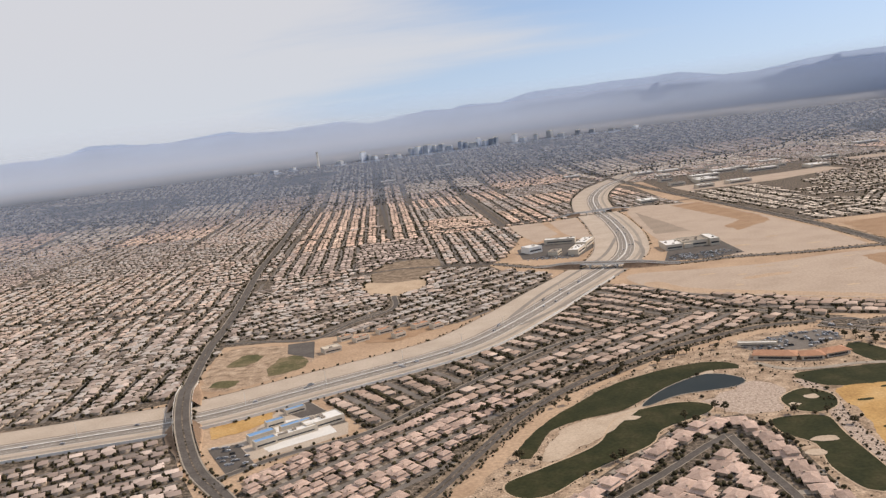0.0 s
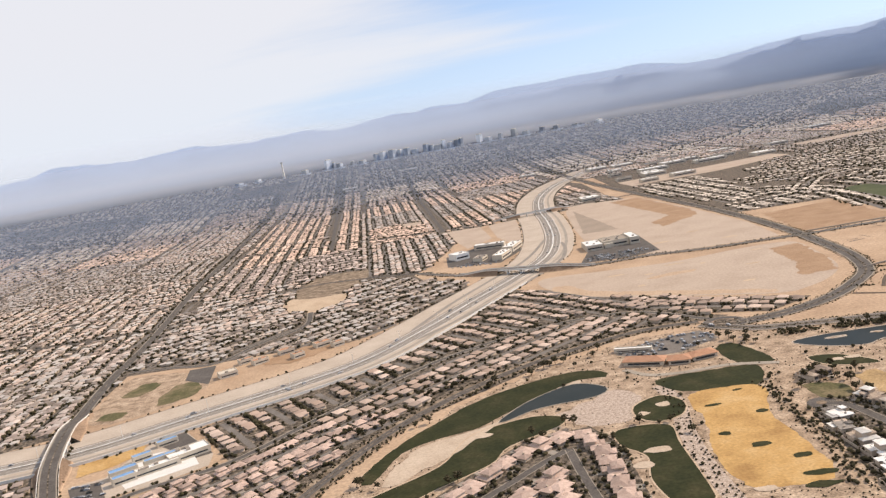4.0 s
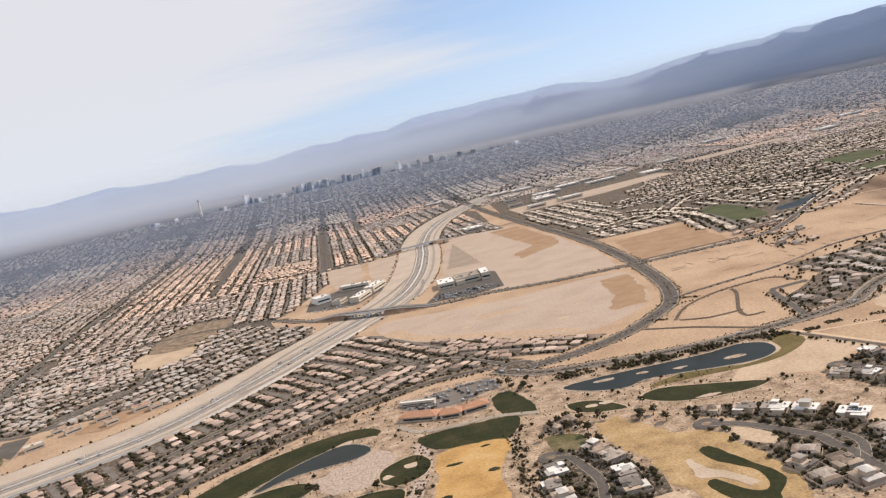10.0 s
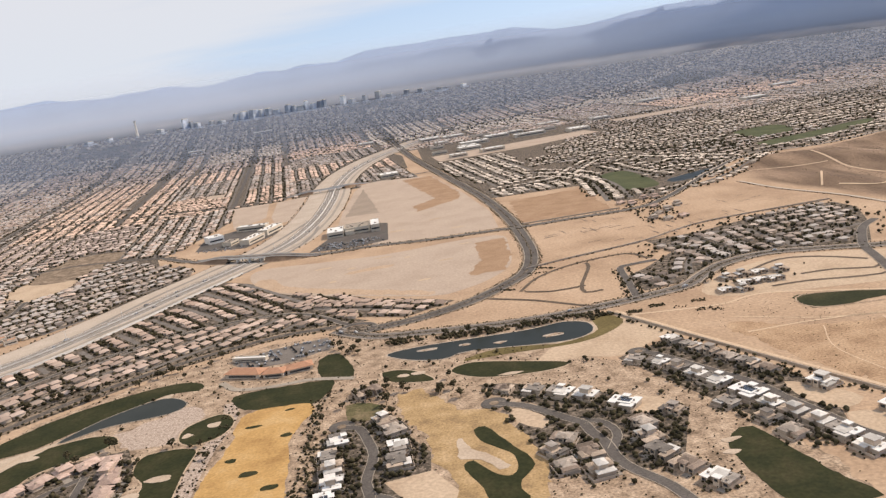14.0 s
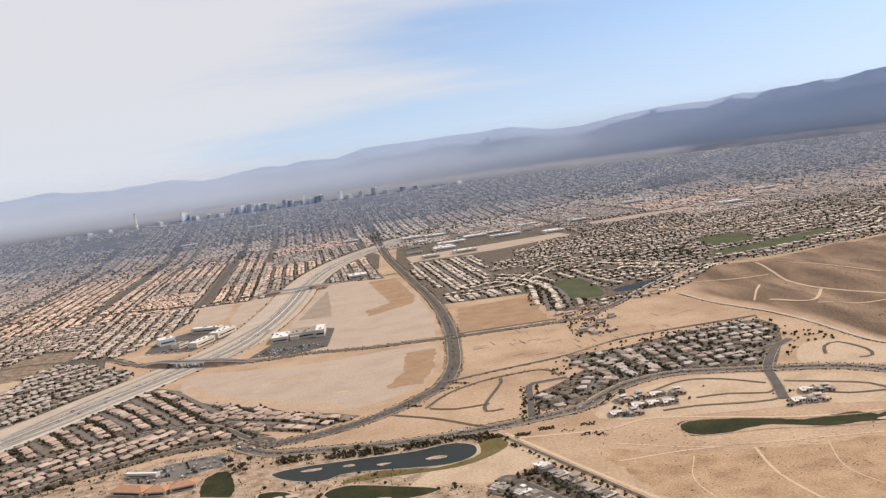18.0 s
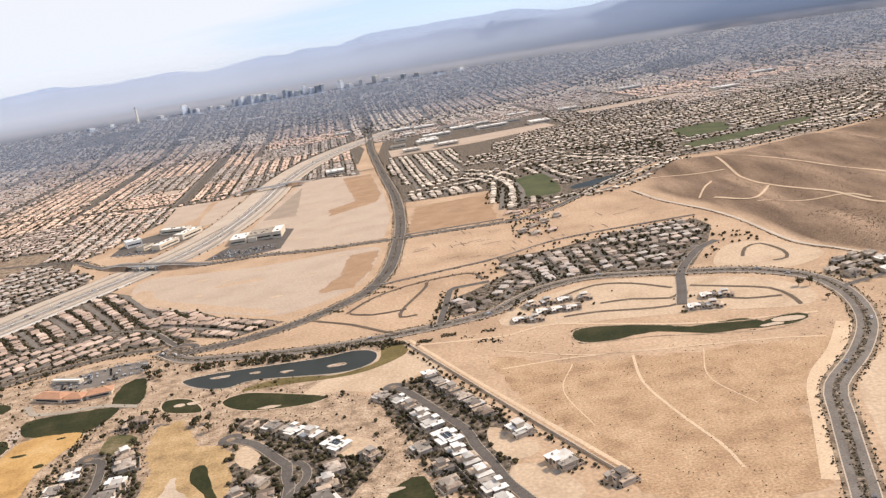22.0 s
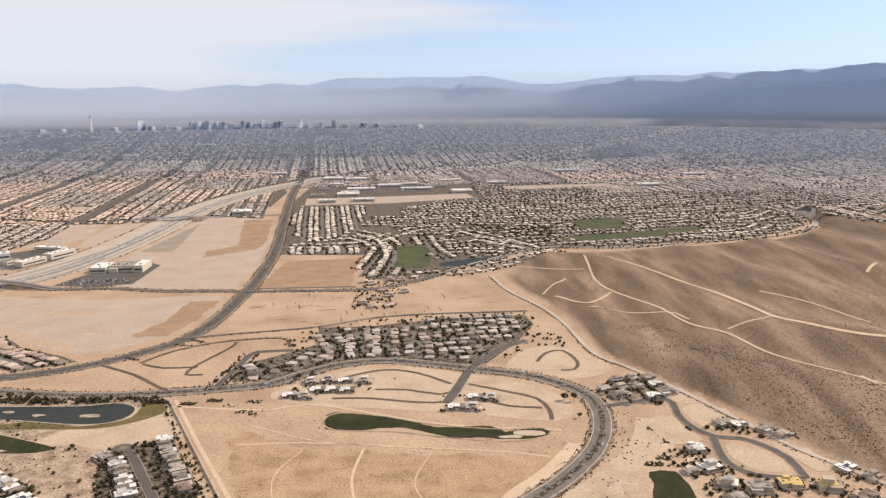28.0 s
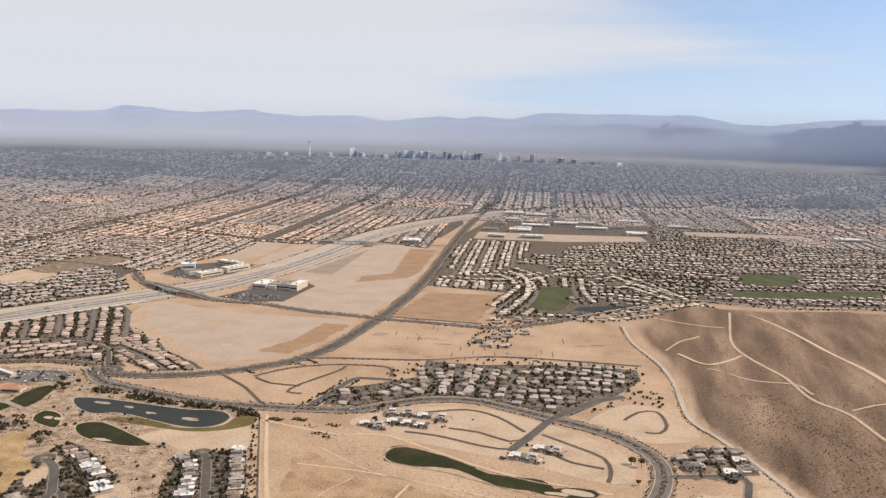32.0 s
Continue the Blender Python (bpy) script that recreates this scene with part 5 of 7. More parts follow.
estate([(137, 563), (124, 555), (110, 546), (97, 533), (85, 518), (74, 505), (62, 493), (50, 481), (39, 470), (29, 460)], HIP_PINK[:1] * 3 + HIP_PINK, 45, 31, (1.26, 1.24, 0.92))
estate([(129, 505), (121, 493), (107, 482), (95, 472), (83, 463), (71, 455), (130, 487), (131, 470), (118, 452), (135, 452), (104, 462), (92, 450)], HIP_PINK[:1] * 3 + HIP_PINK, 45, 32, (1.24, 1.2, 0.92))
estate([(158, 548), (163, 531), (164, 515), (165, 499), (166, 482), (167, 466), (168, 450), (171, 434), (152, 562)], HIP_PINK[:1] * 3 + HIP_PINK, 85, 33, (1.26, 1.24, 0.92))
# flat-roofed custom houses by the driving range
sheet("yards", [(298, 400), (305, 545), (322, 575), (350, 560), (378, 500), (376, 450), (345, 400)], YARD, 0.09, "dusty yards and shrubs between the houses", "yards", smooth=False, keep=False)
lane([(318, 558), (330, 552), (337, 529), (341, 509), (339, 490), (337, 472), (340, 457), (337, 438), (336, 418), (340, 400)], 6.5)
lane([(340, 457), (350, 451), (360, 438), (365, 423), (362, 400)], 5.5)
turning_circle(317, 560, 9.5)
sheet("island", [(342, 443), (353, 441), (359, 418), (352, 406), (344, 408), (341, 426)], PARKGRASS, 0.3, "worn green island inside a street loop", "island")
sheet("garden", [(318, 598), (345, 588), (342, 566), (322, 570)], PARKGRASS, 0.16, "worn green garden of a large house", "garden")
for kind, x, y, turn, size in ((V_WHITE[0], 316, 534, 100, 1.0), (V_GREY[0], 311, 514, 95, 0.85), (V_HIP[2], 315, 494, 97, 1.0), (V_WHITE[1], 317, 474, 95, 1.0), (V_WHITE[2], 313, 455, 98, 0.95), (V_GREY[1], 309, 436, 95, 0.95),
                               (V_HIP[2], 347, 556, -60, 0.95), (V_HIP[0], 354, 538, -70, 1.1), (V_WHITE[0], 357, 511, -85, 0.95), (V_GREY[0], 357, 490, -85, 1.05), (V_HIP[1], 334, 612, 20, 1.15)):
    put_house(kind, x, y, turn, size)
sheet("pale_lot", [(348, 470), (378, 476), (392, 447), (388, 430), (360, 446)], GRADED, 0.14, "bare graded lot of pale sand", "lot", smooth=False)
# custom houses round the looped street
sheet("yards", [(418, 596), (440, 592), (500, 552), (520, 512), (548, 505), (520, 435), (440, 445), (430, 510), (455, 545)], YARD, 0.09, "dusty yards and shrubs between the houses", "yards", smooth=False, keep=False)
lane([(428, 558), (447, 546), (469, 518), (478, 506), (480, 493), (485, 476), (486, 458), (490, 443), (497, 431), (506, 416), (512, 396)], 7)
lane([(478, 508), (487, 507), (494, 494), (494, 481), (487, 466)], 5.5)
for kind, x, y, turn, size in ((V_HIP[1], 436, 578, 150, 0.75), (V_GREY[0], 456, 568, 145, 0.85), (V_WHITE[0], 473, 556, 142, 1.0), (V_WHITE[1], 489, 546, 140, 0.95), (V_WHITE[2], 510, 522, 140, 1.05), (V_HIP[0], 462, 486, -30, 0.95), (V_GREY[1], 452, 472, 120, 0.85),
                               (V_HIP[1], 472, 463, 100, 1.0), (V_HIP[2], 474, 441, 100, 1.0), (V_HIP[0], 456, 452, 100, 0.9), (V_HIP[0], 513, 490, -70, 1.0), (V_HIP[2], 511, 471, -75, 1.0), (V_GREY[0], 512, 451, -60, 1.0), (V_HIP[1], 521, 432, -60, 1.0), (V_WHITE[0], 532, 412, -55, 1.0), (V_GREY[1], 536, 503, -50, 0.8)):
    put_house(kind, x, y, turn, size)
for pts in ([(440, 546), (458, 522), (452, 508), (436, 526)], [(516, 536), (534, 528), (541, 511), (528, 507), (514, 510)]):
    sheet("pale_lot", pts, GRADED, 0.14, "bare graded lot of pale sand", "lot")
turning_circle(426, 559, 9.5)
# terraces of grey and white houses beside the trail
sheet("yards", [(528, 606), (578, 628), (640, 508), (622, 440), (596, 440), (562, 520)], YARD, 0.09, "dusty yards and shrubs between the houses", "yards", smooth=False, keep=False)
lane([(545, 610), (554, 605), (568, 582), (584, 553), (601, 523), (607, 499), (614, 479), (621, 457), (626, 442), (640, 415)], 7)
for kind, x, y, turn, size in ((V_GREY[0], 538, 594, 140, 0.8), (V_WHITE[0], 552, 583, 125, 0.85), (V_GREY[1], 562, 568, 117, 0.85), (V_WHITE[1], 570, 552, 117, 0.85), (V_WHITE[0], 577, 535, 117, 1.05), (V_WHITE[2], 588, 508, 117, 1.15), (V_GREY[0], 571, 500, 117, 0.85),
                               (V_WHITE[1], 595, 490, 112, 0.85), (V_HIP[2], 602, 474, 112, 0.95), (V_HIP[2], 609, 457, 112, 0.95), (V_WHITE[0], 615, 440, 112, 1.0), (V_WHITE[1], 620, 420, 112, 0.95), (V_GREY[1], 585, 472, 112, 0.8), (V_HIP[0], 590, 450, 112, 0.9),
                               (V_WHITE[0], 576, 622, -75, 0.9), (V_GREY[0], 584, 604, -65, 0.85), (V_GREY[1], 593, 589, -63, 0.85), (V_HIP[0], 601, 573, -63, 0.85), (V_GREY[0], 609, 557, -63, 0.85), (V_HIP[1], 616, 542, -63, 0.85), (V_WHITE[1], 637, 506, -63, 1.0),
                               (V_WHITE[0], 660, 458, -63, 1.1), (V_GREY[1], 690, 430, -63, 0.9)):
    put_house(kind, x, y, turn, size)
for pts in ([(618, 520), (640, 500), (650, 480), (632, 470), (618, 490)], [(630, 465), (655, 455), (668, 420), (640, 415), (628, 440)]):
    sheet("pale_lot", pts, GRADED, 0.14, "bare graded lot of pale sand", "lot")
turning_circle(546, 612, 8.5)
# houses on the desert edge
sheet("yards", [(945, 725), (968, 768), (1010, 775), (1018, 720), (995, 692), (958, 700)], ESTATE, 0.09, "dusty yards and shrubs between the houses", "yards", smooth=False, keep=False)
estate([(954, 734), (970, 756), (972, 735), (988, 760), (1005, 765), (1006, 742), (1010, 722), (997, 712), (966, 715), (986, 735)], HIP_GREY + V_WHITE[:1] + V_GREY[:1], 15, 42, 0.9)
estate([(1036, 648), (1050, 646), (1068, 636), (1078, 624)], V_GREY[:1] + V_HIP[:1] + V_WHITE[:1], 30, 43, 0.8)
for kind, x, y, turn, size in ((V_WHITE[0], 998, 599, 190, 0.85), (V_WHITE[1], 999, 566, 200, 0.9), (V_GREY[0], 984, 560, 30, 0.7), (V_HIP[2], 1003, 539, 160, 0.9), (V_HIP[0], 1003, 519, 10, 0.85), (V_GREY[0], 1023, 533, 180, 0.95), (V_YELLOW[0], 1048, 539, 180, 0.9),
                               (V_YELLOW[1], 1074, 535, 170, 1.0), (V_WHITE[2], 1100, 563, 30, 0.8), (V_HIP[1], 1092, 519, 30, 0.9), (V_GREY[1], 1112, 548, 30, 0.75)):
    put_house(kind, x, y, turn, size)
for x, y, turn, size in ((660, 722, 10, 0.80), (675, 718, 5, 0.80), (684, 735, 8, 0.84), (698, 735, 5, 0.84), (712, 734, 2, 0.84), (675, 757, 12, 0.80), (691, 761, 8, 0.84), (708, 760, 4, 0.84), (727, 758, -4, 0.84), (814, 689, -5, 0.84), (829, 687, -8, 0.84), (832, 713, -5, 0.80), (847, 710, -12, 0.80)):
    put_house(V_HIP[2] if x % 2 else V_WHITE[0], x, y, turn, size)
estate([(690, 1185), (703, 1170), (727, 1195), (744, 1194), (723, 1131), (697, 1056), (713, 1042), (735, 1046), (714, 1083), (732, 1098)], HIP_PINK + HIP_GREY, 10, 47)
put_house(HIP_GREY[1], 752, 1120, 10)
lane([(945, 690), (972, 700), (1000, 708), (1009, 698), (1006, 671), (1010, 644), (1023, 624), (1042, 620), (1055, 607), (1065, 584), (1065, 559), (1064, 550)], 6)
lane([(1021, 622), (1016, 591), (1018, 570), (1030, 556), (1048, 551), (1064, 550)], 6)
for pts in ([(976, 661), (1000, 668), (1004, 639), (1012, 619), (988, 609), (978, 623)], [(1016, 689), (1046, 694), (1060, 662), (1040, 661), (1027, 637), (1016, 655)], [(1005, 745), (1022, 753), (1050, 705), (1014, 700)], [(1027, 610), (1044, 606), (1058, 578), (1056, 560), (1035, 562), (1023, 583)],
            [(1063, 609), (1084, 618), (1100, 573), (1078, 560), (1072, 578)], [(868, 793), (896, 860), (935, 862), (975, 796), (927, 762)], [(470, 628), (545, 706), (590, 634), (575, 637), (534, 610), (505, 620)]):
    sheet("pale_lot", pts, GRADED, 0.12, "bare graded lot of pale sand", "lot")
sheet("pale_lot", [(650, 712), (668, 770), (745, 802), (800, 792), (880, 752), (915, 705), (900, 660), (810, 680)], GRADED, 0.11, "terraced bare lots of pale sand", "lot", keep=False)
for pts in ([(700, 770), (743, 794), (778, 783), (810, 752)], [(738, 738), (768, 737), (800, 724), (813, 736)], [(700, 716), (732, 716), (779, 705), (805, 707), (819, 736)],
            [(827, 751), (864, 729), (888, 712), (896, 685), (895, 662)], [(845, 706), (861, 694), (890, 689)], [(901, 816), (914, 844), (933, 852), (943, 815), (936, 791), (922, 789)],
            [(452, 814), (495, 784), (528, 751), (543, 738)], [(486, 822), (504, 855), (525, 877), (563, 898), (619, 906), (634, 873)], [(490, 819), (515, 806), (550, 808)], [(570, 893), (569, 875), (554, 832), (546, 808), (545, 785), (562, 785)]):
    lane(pts, 3.8, "unpaved lane in unbuilt lots", mat=DIRTLANE, edge=0)
lane([(585, 749), (591, 800), (597, 850), (610, 858), (640, 862)], 7, "entry street lined with dark trees")
lane([(805, 702), (819, 751), (829, 790), (842, 818), (870, 865), (898, 890)], 9, "entry street into the hillside estate")


def block_wall(points, high, label="tan concrete-block boundary wall"):
    """A free-standing wall along a line."""
    line = smooth_line(points, 20)
    bm = bmesh.new()
    last = None
    for i, p in enumerate(line):
        way = (line[min(i + 1, len(line) - 1)] - line[max(i - 1, 0)]).normalized()
        s = Vector((-way.y, way.x)) * 0.35
        g = float(hill(p.x, p.y))
        ring = [bm.verts.new((*(p + s), g)), bm.verts.new((*(p - s), g)), bm.verts.new((*(p - s), g + high)), bm.verts.new((*(p + s), g + high))]
        if last:
            for k in range(4):
                bm.faces.new((last[k], last[(k + 1) % 4], ring[(k + 1) % 4], ring[k]))
        last = ring
    return tagged(part("boundary_wall", bm, VERGE), label, "wall", "", "structure")


block_wall([(505, 905), (563, 924), (652, 949), (745, 996), (911, 1014)], 2.0)
block_wall([(549, 716), (600, 615), (643, 530), (690, 440)], 1.8)
block_wall([(538, 1148), (609, 1152), (680, 1155)], 1.8)
for pts, w in (([(556, 716), (606, 615), (650, 530), (697, 440)], 3.5), ([(635, 617), (690, 619), (757, 611), (843, 600), (883, 590)], 2), ([(738, 607), (734, 555), (744, 502), (757, 453), (760, 425)], 2.2),
               ([(1063, 1332), (1109, 1235), (1145, 1151), (1179, 1069), (1193, 997), (1195, 935), (1218, 900), (1251, 858), (1296, 831), (1380, 800)], 8), ([(1037, 1308), (1030, 1164), (1042, 1095), (1074, 1006), (1095, 929), (1125, 885), (1150, 815), (1191, 748), (1210, 711)], 3.5),
               ([(942, 1090), (988, 1180)], 3), ([(957, 1075), (993, 1031), (1038, 1095)], 4), ([(1128, 896), (1168, 914), (1197, 939)], 3), ([(990, 1009), (1076, 979), (1098, 941)], 3), ([(1232, 1071), (1277, 1000), (1307, 926)], 3),
               ([(1201, 740), (1201, 696), (1194, 670), (1201, 641), (1215, 600)], 3), ([(1421, 1154), (1470, 1221)], 5), ([(902, 1294), (960, 1262), (1024, 1230)], 3),
               ([(560, 700), (640, 690), (690, 700), (800, 655), (900, 640)], 3), ([(640, 655), (700, 622), (760, 612)], 1.6), ([(792, 600), (780, 548), (796, 500)], 0.9), ([(690, 606), (676, 560), (688, 500)], 0.9)):
    bm = bmesh.new()
    ribbon(bm, smooth_line(pts, 4), w / 2, -w / 2, 0.17 if pts[0][0] < 800 else 0.5)
    tagged(part("dirt_track", bm, TRACK), "pale dirt track across the desert", "track", "", "structure")

rng = np.random.default_rng(50)
bm = bmesh.new()
for _ in range(60):
    x, y = rng.uniform(545, 880), rng.uniform(925, 1120)
    if y > 1120 or y < 905 + (x - 500) * 0.25 or (680 < x < 750 and y > 1020):
        continue
    way = Vector((0.97, 0.24)) if rng.random() < 0.5 else Vector((-0.2, 0.98))
    ribbon(bm, [Vector((x, y)), Vector((x, y)) + way * rng.uniform(8, 26)], 0.5, -0.5, 0.3)
tagged(part("lot_kerbs", bm, ASPHALT), "short dark kerb lines in unbuilt lots", "kerb", "", "structure")

sheet("scrub_plain", [(628, 640), (700, 606), (840, 594), (892, 585), (866, 545), (826, 495), (800, 400), (712, 400), (662, 510)], PLAIN, 0.06, "brown mottled open desert", "ground", keep=False)

for pts, w, mat in (([(908, 612), (880, 566), (845, 520), (822, 460), (800, 400)], 13, TRACK),
                    ([(985, 660), (965, 605), (925, 548), (882, 498), (866, 450), (848, 395)], 34, GRADED), ([(1000, 600), (960, 530), (950, 470), (920, 430)], 5, TRACK)):
    bm = bmesh.new()
    ribbon(bm, smooth_line(pts, 6), w / 2, -w / 2, 0.20 - w * 0.003)
    tagged(part("pale_shoulder", bm, mat), "strip of pale bare sand beside a road", "shoulder", "", "structure")

# ---- golf details ----


def rim(outline, width, mat, z, nm, label):
    """A narrow border round a pond or a fairway."""
    line = smooth_line(outline, 5, True)
    bm = bmesh.new()
    ribbon(bm, line + line[:1], width * 0.3, -width * 0.3, z)
    return tagged(part(nm, bm, mat), label, nm.replace("_", " "), golf, "structure")


rim([(348, 695), (375, 703), (425, 703), (474, 703), (506, 709), (526, 697), (524, 672), (495, 660), (421, 672), (396, 663), (368, 673)], 2.0, VERGE, 0.34, "lake_edge", "pale stone edge of the lake")
rim([(96, 618), (122, 651), (160, 674), (184, 655), (174, 638), (128, 630), (100, 613)], 1.6, KERB, 0.36, "pond_edge", "pale stone edge of the pond")
rim([(400, 632), (417, 646), (460, 630), (492, 613), (472, 603), (425, 609)], 2.4, GRADED, 0.28, "cart_path", "pale sandy cart path round a fairway")
rim([(344, 654), (367, 651), (386, 625), (381, 619), (352, 630)], 2.4, GRADED, 0.28, "cart_path", "pale sandy cart path round a green")
rim([(196, 604), (219, 620), (233, 602), (228, 579), (210, 569), (196, 580)], 2.2, GRADED, 0.28, "cart_path", "pale sandy cart path round a green")
rim([(177, 565), (212, 563), (213, 527), (214, 452), (205, 446), (191, 450), (184, 483), (188, 516), (175, 539)], 2.0, GRADED, 0.28, "cart_path", "pale sandy cart path round a practice ground")
rim([(-14, 499), (14, 520), (52, 550), (74, 596), (118, 615), (143, 606), (140, 589), (101, 564), (87, 539), (44, 507), (13, 477), (-8, 479)], 2.2, GRADED, 0.28, "cart_path", "pale sandy cart path along a fairway")
rim([(699, 665), (710, 681), (750, 673), (790, 655), (847, 643), (885, 644), (888, 630), (854, 618), (809, 626), (762, 639), (710, 645)], 3.0, SCRUBLAND, 0.2, "rough", "scrubby rough round a desert fairway")
for x, y, rx, ry, mat, nm, lab in ((82, 592, 6, 4, BUNKER, "bunker", "pale sand bunker"), (198, 524, 7, 4.5, BUNKER, "bunker", "pale sand bunker"), (184, 504, 5, 4, BUNKER, "bunker", "pale sand bunker"),
                                   (218, 601, 4.5, 3.5, BUNKER, "bunker", "pale sand bunker"), (200, 588, 3.5, 3, BUNKER, "bunker", "pale sand bunker"), (242, 453, 6, 2.5, BUNKER, "bunker", "pale sand bunker"),
                                   (250, 585, 5, 2.2, FAIRWAY, "target_green", "small green on the driving range"), (278, 562, 4, 2.5, FAIRWAY, "target_green", "small green on the driving range"),
                                   (243, 534, 3.6, 2.6, FAIRWAY, "target_green", "small green on the driving range"), (258, 510, 5, 3.2, FAIRWAY, "target_green", "small green on the driving range"),
                                   (276, 488, 5, 3, FAIRWAY, "target_green", "small green on the driving range"), (274, 607, 3.5, 1.5, FAIRWAY, "target_green", "small green on the driving range"),
                                   (277, 463, 8, 3, FAIRWAY, "target_green", "green tee strip"), (272, 449, 8, 3, FAIRWAY, "target_green", "green tee strip"),
                                   (384, 692, 8, 2.6, VERGE, "islet", "small pale island in the lake"), (416, 690, 5, 1.8, VERGE, "islet", "small pale island in the lake"),
                                   (446, 682, 5, 1.8, VERGE, "islet", "small pale island in the lake"), (493, 680, 8, 3, VERGE, "islet", "small pale island in the lake"),
                                   (362, 640, 5, 3, BUNKER, "bunker", "pale sand bunker"), (375, 641, 5, 2.5, BUNKER, "bunker", "pale sand bunker"), (445, 609, 8, 2.5, BUNKER, "bunker", "pale sand bunker"),
                                   (872, 634, 11, 5, BUNKER, "bunker", "pale sand bunker"), (856, 627, 7, 3, BUNKER, "bunker", "pale sand bunker"), 
                                   (555, 455, 5, 2.2, BUNKER, "bunker", "pale sand bunker"), (549, 441, 5, 2.2, BUNKER, "bunker", "pale sand bunker")):
    k = random.Random(int(x * 7 + y))
    pts = [(x + 1.25 * rx * k.uniform(0.75, 1.2) * math.cos(a * math.pi / 4), y + 1.25 * ry * k.uniform(0.75, 1.2) * math.sin(a * math.pi / 4)) for a in range(8)]
    sheet(nm, pts, mat, 0.30, lab, nm.replace("_", " "), "structure", golf, step=2.0)
for x, y, rx, ry in ((384, 692, 7.4, 2.2), (416, 690, 4.4, 1.4), (446, 682, 4.4, 1.4), (493, 680, 7.4, 2.6)):
    sheet("islet_scrub", [(x + rx * math.cos(a * math.pi / 4), y + ry * math.sin(a * math.pi / 4)) for a in range(8)], SCRUBLAND, 0.37, "scrub on a small island in the lake", "scrub", "structure", golf, step=2.0)
sheet("sand_flat", [(100, 600), (150, 618), (190, 648), (205, 620), (190, 580), (160, 580), (145, 600)], WASHROCK, 0.12, "stony sandy ground between fairways", "sand", "structure", golf)
for pts, w, mat, nm, lab in (([(224, 640), (228, 600), (222, 555), (220, 500), (223, 440)], 12, WASHROCK, "wash", "pale stony scrub wash between fairways"),
                             ([(296, 615), (296, 560), (296, 500), (291, 440)], 10, SCRUBLAND, "wash", "dark scrub bank beside the range")):
    bm = bmesh.new()
    ribbon(bm, smooth_line(pts, 6), w / 2, -w / 2, 0.125)
    tagged(part(nm, bm, mat), lab, nm, "golf course", "structure")
bm = bmesh.new()
ribbon(bm, smooth_line([(205, 690), (222, 668), (250, 662), (285, 664), (322, 652)], 5), 3, -3, 0.36)
tagged(part("terrace_path", bm, KERB), "pale paved terrace below the clubhouse", "path", "", "structure")

# ---- large buildings ----


def building(x, y, wide, deep, high, turn, wall, roof, label, category="building", units=3, step=0):
    """A flat-roofed building: walls, roof slab inside a parapet, a window band on each long side, roof units."""
    holder = tagged(new("building"), label, category)
    bm = bmesh.new()
    box(bm, -wide / 2, wide / 2, -deep / 2, deep / 2, 0, high)
    if step:
        box(bm, -wide / 2 + 1, -wide / 8, -deep / 2 - step, -deep / 2 + 0.5, 0, high * 0.75)
    part("wall", bm, wall, holder)
    bm = bmesh.new()
    for a in ((-wide / 2, wide / 2, -deep / 2, -deep / 2 + 0.5), (-wide / 2, wide / 2, deep / 2 - 0.5, deep / 2), (-wide / 2, -wide / 2 + 0.5, -deep / 2 + 0.5, deep / 2 - 0.5), (wide / 2 - 0.5, wide / 2, -deep / 2 + 0.5, deep / 2 - 0.5)):
        box(bm, *a, high + 0.003, high + 0.9)
    part("parapet", bm, wall, holder)
    bm = bmesh.new()
    box(bm, -wide / 2 + 0.55, wide / 2 - 0.55, -deep / 2 + 0.55, deep / 2 - 0.55, high + 0.004, high + 0.3)
    part("roof", bm, roof, holder)
    for s in (-1, 1):
        bm = bmesh.new()
        box(bm, -wide * 0.42, wide * 0.42, s * deep / 2 - 0.08, s * deep / 2 + 0.08, high * 0.35, high * 0.6)
        part("window_band", bm, GLASS, holder)
    k = random.Random(int(x + y))
    for _ in range(units):
        ux, uy = k.uniform(-wide * 0.38, wide * 0.38), k.uniform(-deep * 0.35, deep * 0.35)
        bm = bmesh.new()
        box(bm, ux - 1.6, ux + 1.6, uy - 1.1, uy + 1.1, high + 0.3, high + 1.8)
        part("roof_unit", bm, CONCRETE, holder)
    holder.matrix_basis = pose(x, y, float(hill(x, y)), 0, 0, turn)
    KEEP_CLEAR.append([(x - wide * 0.6, y - deep * 0.7), (x + wide * 0.6, y - deep * 0.7), (x + wide * 0.6, y + deep * 0.7), (x - wide * 0.6, y + deep * 0.7)])
    return holder


BLUE = material("blue_metal_roof", [(0.13, 0.27, 0.50), (0.20, 0.36, 0.60)], roughness=0.5, scale=0.2, fine=1, spread=0.1)
TERRACOTTA = material("terracotta_tile_roof", [(0.38, 0.20, 0.12), (0.48, 0.28, 0.18)], scale=0.3, fine=2, spread=0.15)
CREAM = material("cream_stucco", [(0.52, 0.45, 0.36), (0.62, 0.55, 0.45)], scale=0.2, fine=1, spread=0.08)
sheet("school_ground", [(-250, 612), (-224, 622), (-211, 690), (-191, 712), (-140, 640), (-136, 616), (-168, 594), (-196, 584), (-217, 572)], VERGE, 0.10, "pale paved school grounds", "school ground", smooth=False)
sheet("parking_lot", [(-248, 608), (-226, 616), (-196, 566), (-216, 555)], ASPHALT, 0.17, "dark asphalt school parking lot", "parking lot", smooth=False)
sheet("playground", [(-211, 687), (-191, 710), (-141, 642), (-158, 634), (-190, 668)], ASPHALT, 0.17, "dark asphalt playground", "playground", smooth=False)
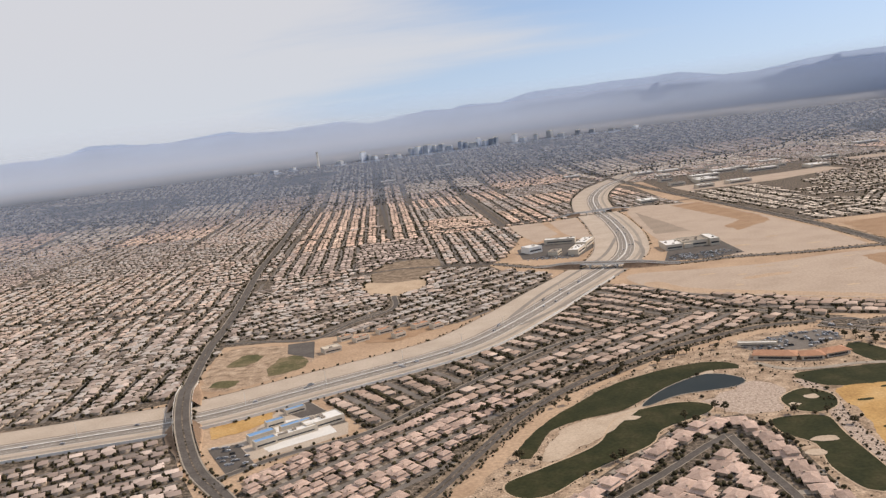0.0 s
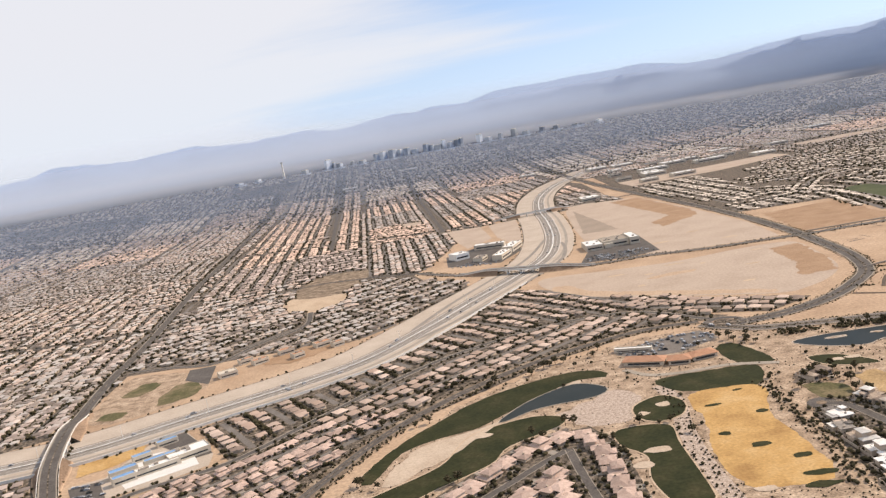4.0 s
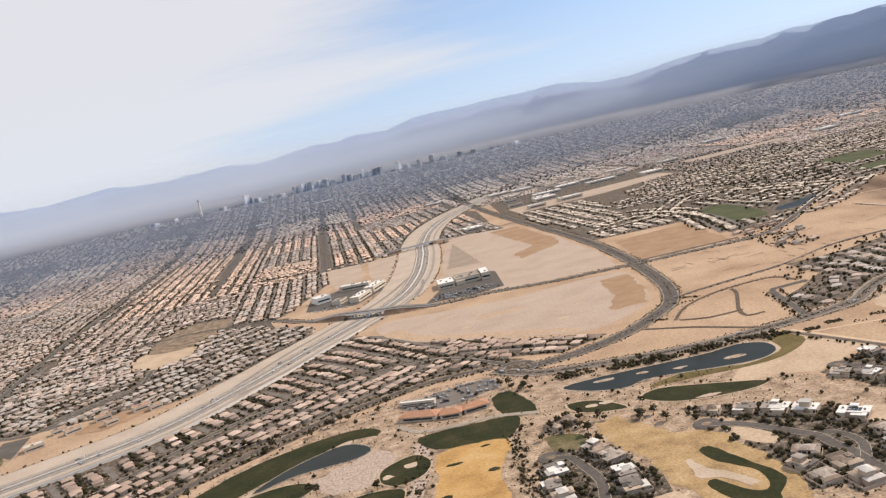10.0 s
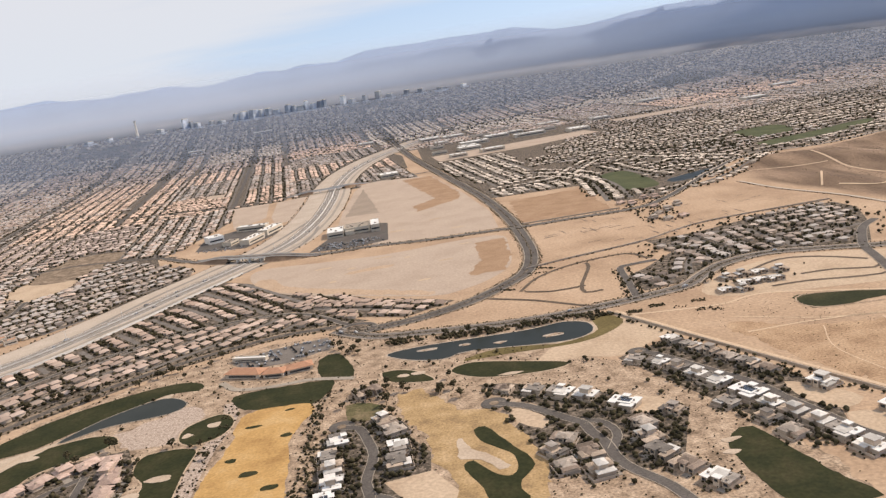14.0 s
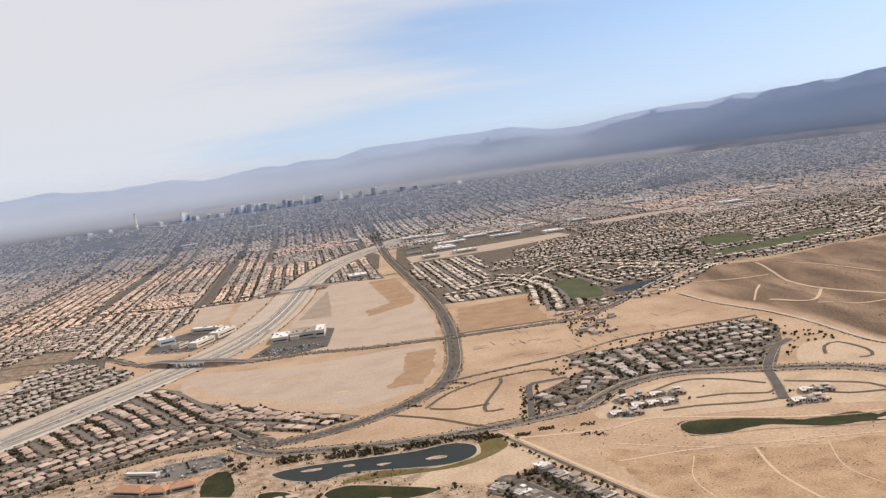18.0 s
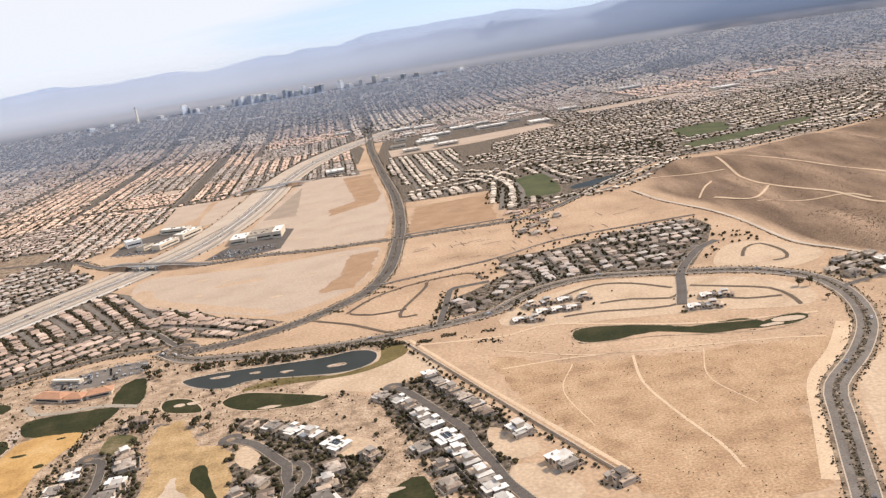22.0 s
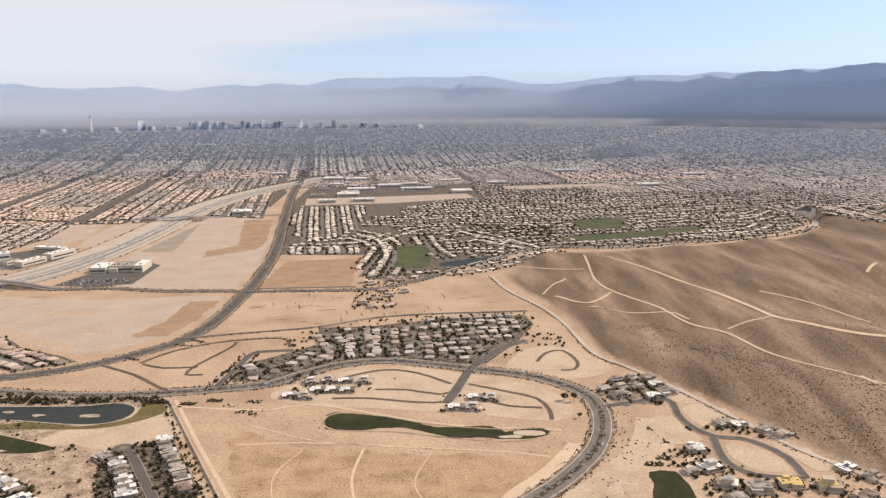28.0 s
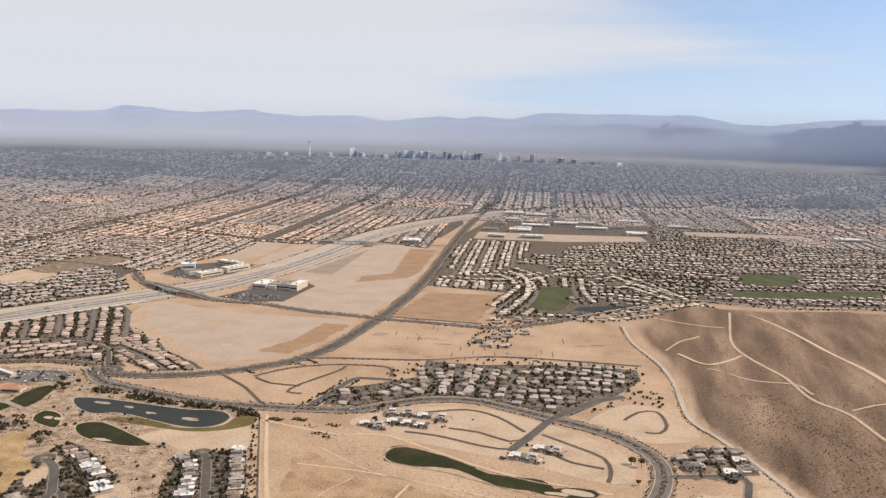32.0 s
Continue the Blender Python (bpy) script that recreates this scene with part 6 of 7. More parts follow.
sheet("dry_field", [(-272, 672), (-217, 692), (-211, 664), (-227, 645), (-252, 632)], DRYGRASS, 0.16, "golden dry school playing field", "field", smooth=False)
sheet("forecourt", [(-220, 626), (-194, 592), (-146, 622), (-170, 666), (-200, 660)], PAINT, 0.19, "pale paved school yard", "school yard", smooth=False)
building(-163, 645, 34, 18, 5, 35, CREAM, BRIGHTROOF, "low white-roofed school building", "school", 6)
building(-182, 622, 40, 9, 4.5, 33, CREAM, BRIGHTROOF, "long white-roofed school building", "school", 4)
building(-208, 622, 22, 9, 5.5, 35, CREAM, BLUE, "school wing with a blue metal roof", "school", 0)
building(-201, 607, 18, 8, 5.5, 35, CREAM, BLUE, "school wing with a blue metal roof", "school", 0)
building(-182, 639, 30, 7, 5.5, 35, CREAM, BLUE, "school wing with a blue metal roof", "school", 0)
building(-204, 650, 16, 7, 5, 35, CREAM, BLUE, "school wing with a blue metal roof", "school", 0)
building(-194, 680, 18, 7, 4, 35, CREAM, BLUE, "school shelter with a blue metal roof", "school", 0)
sheet("dark_lot", [(232, 1178), (249, 1242), (262, 1290), (320, 1340), (345, 1320), (347, 1186), (300, 1168)], ASPHALT, 0.18, "dark asphalt lot round a commercial building", "parking lot", smooth=False)
building(264, 1284, 26, 46, 8, 3, CREAM, BRIGHTROOF, "pale commercial building with a white roof", "building", 4)
building(298, 1290, 40, 38, 9, 3, CREAM, KERB, "long pale commercial building with a tan roof", "building", 6, step=6)
building(326, 1290, 14, 50, 10.5, 3, CREAM, BRIGHTROOF, "pale commercial wing with a white roof", "building", 2)
sheet("dark_lot", [(34, 1320), (28, 1420), (76, 1470), (150, 1470), (160, 1380), (120, 1290)], ASPHALT, 0.18, "dark asphalt lot round a commercial building", "parking lot", smooth=False)
building(52, 1384, 26, 26, 10, 30, BRIGHTROOF, BRIGHTROOF, "round-cornered white building beside the freeway", "building", 3)
building(124, 1338, 52, 17, 8, 70, CREAM, BRIGHTROOF, "white-roofed office building beside the freeway", "building", 5)
building(144, 1400, 56, 19, 9, 70, CREAM, BRIGHTROOF, "long white-roofed office building beside the freeway", "building", 5)
building(106, 1450, 54, 18, 8, -12, CREAM, BRIGHTROOF, "white-roofed office building beside the freeway", "building", 4)
building(88, 1340, 26, 16, 6, 70, CREAM, FLATGREY, "low grey-roofed building beside the freeway", "building", 3)
building(345, 1900, 42, 40, 7, 8, CREAM, BRIGHTROOF, "white-roofed store beside the parkway", "building", 3)
for x, y, w, d in ((743, 2334, 90, 30), (869, 2273, 56, 46), (609, 2097, 60, 30), (470, 2626, 60, 50), (545, 2604, 66, 40), (520, 2075, 44, 24), (264, 2802, 50, 40), (660, 2420, 70, 40), (585, 2330, 80, 36),
                   (1250, 2850, 80, 40), (1420, 2400, 70, 40), (1650, 2700, 80, 40), (-420, 3300, 60, 40), (-200, 3600, 80, 40), (560, 2210, 60, 40), (980, 2480, 60, 30)):
    building(x, y, w, d, 8, 8, CREAM, BRIGHTROOF, "long low warehouse with a white roof", "warehouse", 4)
for x, y, w, d, turn in ((225, 700, 34, 14, -22), (252, 690, 18, 13, -10), (272, 694, 22, 13, 12)):
    holder = tagged(new("clubhouse"), "golf clubhouse wing with a terracotta tile roof", "clubhouse")
    bm = bmesh.new()
    box(bm, -w / 2, w / 2, -d / 2, d / 2, 0, 4)
    part("wall", bm, CREAM, holder)
    bm = bmesh.new()
    hip(bm, -w / 2, w / 2, -d / 2, d / 2, 4, 0.36, 1.2)
    part("roof", bm, TERRACOTTA, holder)
    for s in (-1, 1):
        bm = bmesh.new()
        box(bm, -w * 0.4, w * 0.4, s * d / 2 - 0.06, s * d / 2 + 0.06, 0.8, 2.6)
        part("window_band", bm, GLASS, holder)
    holder.matrix_basis = pose(x, y, 0, 0, 0, turn)
sheet("club_parking", [(205, 735), (240, 760), (290, 770), (300, 740), (260, 715), (222, 715)], STREET, 0.14, "worn asphalt club parking lot", "parking lot", smooth=False)
building(222, 738, 34, 6, 3, -18, CREAM, BRIGHTROOF, "long white parking canopy by the clubhouse", "canopy", 0)
for x, y, w, d, t in ((-198, 872, 20, 14, 30), (-190, 916, 16, 10, 35), (-170, 905, 18, 10, 40), (-146, 932, 18, 12, 30), (-126, 905, 14, 10, 40), (-104, 940, 20, 12, 35), (-84, 930, 14, 10, 35)):
    building(x, y, w, d, 5, t, CREAM, TERRACOTTA if y > 890 else CREAM, "cream school building beside the freeway", "school", 1)
sheet("park", [(-309, 774), (-331, 920), (-243, 905), (-209, 859), (-245, 785)], SCRUBLAND, 0.12, "bare sandy park beside the freeway", "park")
for pts in ([(-306, 779), (-300, 800), (-278, 790), (-283, 772)], [(-310, 850), (-300, 894), (-278, 880), (-287, 847)], [(-251, 800), (-255, 862), (-230, 866), (-217, 823)]):
    sheet("lawn", pts, PARKGRASS, 0.24, "worn green park lawn", "lawn")

sheet("school_lot", [(-249, 879), (-259, 922), (-228, 925), (-213, 850)], ASPHALT, 0.27, "dark asphalt lot beside a park", "parking lot", smooth=False)
sheet("school_court", [(-168, 903), (-124, 948), (-88, 938), (-104, 905), (-132, 884)], BROWNFIELD, 0.20, "reddish bare school yard", "school yard")


def cars(name, outline, n, seed):
    """Parked cars, each a low body with a cabin, as one mesh."""
    rng = np.random.default_rng(seed)
    px, py = np.array(outline).T
    bm = bmesh.new()
    a = math.radians(rng.choice([20, 110]))
    for _ in range(n):
        x, y = rng.uniform(px.min(), px.max()), rng.uniform(py.min(), py.max())
        x, y = round(x / 2.8) * 2.8, round(y / 7) * 7
        if inside(outline, np.array([x]), np.array([y]))[0]:
            m = Matrix.Translation((x, y, 0.2)) @ Matrix.Rotation(a, 4, "Z")
            bmesh.ops.create_cube(bm, size=1, matrix=m @ Matrix.Translation((0, 0, 0.55)) @ Matrix.Diagonal((4.3, 1.8, 0.75, 1)))
            bmesh.ops.create_cube(bm, size=1, matrix=m @ Matrix.Translation((-0.2, 0, 1.15)) @ Matrix.Diagonal((2.3, 1.6, 0.6, 1)))
    return tagged(part(name, bm, CARS), "rows of parked cars", "cars", "", "stuff")


CARS = material("car_paint", [(0.06, 0.06, 0.065), (0.55, 0.55, 0.55)], roughness=0.35, scale=0.3, fine=0.1, spread=0.3, vary="island", vary_by=0.6)
cars("parked_cars", [(-246, 612), (-224, 619), (-196, 566), (-217, 554)], 70, 1)
cars("parked_cars", [(205, 735), (240, 760), (290, 770), (300, 740), (260, 715), (222, 715)], 130, 2)
cars("parked_cars", [(236, 1182), (252, 1225), (335, 1225), (343, 1190), (300, 1172)], 130, 3)
cars("parked_cars", [(30, 1300), (60, 1330), (120, 1310), (110, 1285)], 60, 4)

def traffic(points, offsets, spacing, seed):
    """Vehicles strung out along a road, each a body with a cabin, as one mesh."""
    rng = np.random.default_rng(seed)
    line = smooth_line(points, 6.0)
    bm = bmesh.new()
    for off in offsets:
        i = int(rng.integers(2, 8))
        while i < len(line) - 2 and line[i].y < 2300:
            p, way = line[i], (line[i + 1] - line[i]).normalized()
            q = p + Vector((-way.y, way.x)) * off
            if not (math.hypot(q.x - 146, q.y - 1184) < 120 and abs(off) < 3):
                m = Matrix.Translation((q.x, q.y, 0.5)) @ Matrix.Rotation(math.atan2(way.y, way.x), 4, "Z")
                size = 1.5 if rng.random() < 0.08 else 1.0
                bmesh.ops.create_cube(bm, size=1, matrix=m @ Matrix.Translation((0, 0, 0.6 * size)) @ Matrix.Diagonal((4.5 * size, 1.9, 0.8 * size, 1)))
                bmesh.ops.create_cube(bm, size=1, matrix=m @ Matrix.Translation((-0.3, 0, 1.25 * size)) @ Matrix.Diagonal((2.4 * size, 1.7, 0.65 * size, 1)))
            i += int(rng.integers(3, spacing))
    return tagged(part("vehicles", bm, CARS), "cars and vans strung out along the road", "cars", "", "stuff")


traffic(FREEWAY[1:], (1.4, -4.2, -12, -17.5), 44, 5)
traffic(LAKEROAD, (3.6, -3.6), 60, 6)
traffic(PARKWAY[2:], (4, -4), 50, 7)

# ---- far skyline ----


def hotel(way, wide, high, deep, label, steps=0):
    """A high-rise slab on a podium, with a crown, at the far side of the valley."""
    holder = tagged(new("hotel_tower"), label, "tower", "far towers")
    for nm, w, d, z0, z1 in (("podium", wide * 1.5, deep * 1.6, -30, 6), ("shaft", wide, deep, 6.01, high), ("crown", wide * 0.7, deep * 0.8, high + 0.01, high * 1.08)):
        bm = bmesh.new()
        box(bm, -w / 2, w / 2, -d / 2, d / 2, z0, z1)
        part(nm, bm, TOWERS if nm != "crown" else ROOFWHITE, holder)
    a = math.atan2(way[0] - 460, way[1])
    x, y = 460 + 4112 * math.sin(a), 4112 * math.cos(a)
    holder.matrix_basis = pose(x, y, float(hill(x, y)), 0, 0, -math.degrees(a) + steps)
    return holder


for n, (x, w, h) in enumerate(((-1752, 42, 52), (-1700, 20, 34), (-1640, 26, 26), (-1255, 30, 40), (-1180, 46, 44), (-1082, 52, 46), (-1010, 30, 40), (-939, 34, 42), (-860, 26, 30), (-740, 50, 44), (-690, 24, 36),
                               (-620, 40, 30), (-567, 26, 50), (-500, 34, 34), (-430, 22, 40), (-392, 26, 44), (-203, 30, 48), (-120, 40, 26), (10, 26, 34), (145, 34, 44), (260, 40, 24), (420, 30, 30), (560, 34, 26),
                               (-2700, 40, 18), (-2900, 50, 16), (-2500, 30, 20), (-2000, 30, 22), (-1500, 30, 24), (-1400, 40, 20), (760, 50, 18), (980, 40, 20))):
    hotel((x, 8200), w * 0.68, h * 0.95, 20 + n % 3 * 6, "pale hazy high-rise hotel tower across the valley", (n * 37) % 34 + 28)
needle = tagged(new("observation_tower"), "slender white observation tower across the valley", "tower", "far towers")
bm = bmesh.new()
bmesh.ops.create_cone(bm, segments=12, radius1=7.5, radius2=4, depth=90, cap_ends=True, matrix=Matrix.Translation((0, 0, 30)))
part("shaft", bm, ROOFWHITE, needle)
bm = bmesh.new()
bmesh.ops.create_cone(bm, segments=16, radius1=4, radius2=6.5, depth=8, cap_ends=True, matrix=Matrix.Translation((0, 0, 74)))
part("pod", bm, ROOFWHITE, needle)
na = math.atan2(-2271 - 460, 8337)
needle.matrix_basis = pose(460 + 4112 * math.sin(na), 4112 * math.cos(na), float(hill(460 + 4112 * math.sin(na), 4112 * math.cos(na))))

# ---- districts ----
PINK, GREY, TAN = "pinkish tile-roofed stucco houses in rows", "grey tile-roofed stucco houses in rows", "tan tile-roofed stucco houses in rows"
W2 = (0.62, 0.785)
district([(-200, 515), (-186, 560), (-150, 592), (-118, 618), (-72, 672), (-4, 760), (56, 822), (150, 872), (240, 878), (330, 805), (236, 790), (150, 745), (28, 645), (-60, 505), (-95, 455), (-150, 455)],
         (0.72, 0.69), 12.5, 37, 9, (10, 9.5), "pink", 11, PINK, trees=7.5, tree_size=1.75, singles=95, jitter=1.8, belt=0.8)
district([(-175, 706), (-118, 614), (-72, 672), (-4, 760), (56, 822), (150, 872), (240, 878), (330, 885), (190, 1025), (118, 1085), (70, 990), (0, 870), (-60, 800)],
         (-0.57, 0.82), 12.5, 45, 9, (9.2, 8.2), "pink", 111, PINK, trees=7.5, tree_size=1.75, jitter=1.4, belt=1.4)
district([(245, 880), (300, 828), (372, 800), (418, 828), (395, 846), (320, 888), (250, 925)], (0.85, -0.52), 12.5, 33, 9, (9.5, 9), "pink", 112, PINK, trees=7.5, tree_size=1.75, jitter=1.6)
district([(-900, 440), (-900, 560), (-600, 590), (-345, 640), (-312, 655), (-262, 575), (-215, 500), (-170, 420)], (0.90, 0.43), 11.5, 30, 10, (8.6, 7.6), "pale", 12, TAN, trees=5.5, tree_size=1.7)
left = [(-420, 740), (-345, 760), (-372, 930), (-400, 1110), (-1500, 1250), (-1500, 640), (-900, 650)]
near_rng = np.random.default_rng(15)
for gx in range(-1500, -330, 130):
    for gy in range(620, 1260, 115):
        k = near_rng.random()
        a = math.atan2(U[1], U[0]) + (0 if k < 0.55 else math.pi / 2 if k < 0.8 else near_rng.uniform(-0.5, 0.5))
        cell = [(gx + 4, gy + 3), (gx + 126, gy + 3 + 12), (gx + 126 - 12, gy + 112 + 12), (gx + 4 - 12, gy + 112)]
        mid = (gx + 60, gy + 64)
        if inside(left, np.array([mid[0]]), np.array([mid[1]]))[0]:
            district(cell, (math.cos(a), math.sin(a)), 11, 30, 11, (8.6, 7.0), str(near_rng.choice(["pale", "tan", "grey", "grey"])), 1500 + gx + gy, TAN, trees=5.0, z=0.08)
district([(-340, 945), (-231, 935), (-143, 945), (-60, 940), (76, 1105), (60, 1190), (-60, 1300), (-110, 1330), (-240, 1330), (-400, 1300), (-380, 1116)], (0.65, 0.76), 11, 30, 11, (9.2, 7.6), "grey", 14, TAN, trees=5.0)
# the city beyond, block by block on the section grid
FILLED = []
rng = np.random.default_rng(5)
for iu, u0 in enumerate(np.arange(1120, 4700, 300)):
    for iv, v0 in enumerate(np.arange(-3400, 4600, 290)):
        blocks = [U * (u0 + a) + V * (v0 + b) for a, b in ((6, 8), (6, 282), (290, 282), (290, 8))]
        mid = sum(blocks, Vector((0, 0))) / 4
        x, y = mid
        if math.hypot(x - 460, y) > 4290 or math.hypot(x - 460, y) < 600 or abs(x - 460) > y * 0.85 + 500:
            continue
        east = x > 500 - (y - 1900) * 0.13
        if (x > -90 and y < 1420 and x < 900) or (east and y < 2350 and x < 1700) or (0 < x < 560 and y < 1900) or (x > 900 and y < 1750):
            continue
        gone = math.hypot(x - 460, y)
        along = U if rng.random() < 0.62 else V
        poly = [(p.x, p.y) for p in blocks]
        if gone > 2750:
            roof = "far" if gone > 3400 else str(rng.choice(["tan", "pale", "orange", "tan", "white"]))
            share = rng.random()
            if share > 0.16 or gone < 3350:
                p = lots(poly, along, 15, 34, 9, iu * 100 + iv, drop=0.1 if gone < 3350 else 0.45)
                house_block("houses", p, along, (11.5, 10), roof, iu * 100 + iv, TAN)
            q = rng.uniform(0, 1, (420 if gone > 3350 else 150, 2))
            t = np.array([blocks[0] + (blocks[1] - blocks[0]) * a + (blocks[3] - blocks[0]) * b for a, b in q])
            clumps("trees", t[:, 0], t[:, 1], 3.4, iu * 100 + iv, "dark street trees")
            continue
        roof = "orange" if (-500 < x < 250 and 1750 < y < 2700 and rng.random() < 0.75) else str(rng.choice(["grey", "grey", "tan"] if x > 650 else ["tan", "pale", "grey", "tan"]))
        for half in range(2):
            quad = [blocks[0].lerp(blocks[1], 0.5 * half + 0.01), blocks[0].lerp(blocks[1], 0.5 * half + 0.49), blocks[3].lerp(blocks[2], 0.5 * half + 0.49), blocks[3].lerp(blocks[2], 0.5 * half + 0.01)]
            along = U if rng.random() < (0.85 if roof == "orange" else 0.5) else V
            FILLED.append([(p.x, p.y) for p in quad])
            district([(p.x, p.y) for p in quad], along, 11.5, 30, 11, (9.4, 7.6), roof, iu * 200 + iv * 2 + half, TAN, trees=4.2 if y < 1900 else 2.4)


STREETS = []


def street_rows(curves, pitch, off, size, roof, seed, label, trees=1.6, wing=False):
    """Curved residential streets with a row of houses along each side."""
    rng = np.random.default_rng(seed)
    rows, bm = [], bmesh.new()
    for pts in curves:
        line = smooth_line(pts, pitch)
        ribbon(bm, line, 4, -4, 0.26)
        STREETS.append(([(p.x, p.y) for p in line], off + 6))
        for i, p in enumerate(line[:-1]):
            way = (line[i + 1] - p).normalized()
            for s in (-1, 1):
                q = p + Vector((-way.y, way.x)) * s * (off + rng.uniform(-1, 1)) + way * rng.uniform(-1.5, 1.5)
                if rng.random() > 0.08:
                    rows.append((q.x, q.y, s, math.atan2(way.y, way.x)))
    tagged(part("streets", bm, STREET), "curving asphalt residential streets", "street", "", "structure")
    p = np.array(rows)
    p = p[clear_of(p[:, 0], p[:, 1], 4)]
    house_block("houses", p, (1, 0), size, roof, seed, label, wing=wing)
    q = np.repeat(p, 4, 0)
    q = q[rng.random(len(q)) < trees / 4]
    a, r = q[:, 3] + rng.uniform(-0.9, 0.9, len(q)) + rng.choice([0, math.pi], len(q)), rng.uniform(6, 13, len(q))
    clumps("trees", q[:, 0] + r * np.cos(a + 1.57), q[:, 1] + r * np.sin(a + 1.57), 2.2, seed + 2, "dark trees between the houses")


for pts in ([(721, 1444), (776, 1471), (785, 1302), (745, 1281), (725, 1302)], [(1098, 1761), (1198, 1776), (1175, 1653), (1092, 1633)], [(1060, 1560), (1180, 1600), (1330, 1660), (1310, 1600), (1170, 1540), (1070, 1510)]):
    sheet("lawn", pts, LAWN, 0.15, "green neighbourhood golf lawn", "lawn")
sheet("pond", [(807, 1324), (902, 1370), (910, 1337), (817, 1293)], WATER, 0.16, "dark pond beside a lawn", "pond")
district([(545, 1500), (478, 1790), (470, 1990), (625, 2005), (640, 1660), (600, 1560)], U, 12, 36, 13, (8.5, 7.5), "white", 211, TAN, trees=2.4, tree_size=2.1)
district([(530, 1400), (526, 1450), (660, 1462), (672, 1400)], U, 12, 34, 12, (8.5, 7.5), "white", 212, TAN, trees=2.0, tree_size=2.1)
WHITISH = "whitish-roofed stucco houses along curving streets"
street_rows([[(522, 1470), (645, 1481), (682, 1527), (760, 1653), (853, 1688)], [(681, 1220), (697, 1393), (693, 1471), (635, 1557), (553, 1527)], [(716, 1221), (726, 1346), (719, 1444), (689, 1557), (624, 1633)],
             [(771, 1557), (788, 1444), (816, 1346)], [(809, 1588), (853, 1620), (917, 1527), (991, 1394)], [(811, 1499), (885, 1527), (955, 1445)], [(824, 1419), (903, 1419), (932, 1394)],
             [(760, 1225), (854, 1262), (947, 1345), (1009, 1405)], [(853, 1740), (1029, 1700), (1080, 1720)], [(1018, 1490), (1227, 1548), (1400, 1600), (1480, 1680)], [(721, 1884), (986, 1928), (1341, 2023), (1560, 2120)],
             [(664, 1800), (979, 1824), (1309, 1883), (1540, 1960)], [(640, 1720), (740, 1740), (820, 1780)], [(720, 1960), (980, 2010), (1300, 2100), (1500, 2180)], [(1210, 1690), (1330, 1740), (1450, 1730), (1540, 1800)],
             [(1220, 1780), (1340, 1810), (1480, 1810), (1560, 1880)]], 13, 15, (9, 7.5), "white", 213, WHITISH, trees=3.2)
scatter_later = [(853, 1746), (1041, 1688), (1016, 1445), (962, 1557), (900, 1640)]
# what is left between the blocks
KEEP_CLEAR += FILLED
ROAD_LINES += STREETS
district([(-330, 1345), (-110, 1345), (-10, 1300), (20, 1440), (30, 1500), (60, 1700), (130, 1800), (172, 1880), (196, 2110), (250, 2360), (150, 2500), (-380, 2450), (-500, 1900), (-430, 1400)], U, 11.5, 30, 11, (9.4, 7.6), "tan", 301, TAN, trees=4.0, yard=False)
district([(-900, 1240), (-400, 1190), (-470, 1560), (-520, 1915), (-900, 1960)], V, 11.5, 30, 11, (9.4, 7.6), "pale", 302, TAN, trees=4.5, yard=False)
district([(-1500, 640), (-900, 650), (-600, 692), (-380, 730), (-338, 760), (-372, 930), (-392, 1180), (-900, 1225), (-1500, 1285)], U, 11, 30, 11, (9.2, 7.6), "grey", 303, TAN, trees=5.0, yard=False)
FILLED2 = [[(430, 2040), (920, 2120), (900, 2700), (430, 2700)]]
KEEP_CLEAR += FILLED2
district([(690, 1700), (870, 1340), (985, 1455), (1128, 1455), (1358, 1525), (1475, 1580), (1560, 1670), (1602, 1780), (1640, 1560), (2300, 1560), (2300, 2300), (1500, 2600), (920, 2500)], (0.95, 0.28), 13, 36, 12, (8.4, 7), "grey", 304, TAN, trees=4.0, tree_size=2.2, yard=False, drop=0.2)
for k, (x, y, w, d) in enumerate(((480, 2200, 40, 22), (560, 2260, 50, 26), (620, 2500, 60, 30), (720, 2460, 46, 26), (800, 2400, 60, 30), (840, 2560, 70, 30), (480, 2340, 34, 26), (500, 2460, 40, 30), (690, 2600, 60, 26))):
    building(x, y, w, d, 7, 8, CREAM, BRIGHTROOF if k % 2 else FLATGREY, "low commercial building with a flat roof", "building", 3)
sheet("yards", [(597, 761), (587, 811), (620, 837), (664, 883), (655, 948), (718, 953), (808, 985), (908, 998), (914, 955), (888, 887), (846, 808), (808, 814), (741, 835), (695, 822), (659, 790), (630, 768)],
      YARD, 0.09, "dusty yards and shrubs between the houses", "yards", smooth=False, keep=False)
street_rows([[(716, 838), (711, 881), (705, 920), (702, 944)], [(695, 826), (687, 868), (664, 925)], [(779, 830), (777, 879), (769, 911), (772, 955)], [(626, 772), (619, 799), (606, 820)], [(652, 792), (662, 826), (676, 850)],
             [(742, 842), (740, 880), (736, 945)], [(792, 962), (850, 976), (900, 980)], [(795, 930), (850, 945), (905, 950)], [(800, 895), (850, 908), (890, 915)], [(800, 862), (840, 872), (876, 880)], [(805, 832), (838, 838), (860, 850)]],
            12.5, 10.5, (9.2, 7.4), "grey", 22, GREY, trees=2.6, wing=True)

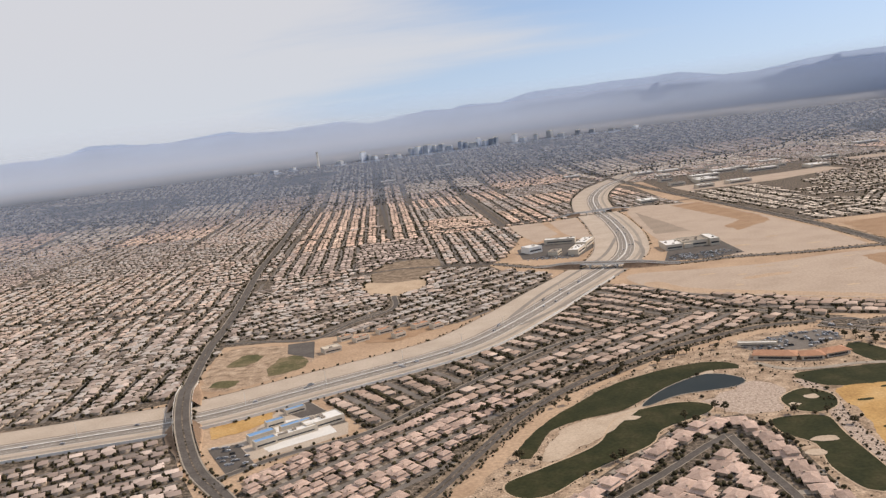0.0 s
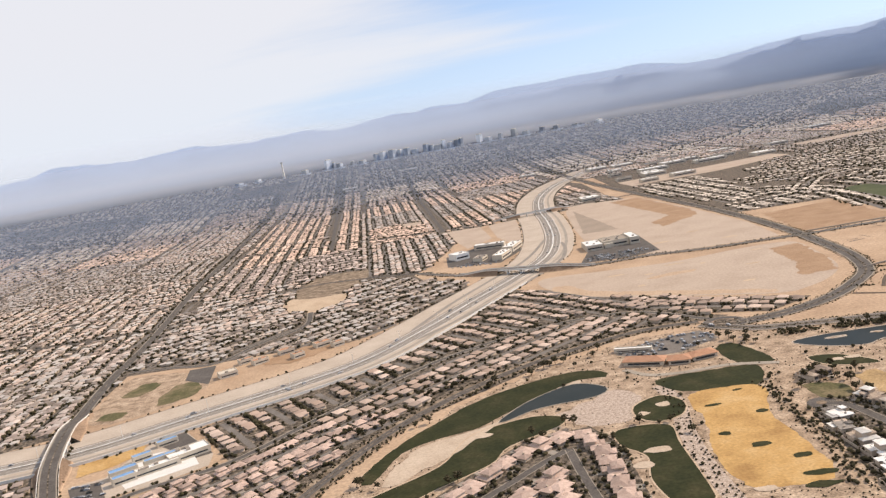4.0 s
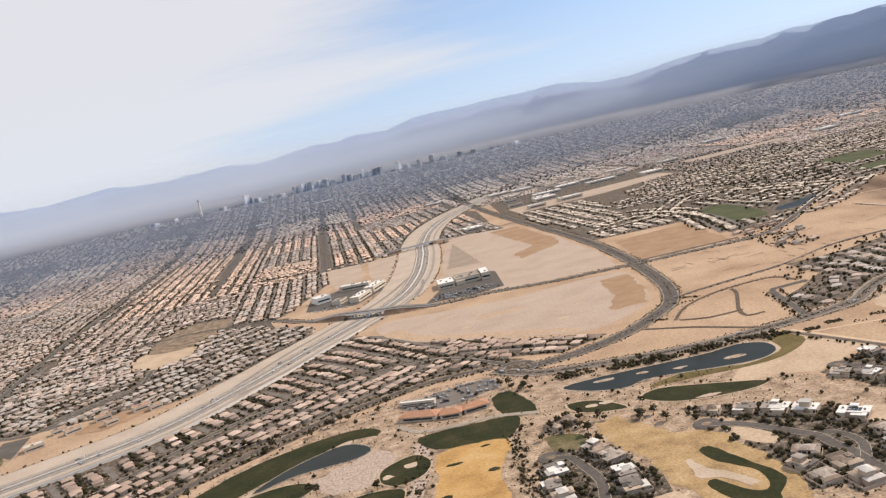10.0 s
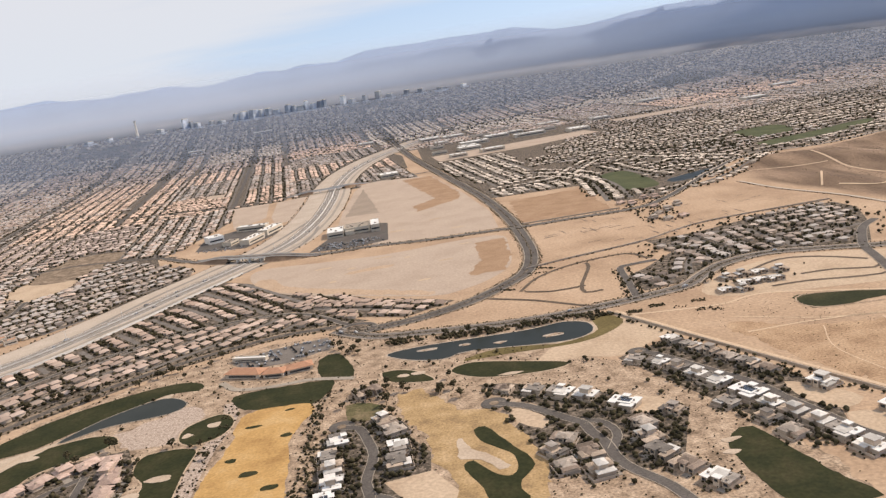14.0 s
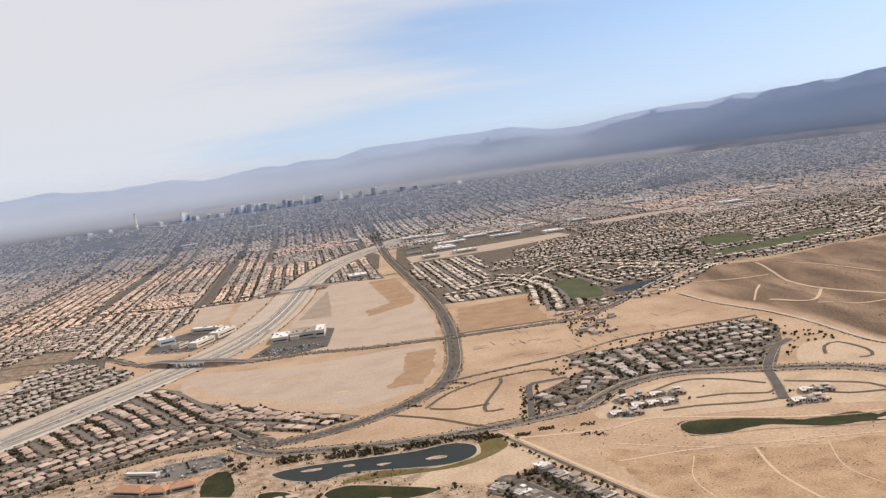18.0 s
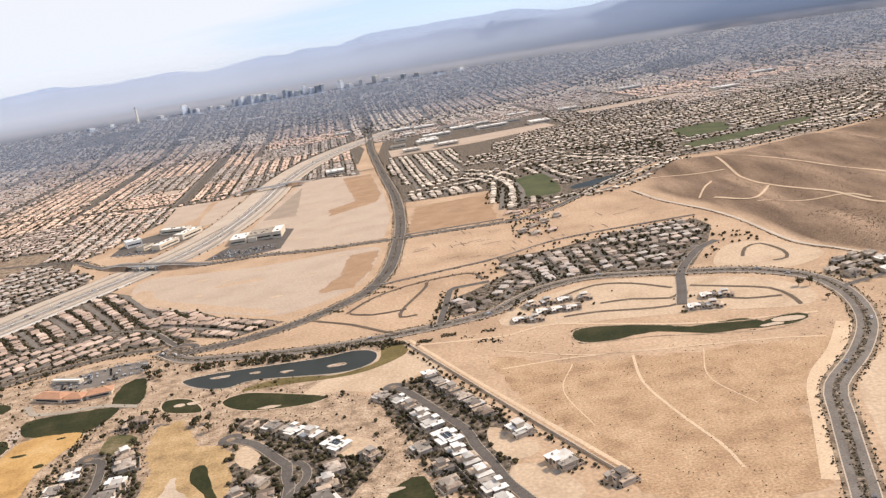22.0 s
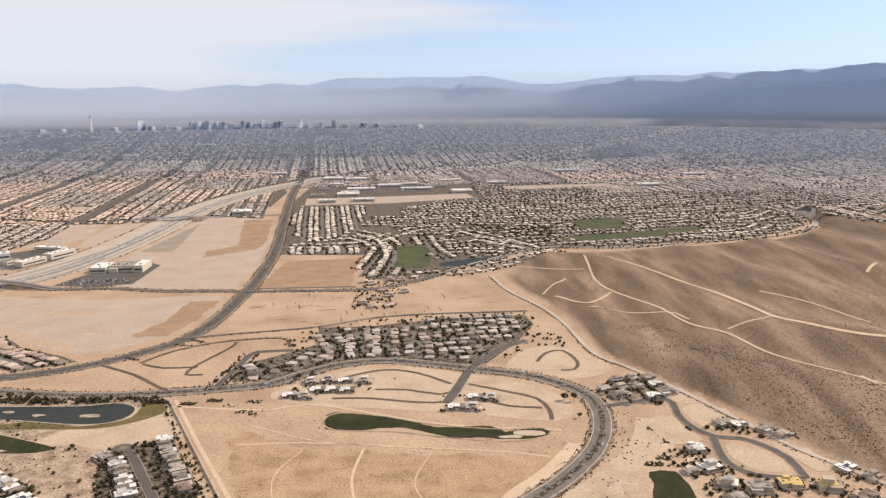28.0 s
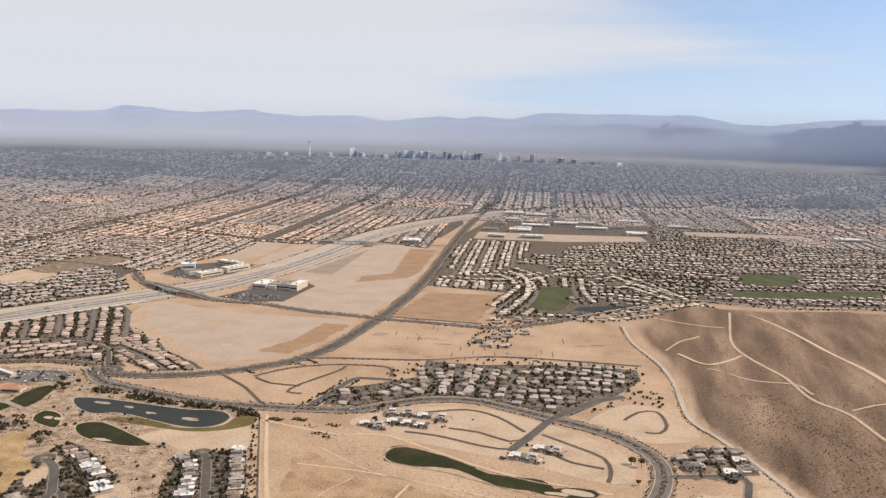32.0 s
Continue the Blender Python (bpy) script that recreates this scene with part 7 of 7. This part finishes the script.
# ---- planting ----


def scatter(name, outline, n, size, seed, label, gap=0.5, mat=None):
    rng = np.random.default_rng(seed)
    px, py = np.array(outline).T
    x, y = rng.uniform(px.min(), px.max(), n), rng.uniform(py.min(), py.max(), n)
    dense = np.array([noise.noise(Vector((a / 45, b / 45, seed))) for a, b in zip(x, y)])
    ok = inside(outline, x, y) & clear_of(x, y, gap) & (dense > rng.uniform(-0.55, 0.35, n))
    return clumps(name, x[ok], y[ok], size, seed, label, mat)


def roadside(points, offsets, spacing, size, seed, label="dark shrubs and trees along the road"):
    rng = np.random.default_rng(seed)
    line = smooth_line(points, spacing)
    xs, ys = [], []
    for off in offsets:
        for i, p in enumerate(line[:-1]):
            way = (line[i + 1] - p).normalized()
            q = p + Vector((-way.y, way.x)) * (off + rng.normal(0, 1.1)) + way * rng.normal(0, spacing)
            if rng.random() < 0.62 + 0.3 * math.sin(i * spacing / 31 + off):
                xs.append(q.x), ys.append(q.y)
    return clumps("roadside_shrubs", np.array(xs), np.array(ys), size, seed, label)


scatter("park_trees", scatter_later, 900, 2.6, 91, "dense dark trees of a park between house rows")
roadside(PARKWAY[2:], (-11.5, -9.8, 0, 9.8, 11.5), 2.6, 0.65, 61)
roadside(LAKEROAD, (-11.5, -10.2, -1, 0, 1, 10.2, 11.5), 2.3, 0.62, 62)
roadside(CROSSROAD, (-9, -7.5, 7.5, 9), 2.6, 0.85, 63)
roadside(CLUBROAD, (-11, -9, -6.5, 6.5, 9, 11), 3.2, 1.0, 64)
roadside([(296, 615), (296, 560), (296, 500), (291, 440)], (-4, -2, 0, 2, 4), 3, 1.1, 92, "dark scrub on a bank beside the range")
roadside([(224, 640), (228, 600), (222, 555), (220, 500), (223, 440)], (-5, -3, 0, 3, 5), 5, 0.8, 93, "grey scrub in a stony wash")
roadside([(585, 749), (591, 800), (597, 850)], (-8, -5.5, 5.5, 8), 3, 1.3, 99, "dark trees along an entry street")
roadside([(486, 822), (504, 855), (525, 877), (563, 898), (619, 906), (634, 873)], (-2.8, 2.8), 4, 0.55, 100, "low dark scrub along an unpaved lane")
for k, (a, b) in enumerate((((503, 884), (521, 879)), ((513, 905), (534, 892)), ((464, 838), (483, 831)))):
    roadside([a, ((a[0] + b[0]) / 2, (a[1] + b[1]) / 2), b], (-1, 0, 1), 1.6, 0.9, 101 + k, "clipped dark hedge beside the parkway")
for k, (x, y) in enumerate(((592, 713), (610, 701), (625, 685), (637, 679), (629, 709), (570, 706), (1000, 640), (978, 640), (985, 615), (970, 585), (960, 575))):
    scatter("scrub_patch", [(x - 7, y - 3), (x + 7, y - 4), (x + 8, y + 3), (x - 6, y + 4)], 90, 0.7, 110 + k, "patch of dark olive scrub", gap=-20)
roadside(MIDROAD, (-5.5, 5.5), 5, 1.6, 65)
roadside(HILLROAD, (-7, 7), 6, 1.8, 66)
roadside(EDGEROAD, (-4.6, -3.8), 2.4, 0.6, 67)
roadside(ARTERIAL, (-9, 9), 6, 1.5, 68)
roadside(FREEWAY, (47, -46), 6, 1.2, 69)
roadside([(505, 905), (563, 924), (652, 949), (745, 996), (911, 1014)], (1.6, -1.6), 3, 0.75, 70)
roadside([(549, 716), (600, 615), (643, 530), (690, 440)], (-4, -7), 5, 1.3, 71)
ROUGH = [(-40, 470), (0, 560), (60, 660), (140, 735), (240, 780), (310, 770), (350, 730), (540, 728), (550, 700), (480, 640), (530, 600), (620, 430), (600, 380), (-60, 380)]
scatter("desert_shrubs", ROUGH, 9500, 0.55, 72, "scattered desert shrubs round the golf course")
scatter("desert_trees", ROUGH, 620, 1.45, 73, "dark mesquite trees round the golf course", gap=1.5)
scatter("desert_shrubs", [(345, 715), (350, 735), (440, 722), (540, 722), (560, 700), (540, 690), (520, 712), (440, 706)], 1500, 1.5, 74, "dense shrubs along the lake shore", gap=-6)
scatter("desert_shrubs", [(600, 720), (680, 690), (900, 650), (910, 600), (830, 460), (760, 380), (650, 520)], 1700, 0.36, 75, "sparse scrub on open desert")
scatter("desert_shrubs", [(940, 700), (1010, 640), (1000, 520), (900, 420), (860, 460), (930, 590)], 1000, 0.6, 76, "sparse scrub on open desert")
scatter("desert_shrubs", [(1000, 900), (960, 1100), (1000, 1400), (1500, 1500), (1500, 800), (1200, 500), (1080, 640)], 4500, 0.5, 77, "sparse scrub on the desert hills")
for pts, n, sd in (([(640, 930), (745, 990), (911, 1010), (945, 870), (864, 805), (741, 835), (645, 775), (600, 800)], 260, 78), ([(945, 725), (968, 768), (1010, 775), (1030, 700), (995, 692)], 90, 79),
                   ([(1020, 640), (1040, 665), (1085, 630), (1070, 615)], 60, 80), ([(970, 600), (1000, 605), (1060, 545), (1120, 560), (1110, 520), (970, 520)], 120, 81),
                   ([(25, 440), (113, 571), (176, 560), (186, 400)], 420, 82), ([(298, 400), (305, 560), (350, 575), (378, 500), (345, 400)], 330, 83), ([(418, 600), (500, 556), (548, 505), (520, 435), (430, 450)], 420, 84),
                   ([(528, 610), (578, 634), (645, 508), (622, 430), (590, 430)], 420, 85), ([(645, 705), (650, 745), (760, 770), (760, 745)], 20, 86), ([(800, 680), (800, 725), (850, 730), (855, 685)], 14, 87),
                   ([(680, 1030), (690, 1200), (750, 1205), (745, 1030)], 80, 88)):
    rng = np.random.default_rng(sd)
    px, py = np.array(pts).T
    x, y = rng.uniform(px.min(), px.max(), n * 2), rng.uniform(py.min(), py.max(), n * 2)
    ok = inside(pts, x, y) & clear_of(x, y, 0.4)
    clumps("garden_trees", x[ok], y[ok], 1.7, sd, "dark garden trees and shrubs between houses")


rng = np.random.default_rng(95)
gx, gy, gs = (np.repeat(np.array(v), 30) for v in zip(*[h for h in HOMES if h[1] < 680 or h[0] > 900]))
ga, gr = rng.uniform(0, 2 * math.pi, len(gx)), rng.uniform(7.6, 13.0, len(gx)) * gs
gx, gy = gx + gr * np.cos(ga), gy + gr * np.sin(ga)
free = clear_of(gx, gy, 0.3)
for hx, hy, hs in HOMES:
    free &= np.hypot(gx - hx, gy - hy) > 7.2 * hs
clumps("garden_shrubs", gx[free], gy[free], 0.8, 96, "dark shrubs and small trees in walled gardens")
scatter("slope_scrub", [(1010, 800), (1060, 710), (1095, 625), (1130, 540), (1190, 440), (1300, 480), (1240, 640), (1190, 760), (1120, 860), (1050, 940), (1000, 900)], 16000, 0.42, 97, "dense low scrub on a desert slope")
scatter("slope_scrub", [(1000, 1000), (1060, 940), (1200, 760), (1400, 700), (1500, 1100), (1400, 1400), (1150, 1420), (1040, 1300)], 7000, 0.4, 98, "sparse low scrub on the desert hills")


def tree_kind(high, wide, seed, label):
    """A single tree: tapered trunk with limbs and a crown of many leaf clumps."""
    k = random.Random(seed)
    holder = tagged(new("tree"), label, "tree", "single trees")
    bm = bmesh.new()
    bmesh.ops.create_cone(bm, segments=7, radius1=0.28, radius2=0.14, depth=high * 0.55, matrix=Matrix.Translation((0, 0, high * 0.27)))
    for n in range(4):
        m = Matrix.Translation((0, 0, high * 0.45)) @ Matrix.Rotation(n * 1.6 + k.random(), 4, "Z") @ Matrix.Rotation(0.7, 4, "Y") @ Matrix.Translation((0, 0, high * 0.16))
        bmesh.ops.create_cone(bm, segments=5, radius1=0.12, radius2=0.05, depth=high * 0.34, matrix=m)
    part("trunk", bm, BARK, holder)
    bm = bmesh.new()
    for n in range(26):
        a, r, h = k.uniform(0, 6.28), wide * math.sqrt(k.random()) * 0.85, k.uniform(0.48, 1.0)
        r *= 1.25 - abs(h - 0.7) * 1.4
        s = wide * k.uniform(0.22, 0.4)
        bmesh.ops.create_icosphere(bm, subdivisions=1, radius=s, matrix=Matrix.Translation((r * math.cos(a), r * math.sin(a), high * h)) @ Matrix.Diagonal((1, k.uniform(0.7, 1.1), k.uniform(0.55, 0.8), 1)))
    for v in bm.verts:
        v.co += Vector((k.uniform(-0.16, 0.16), k.uniform(-0.16, 0.16), k.uniform(-0.16, 0.16)))
    part("crown", bm, LEAVES, holder, "uneven dark olive crown")
    return holder


KINDS = [tree_kind(6.5, 2.8, 1, "dark olive mesquite tree"), tree_kind(8, 2.6, 2, "tall dark pine-like tree"), tree_kind(5.5, 3.0, 3, "broad dark desert tree")]
rng = np.random.default_rng(90)
stands = ((0, 640, 14), (60, 700, 14), (150, 745, 14), (300, 725, 12), (345, 600, 12), (320, 585, 10), (200, 560, 12), (120, 585, 10), (40, 520, 10), (-10, 590, 8), (420, 715, 14), (520, 715, 12), (380, 600, 8), (560, 640, 6), (650, 770, 8), (930, 690, 10))
for n, (cx, cy, many) in enumerate(stands):
    for k in range(many):
        x, y = cx + rng.normal(0, 22), cy + rng.normal(0, 14)
        if not clear_of(np.array([x]), np.array([y]), 0.8)[0]:
            continue
        kind = KINDS[int(rng.integers(3))]
        m = pose(x, y, float(hill(x, y)) - 0.05, 0, 0, rng.uniform(0, 360))
        if kind.name in USED:
            t = copy_thing(kind, m)
        else:
            USED.add(kind.name)
            t = kind
            t.matrix_basis = m
        s = rng.uniform(0.75, 1.2)
        t.scale = (s, s, s)
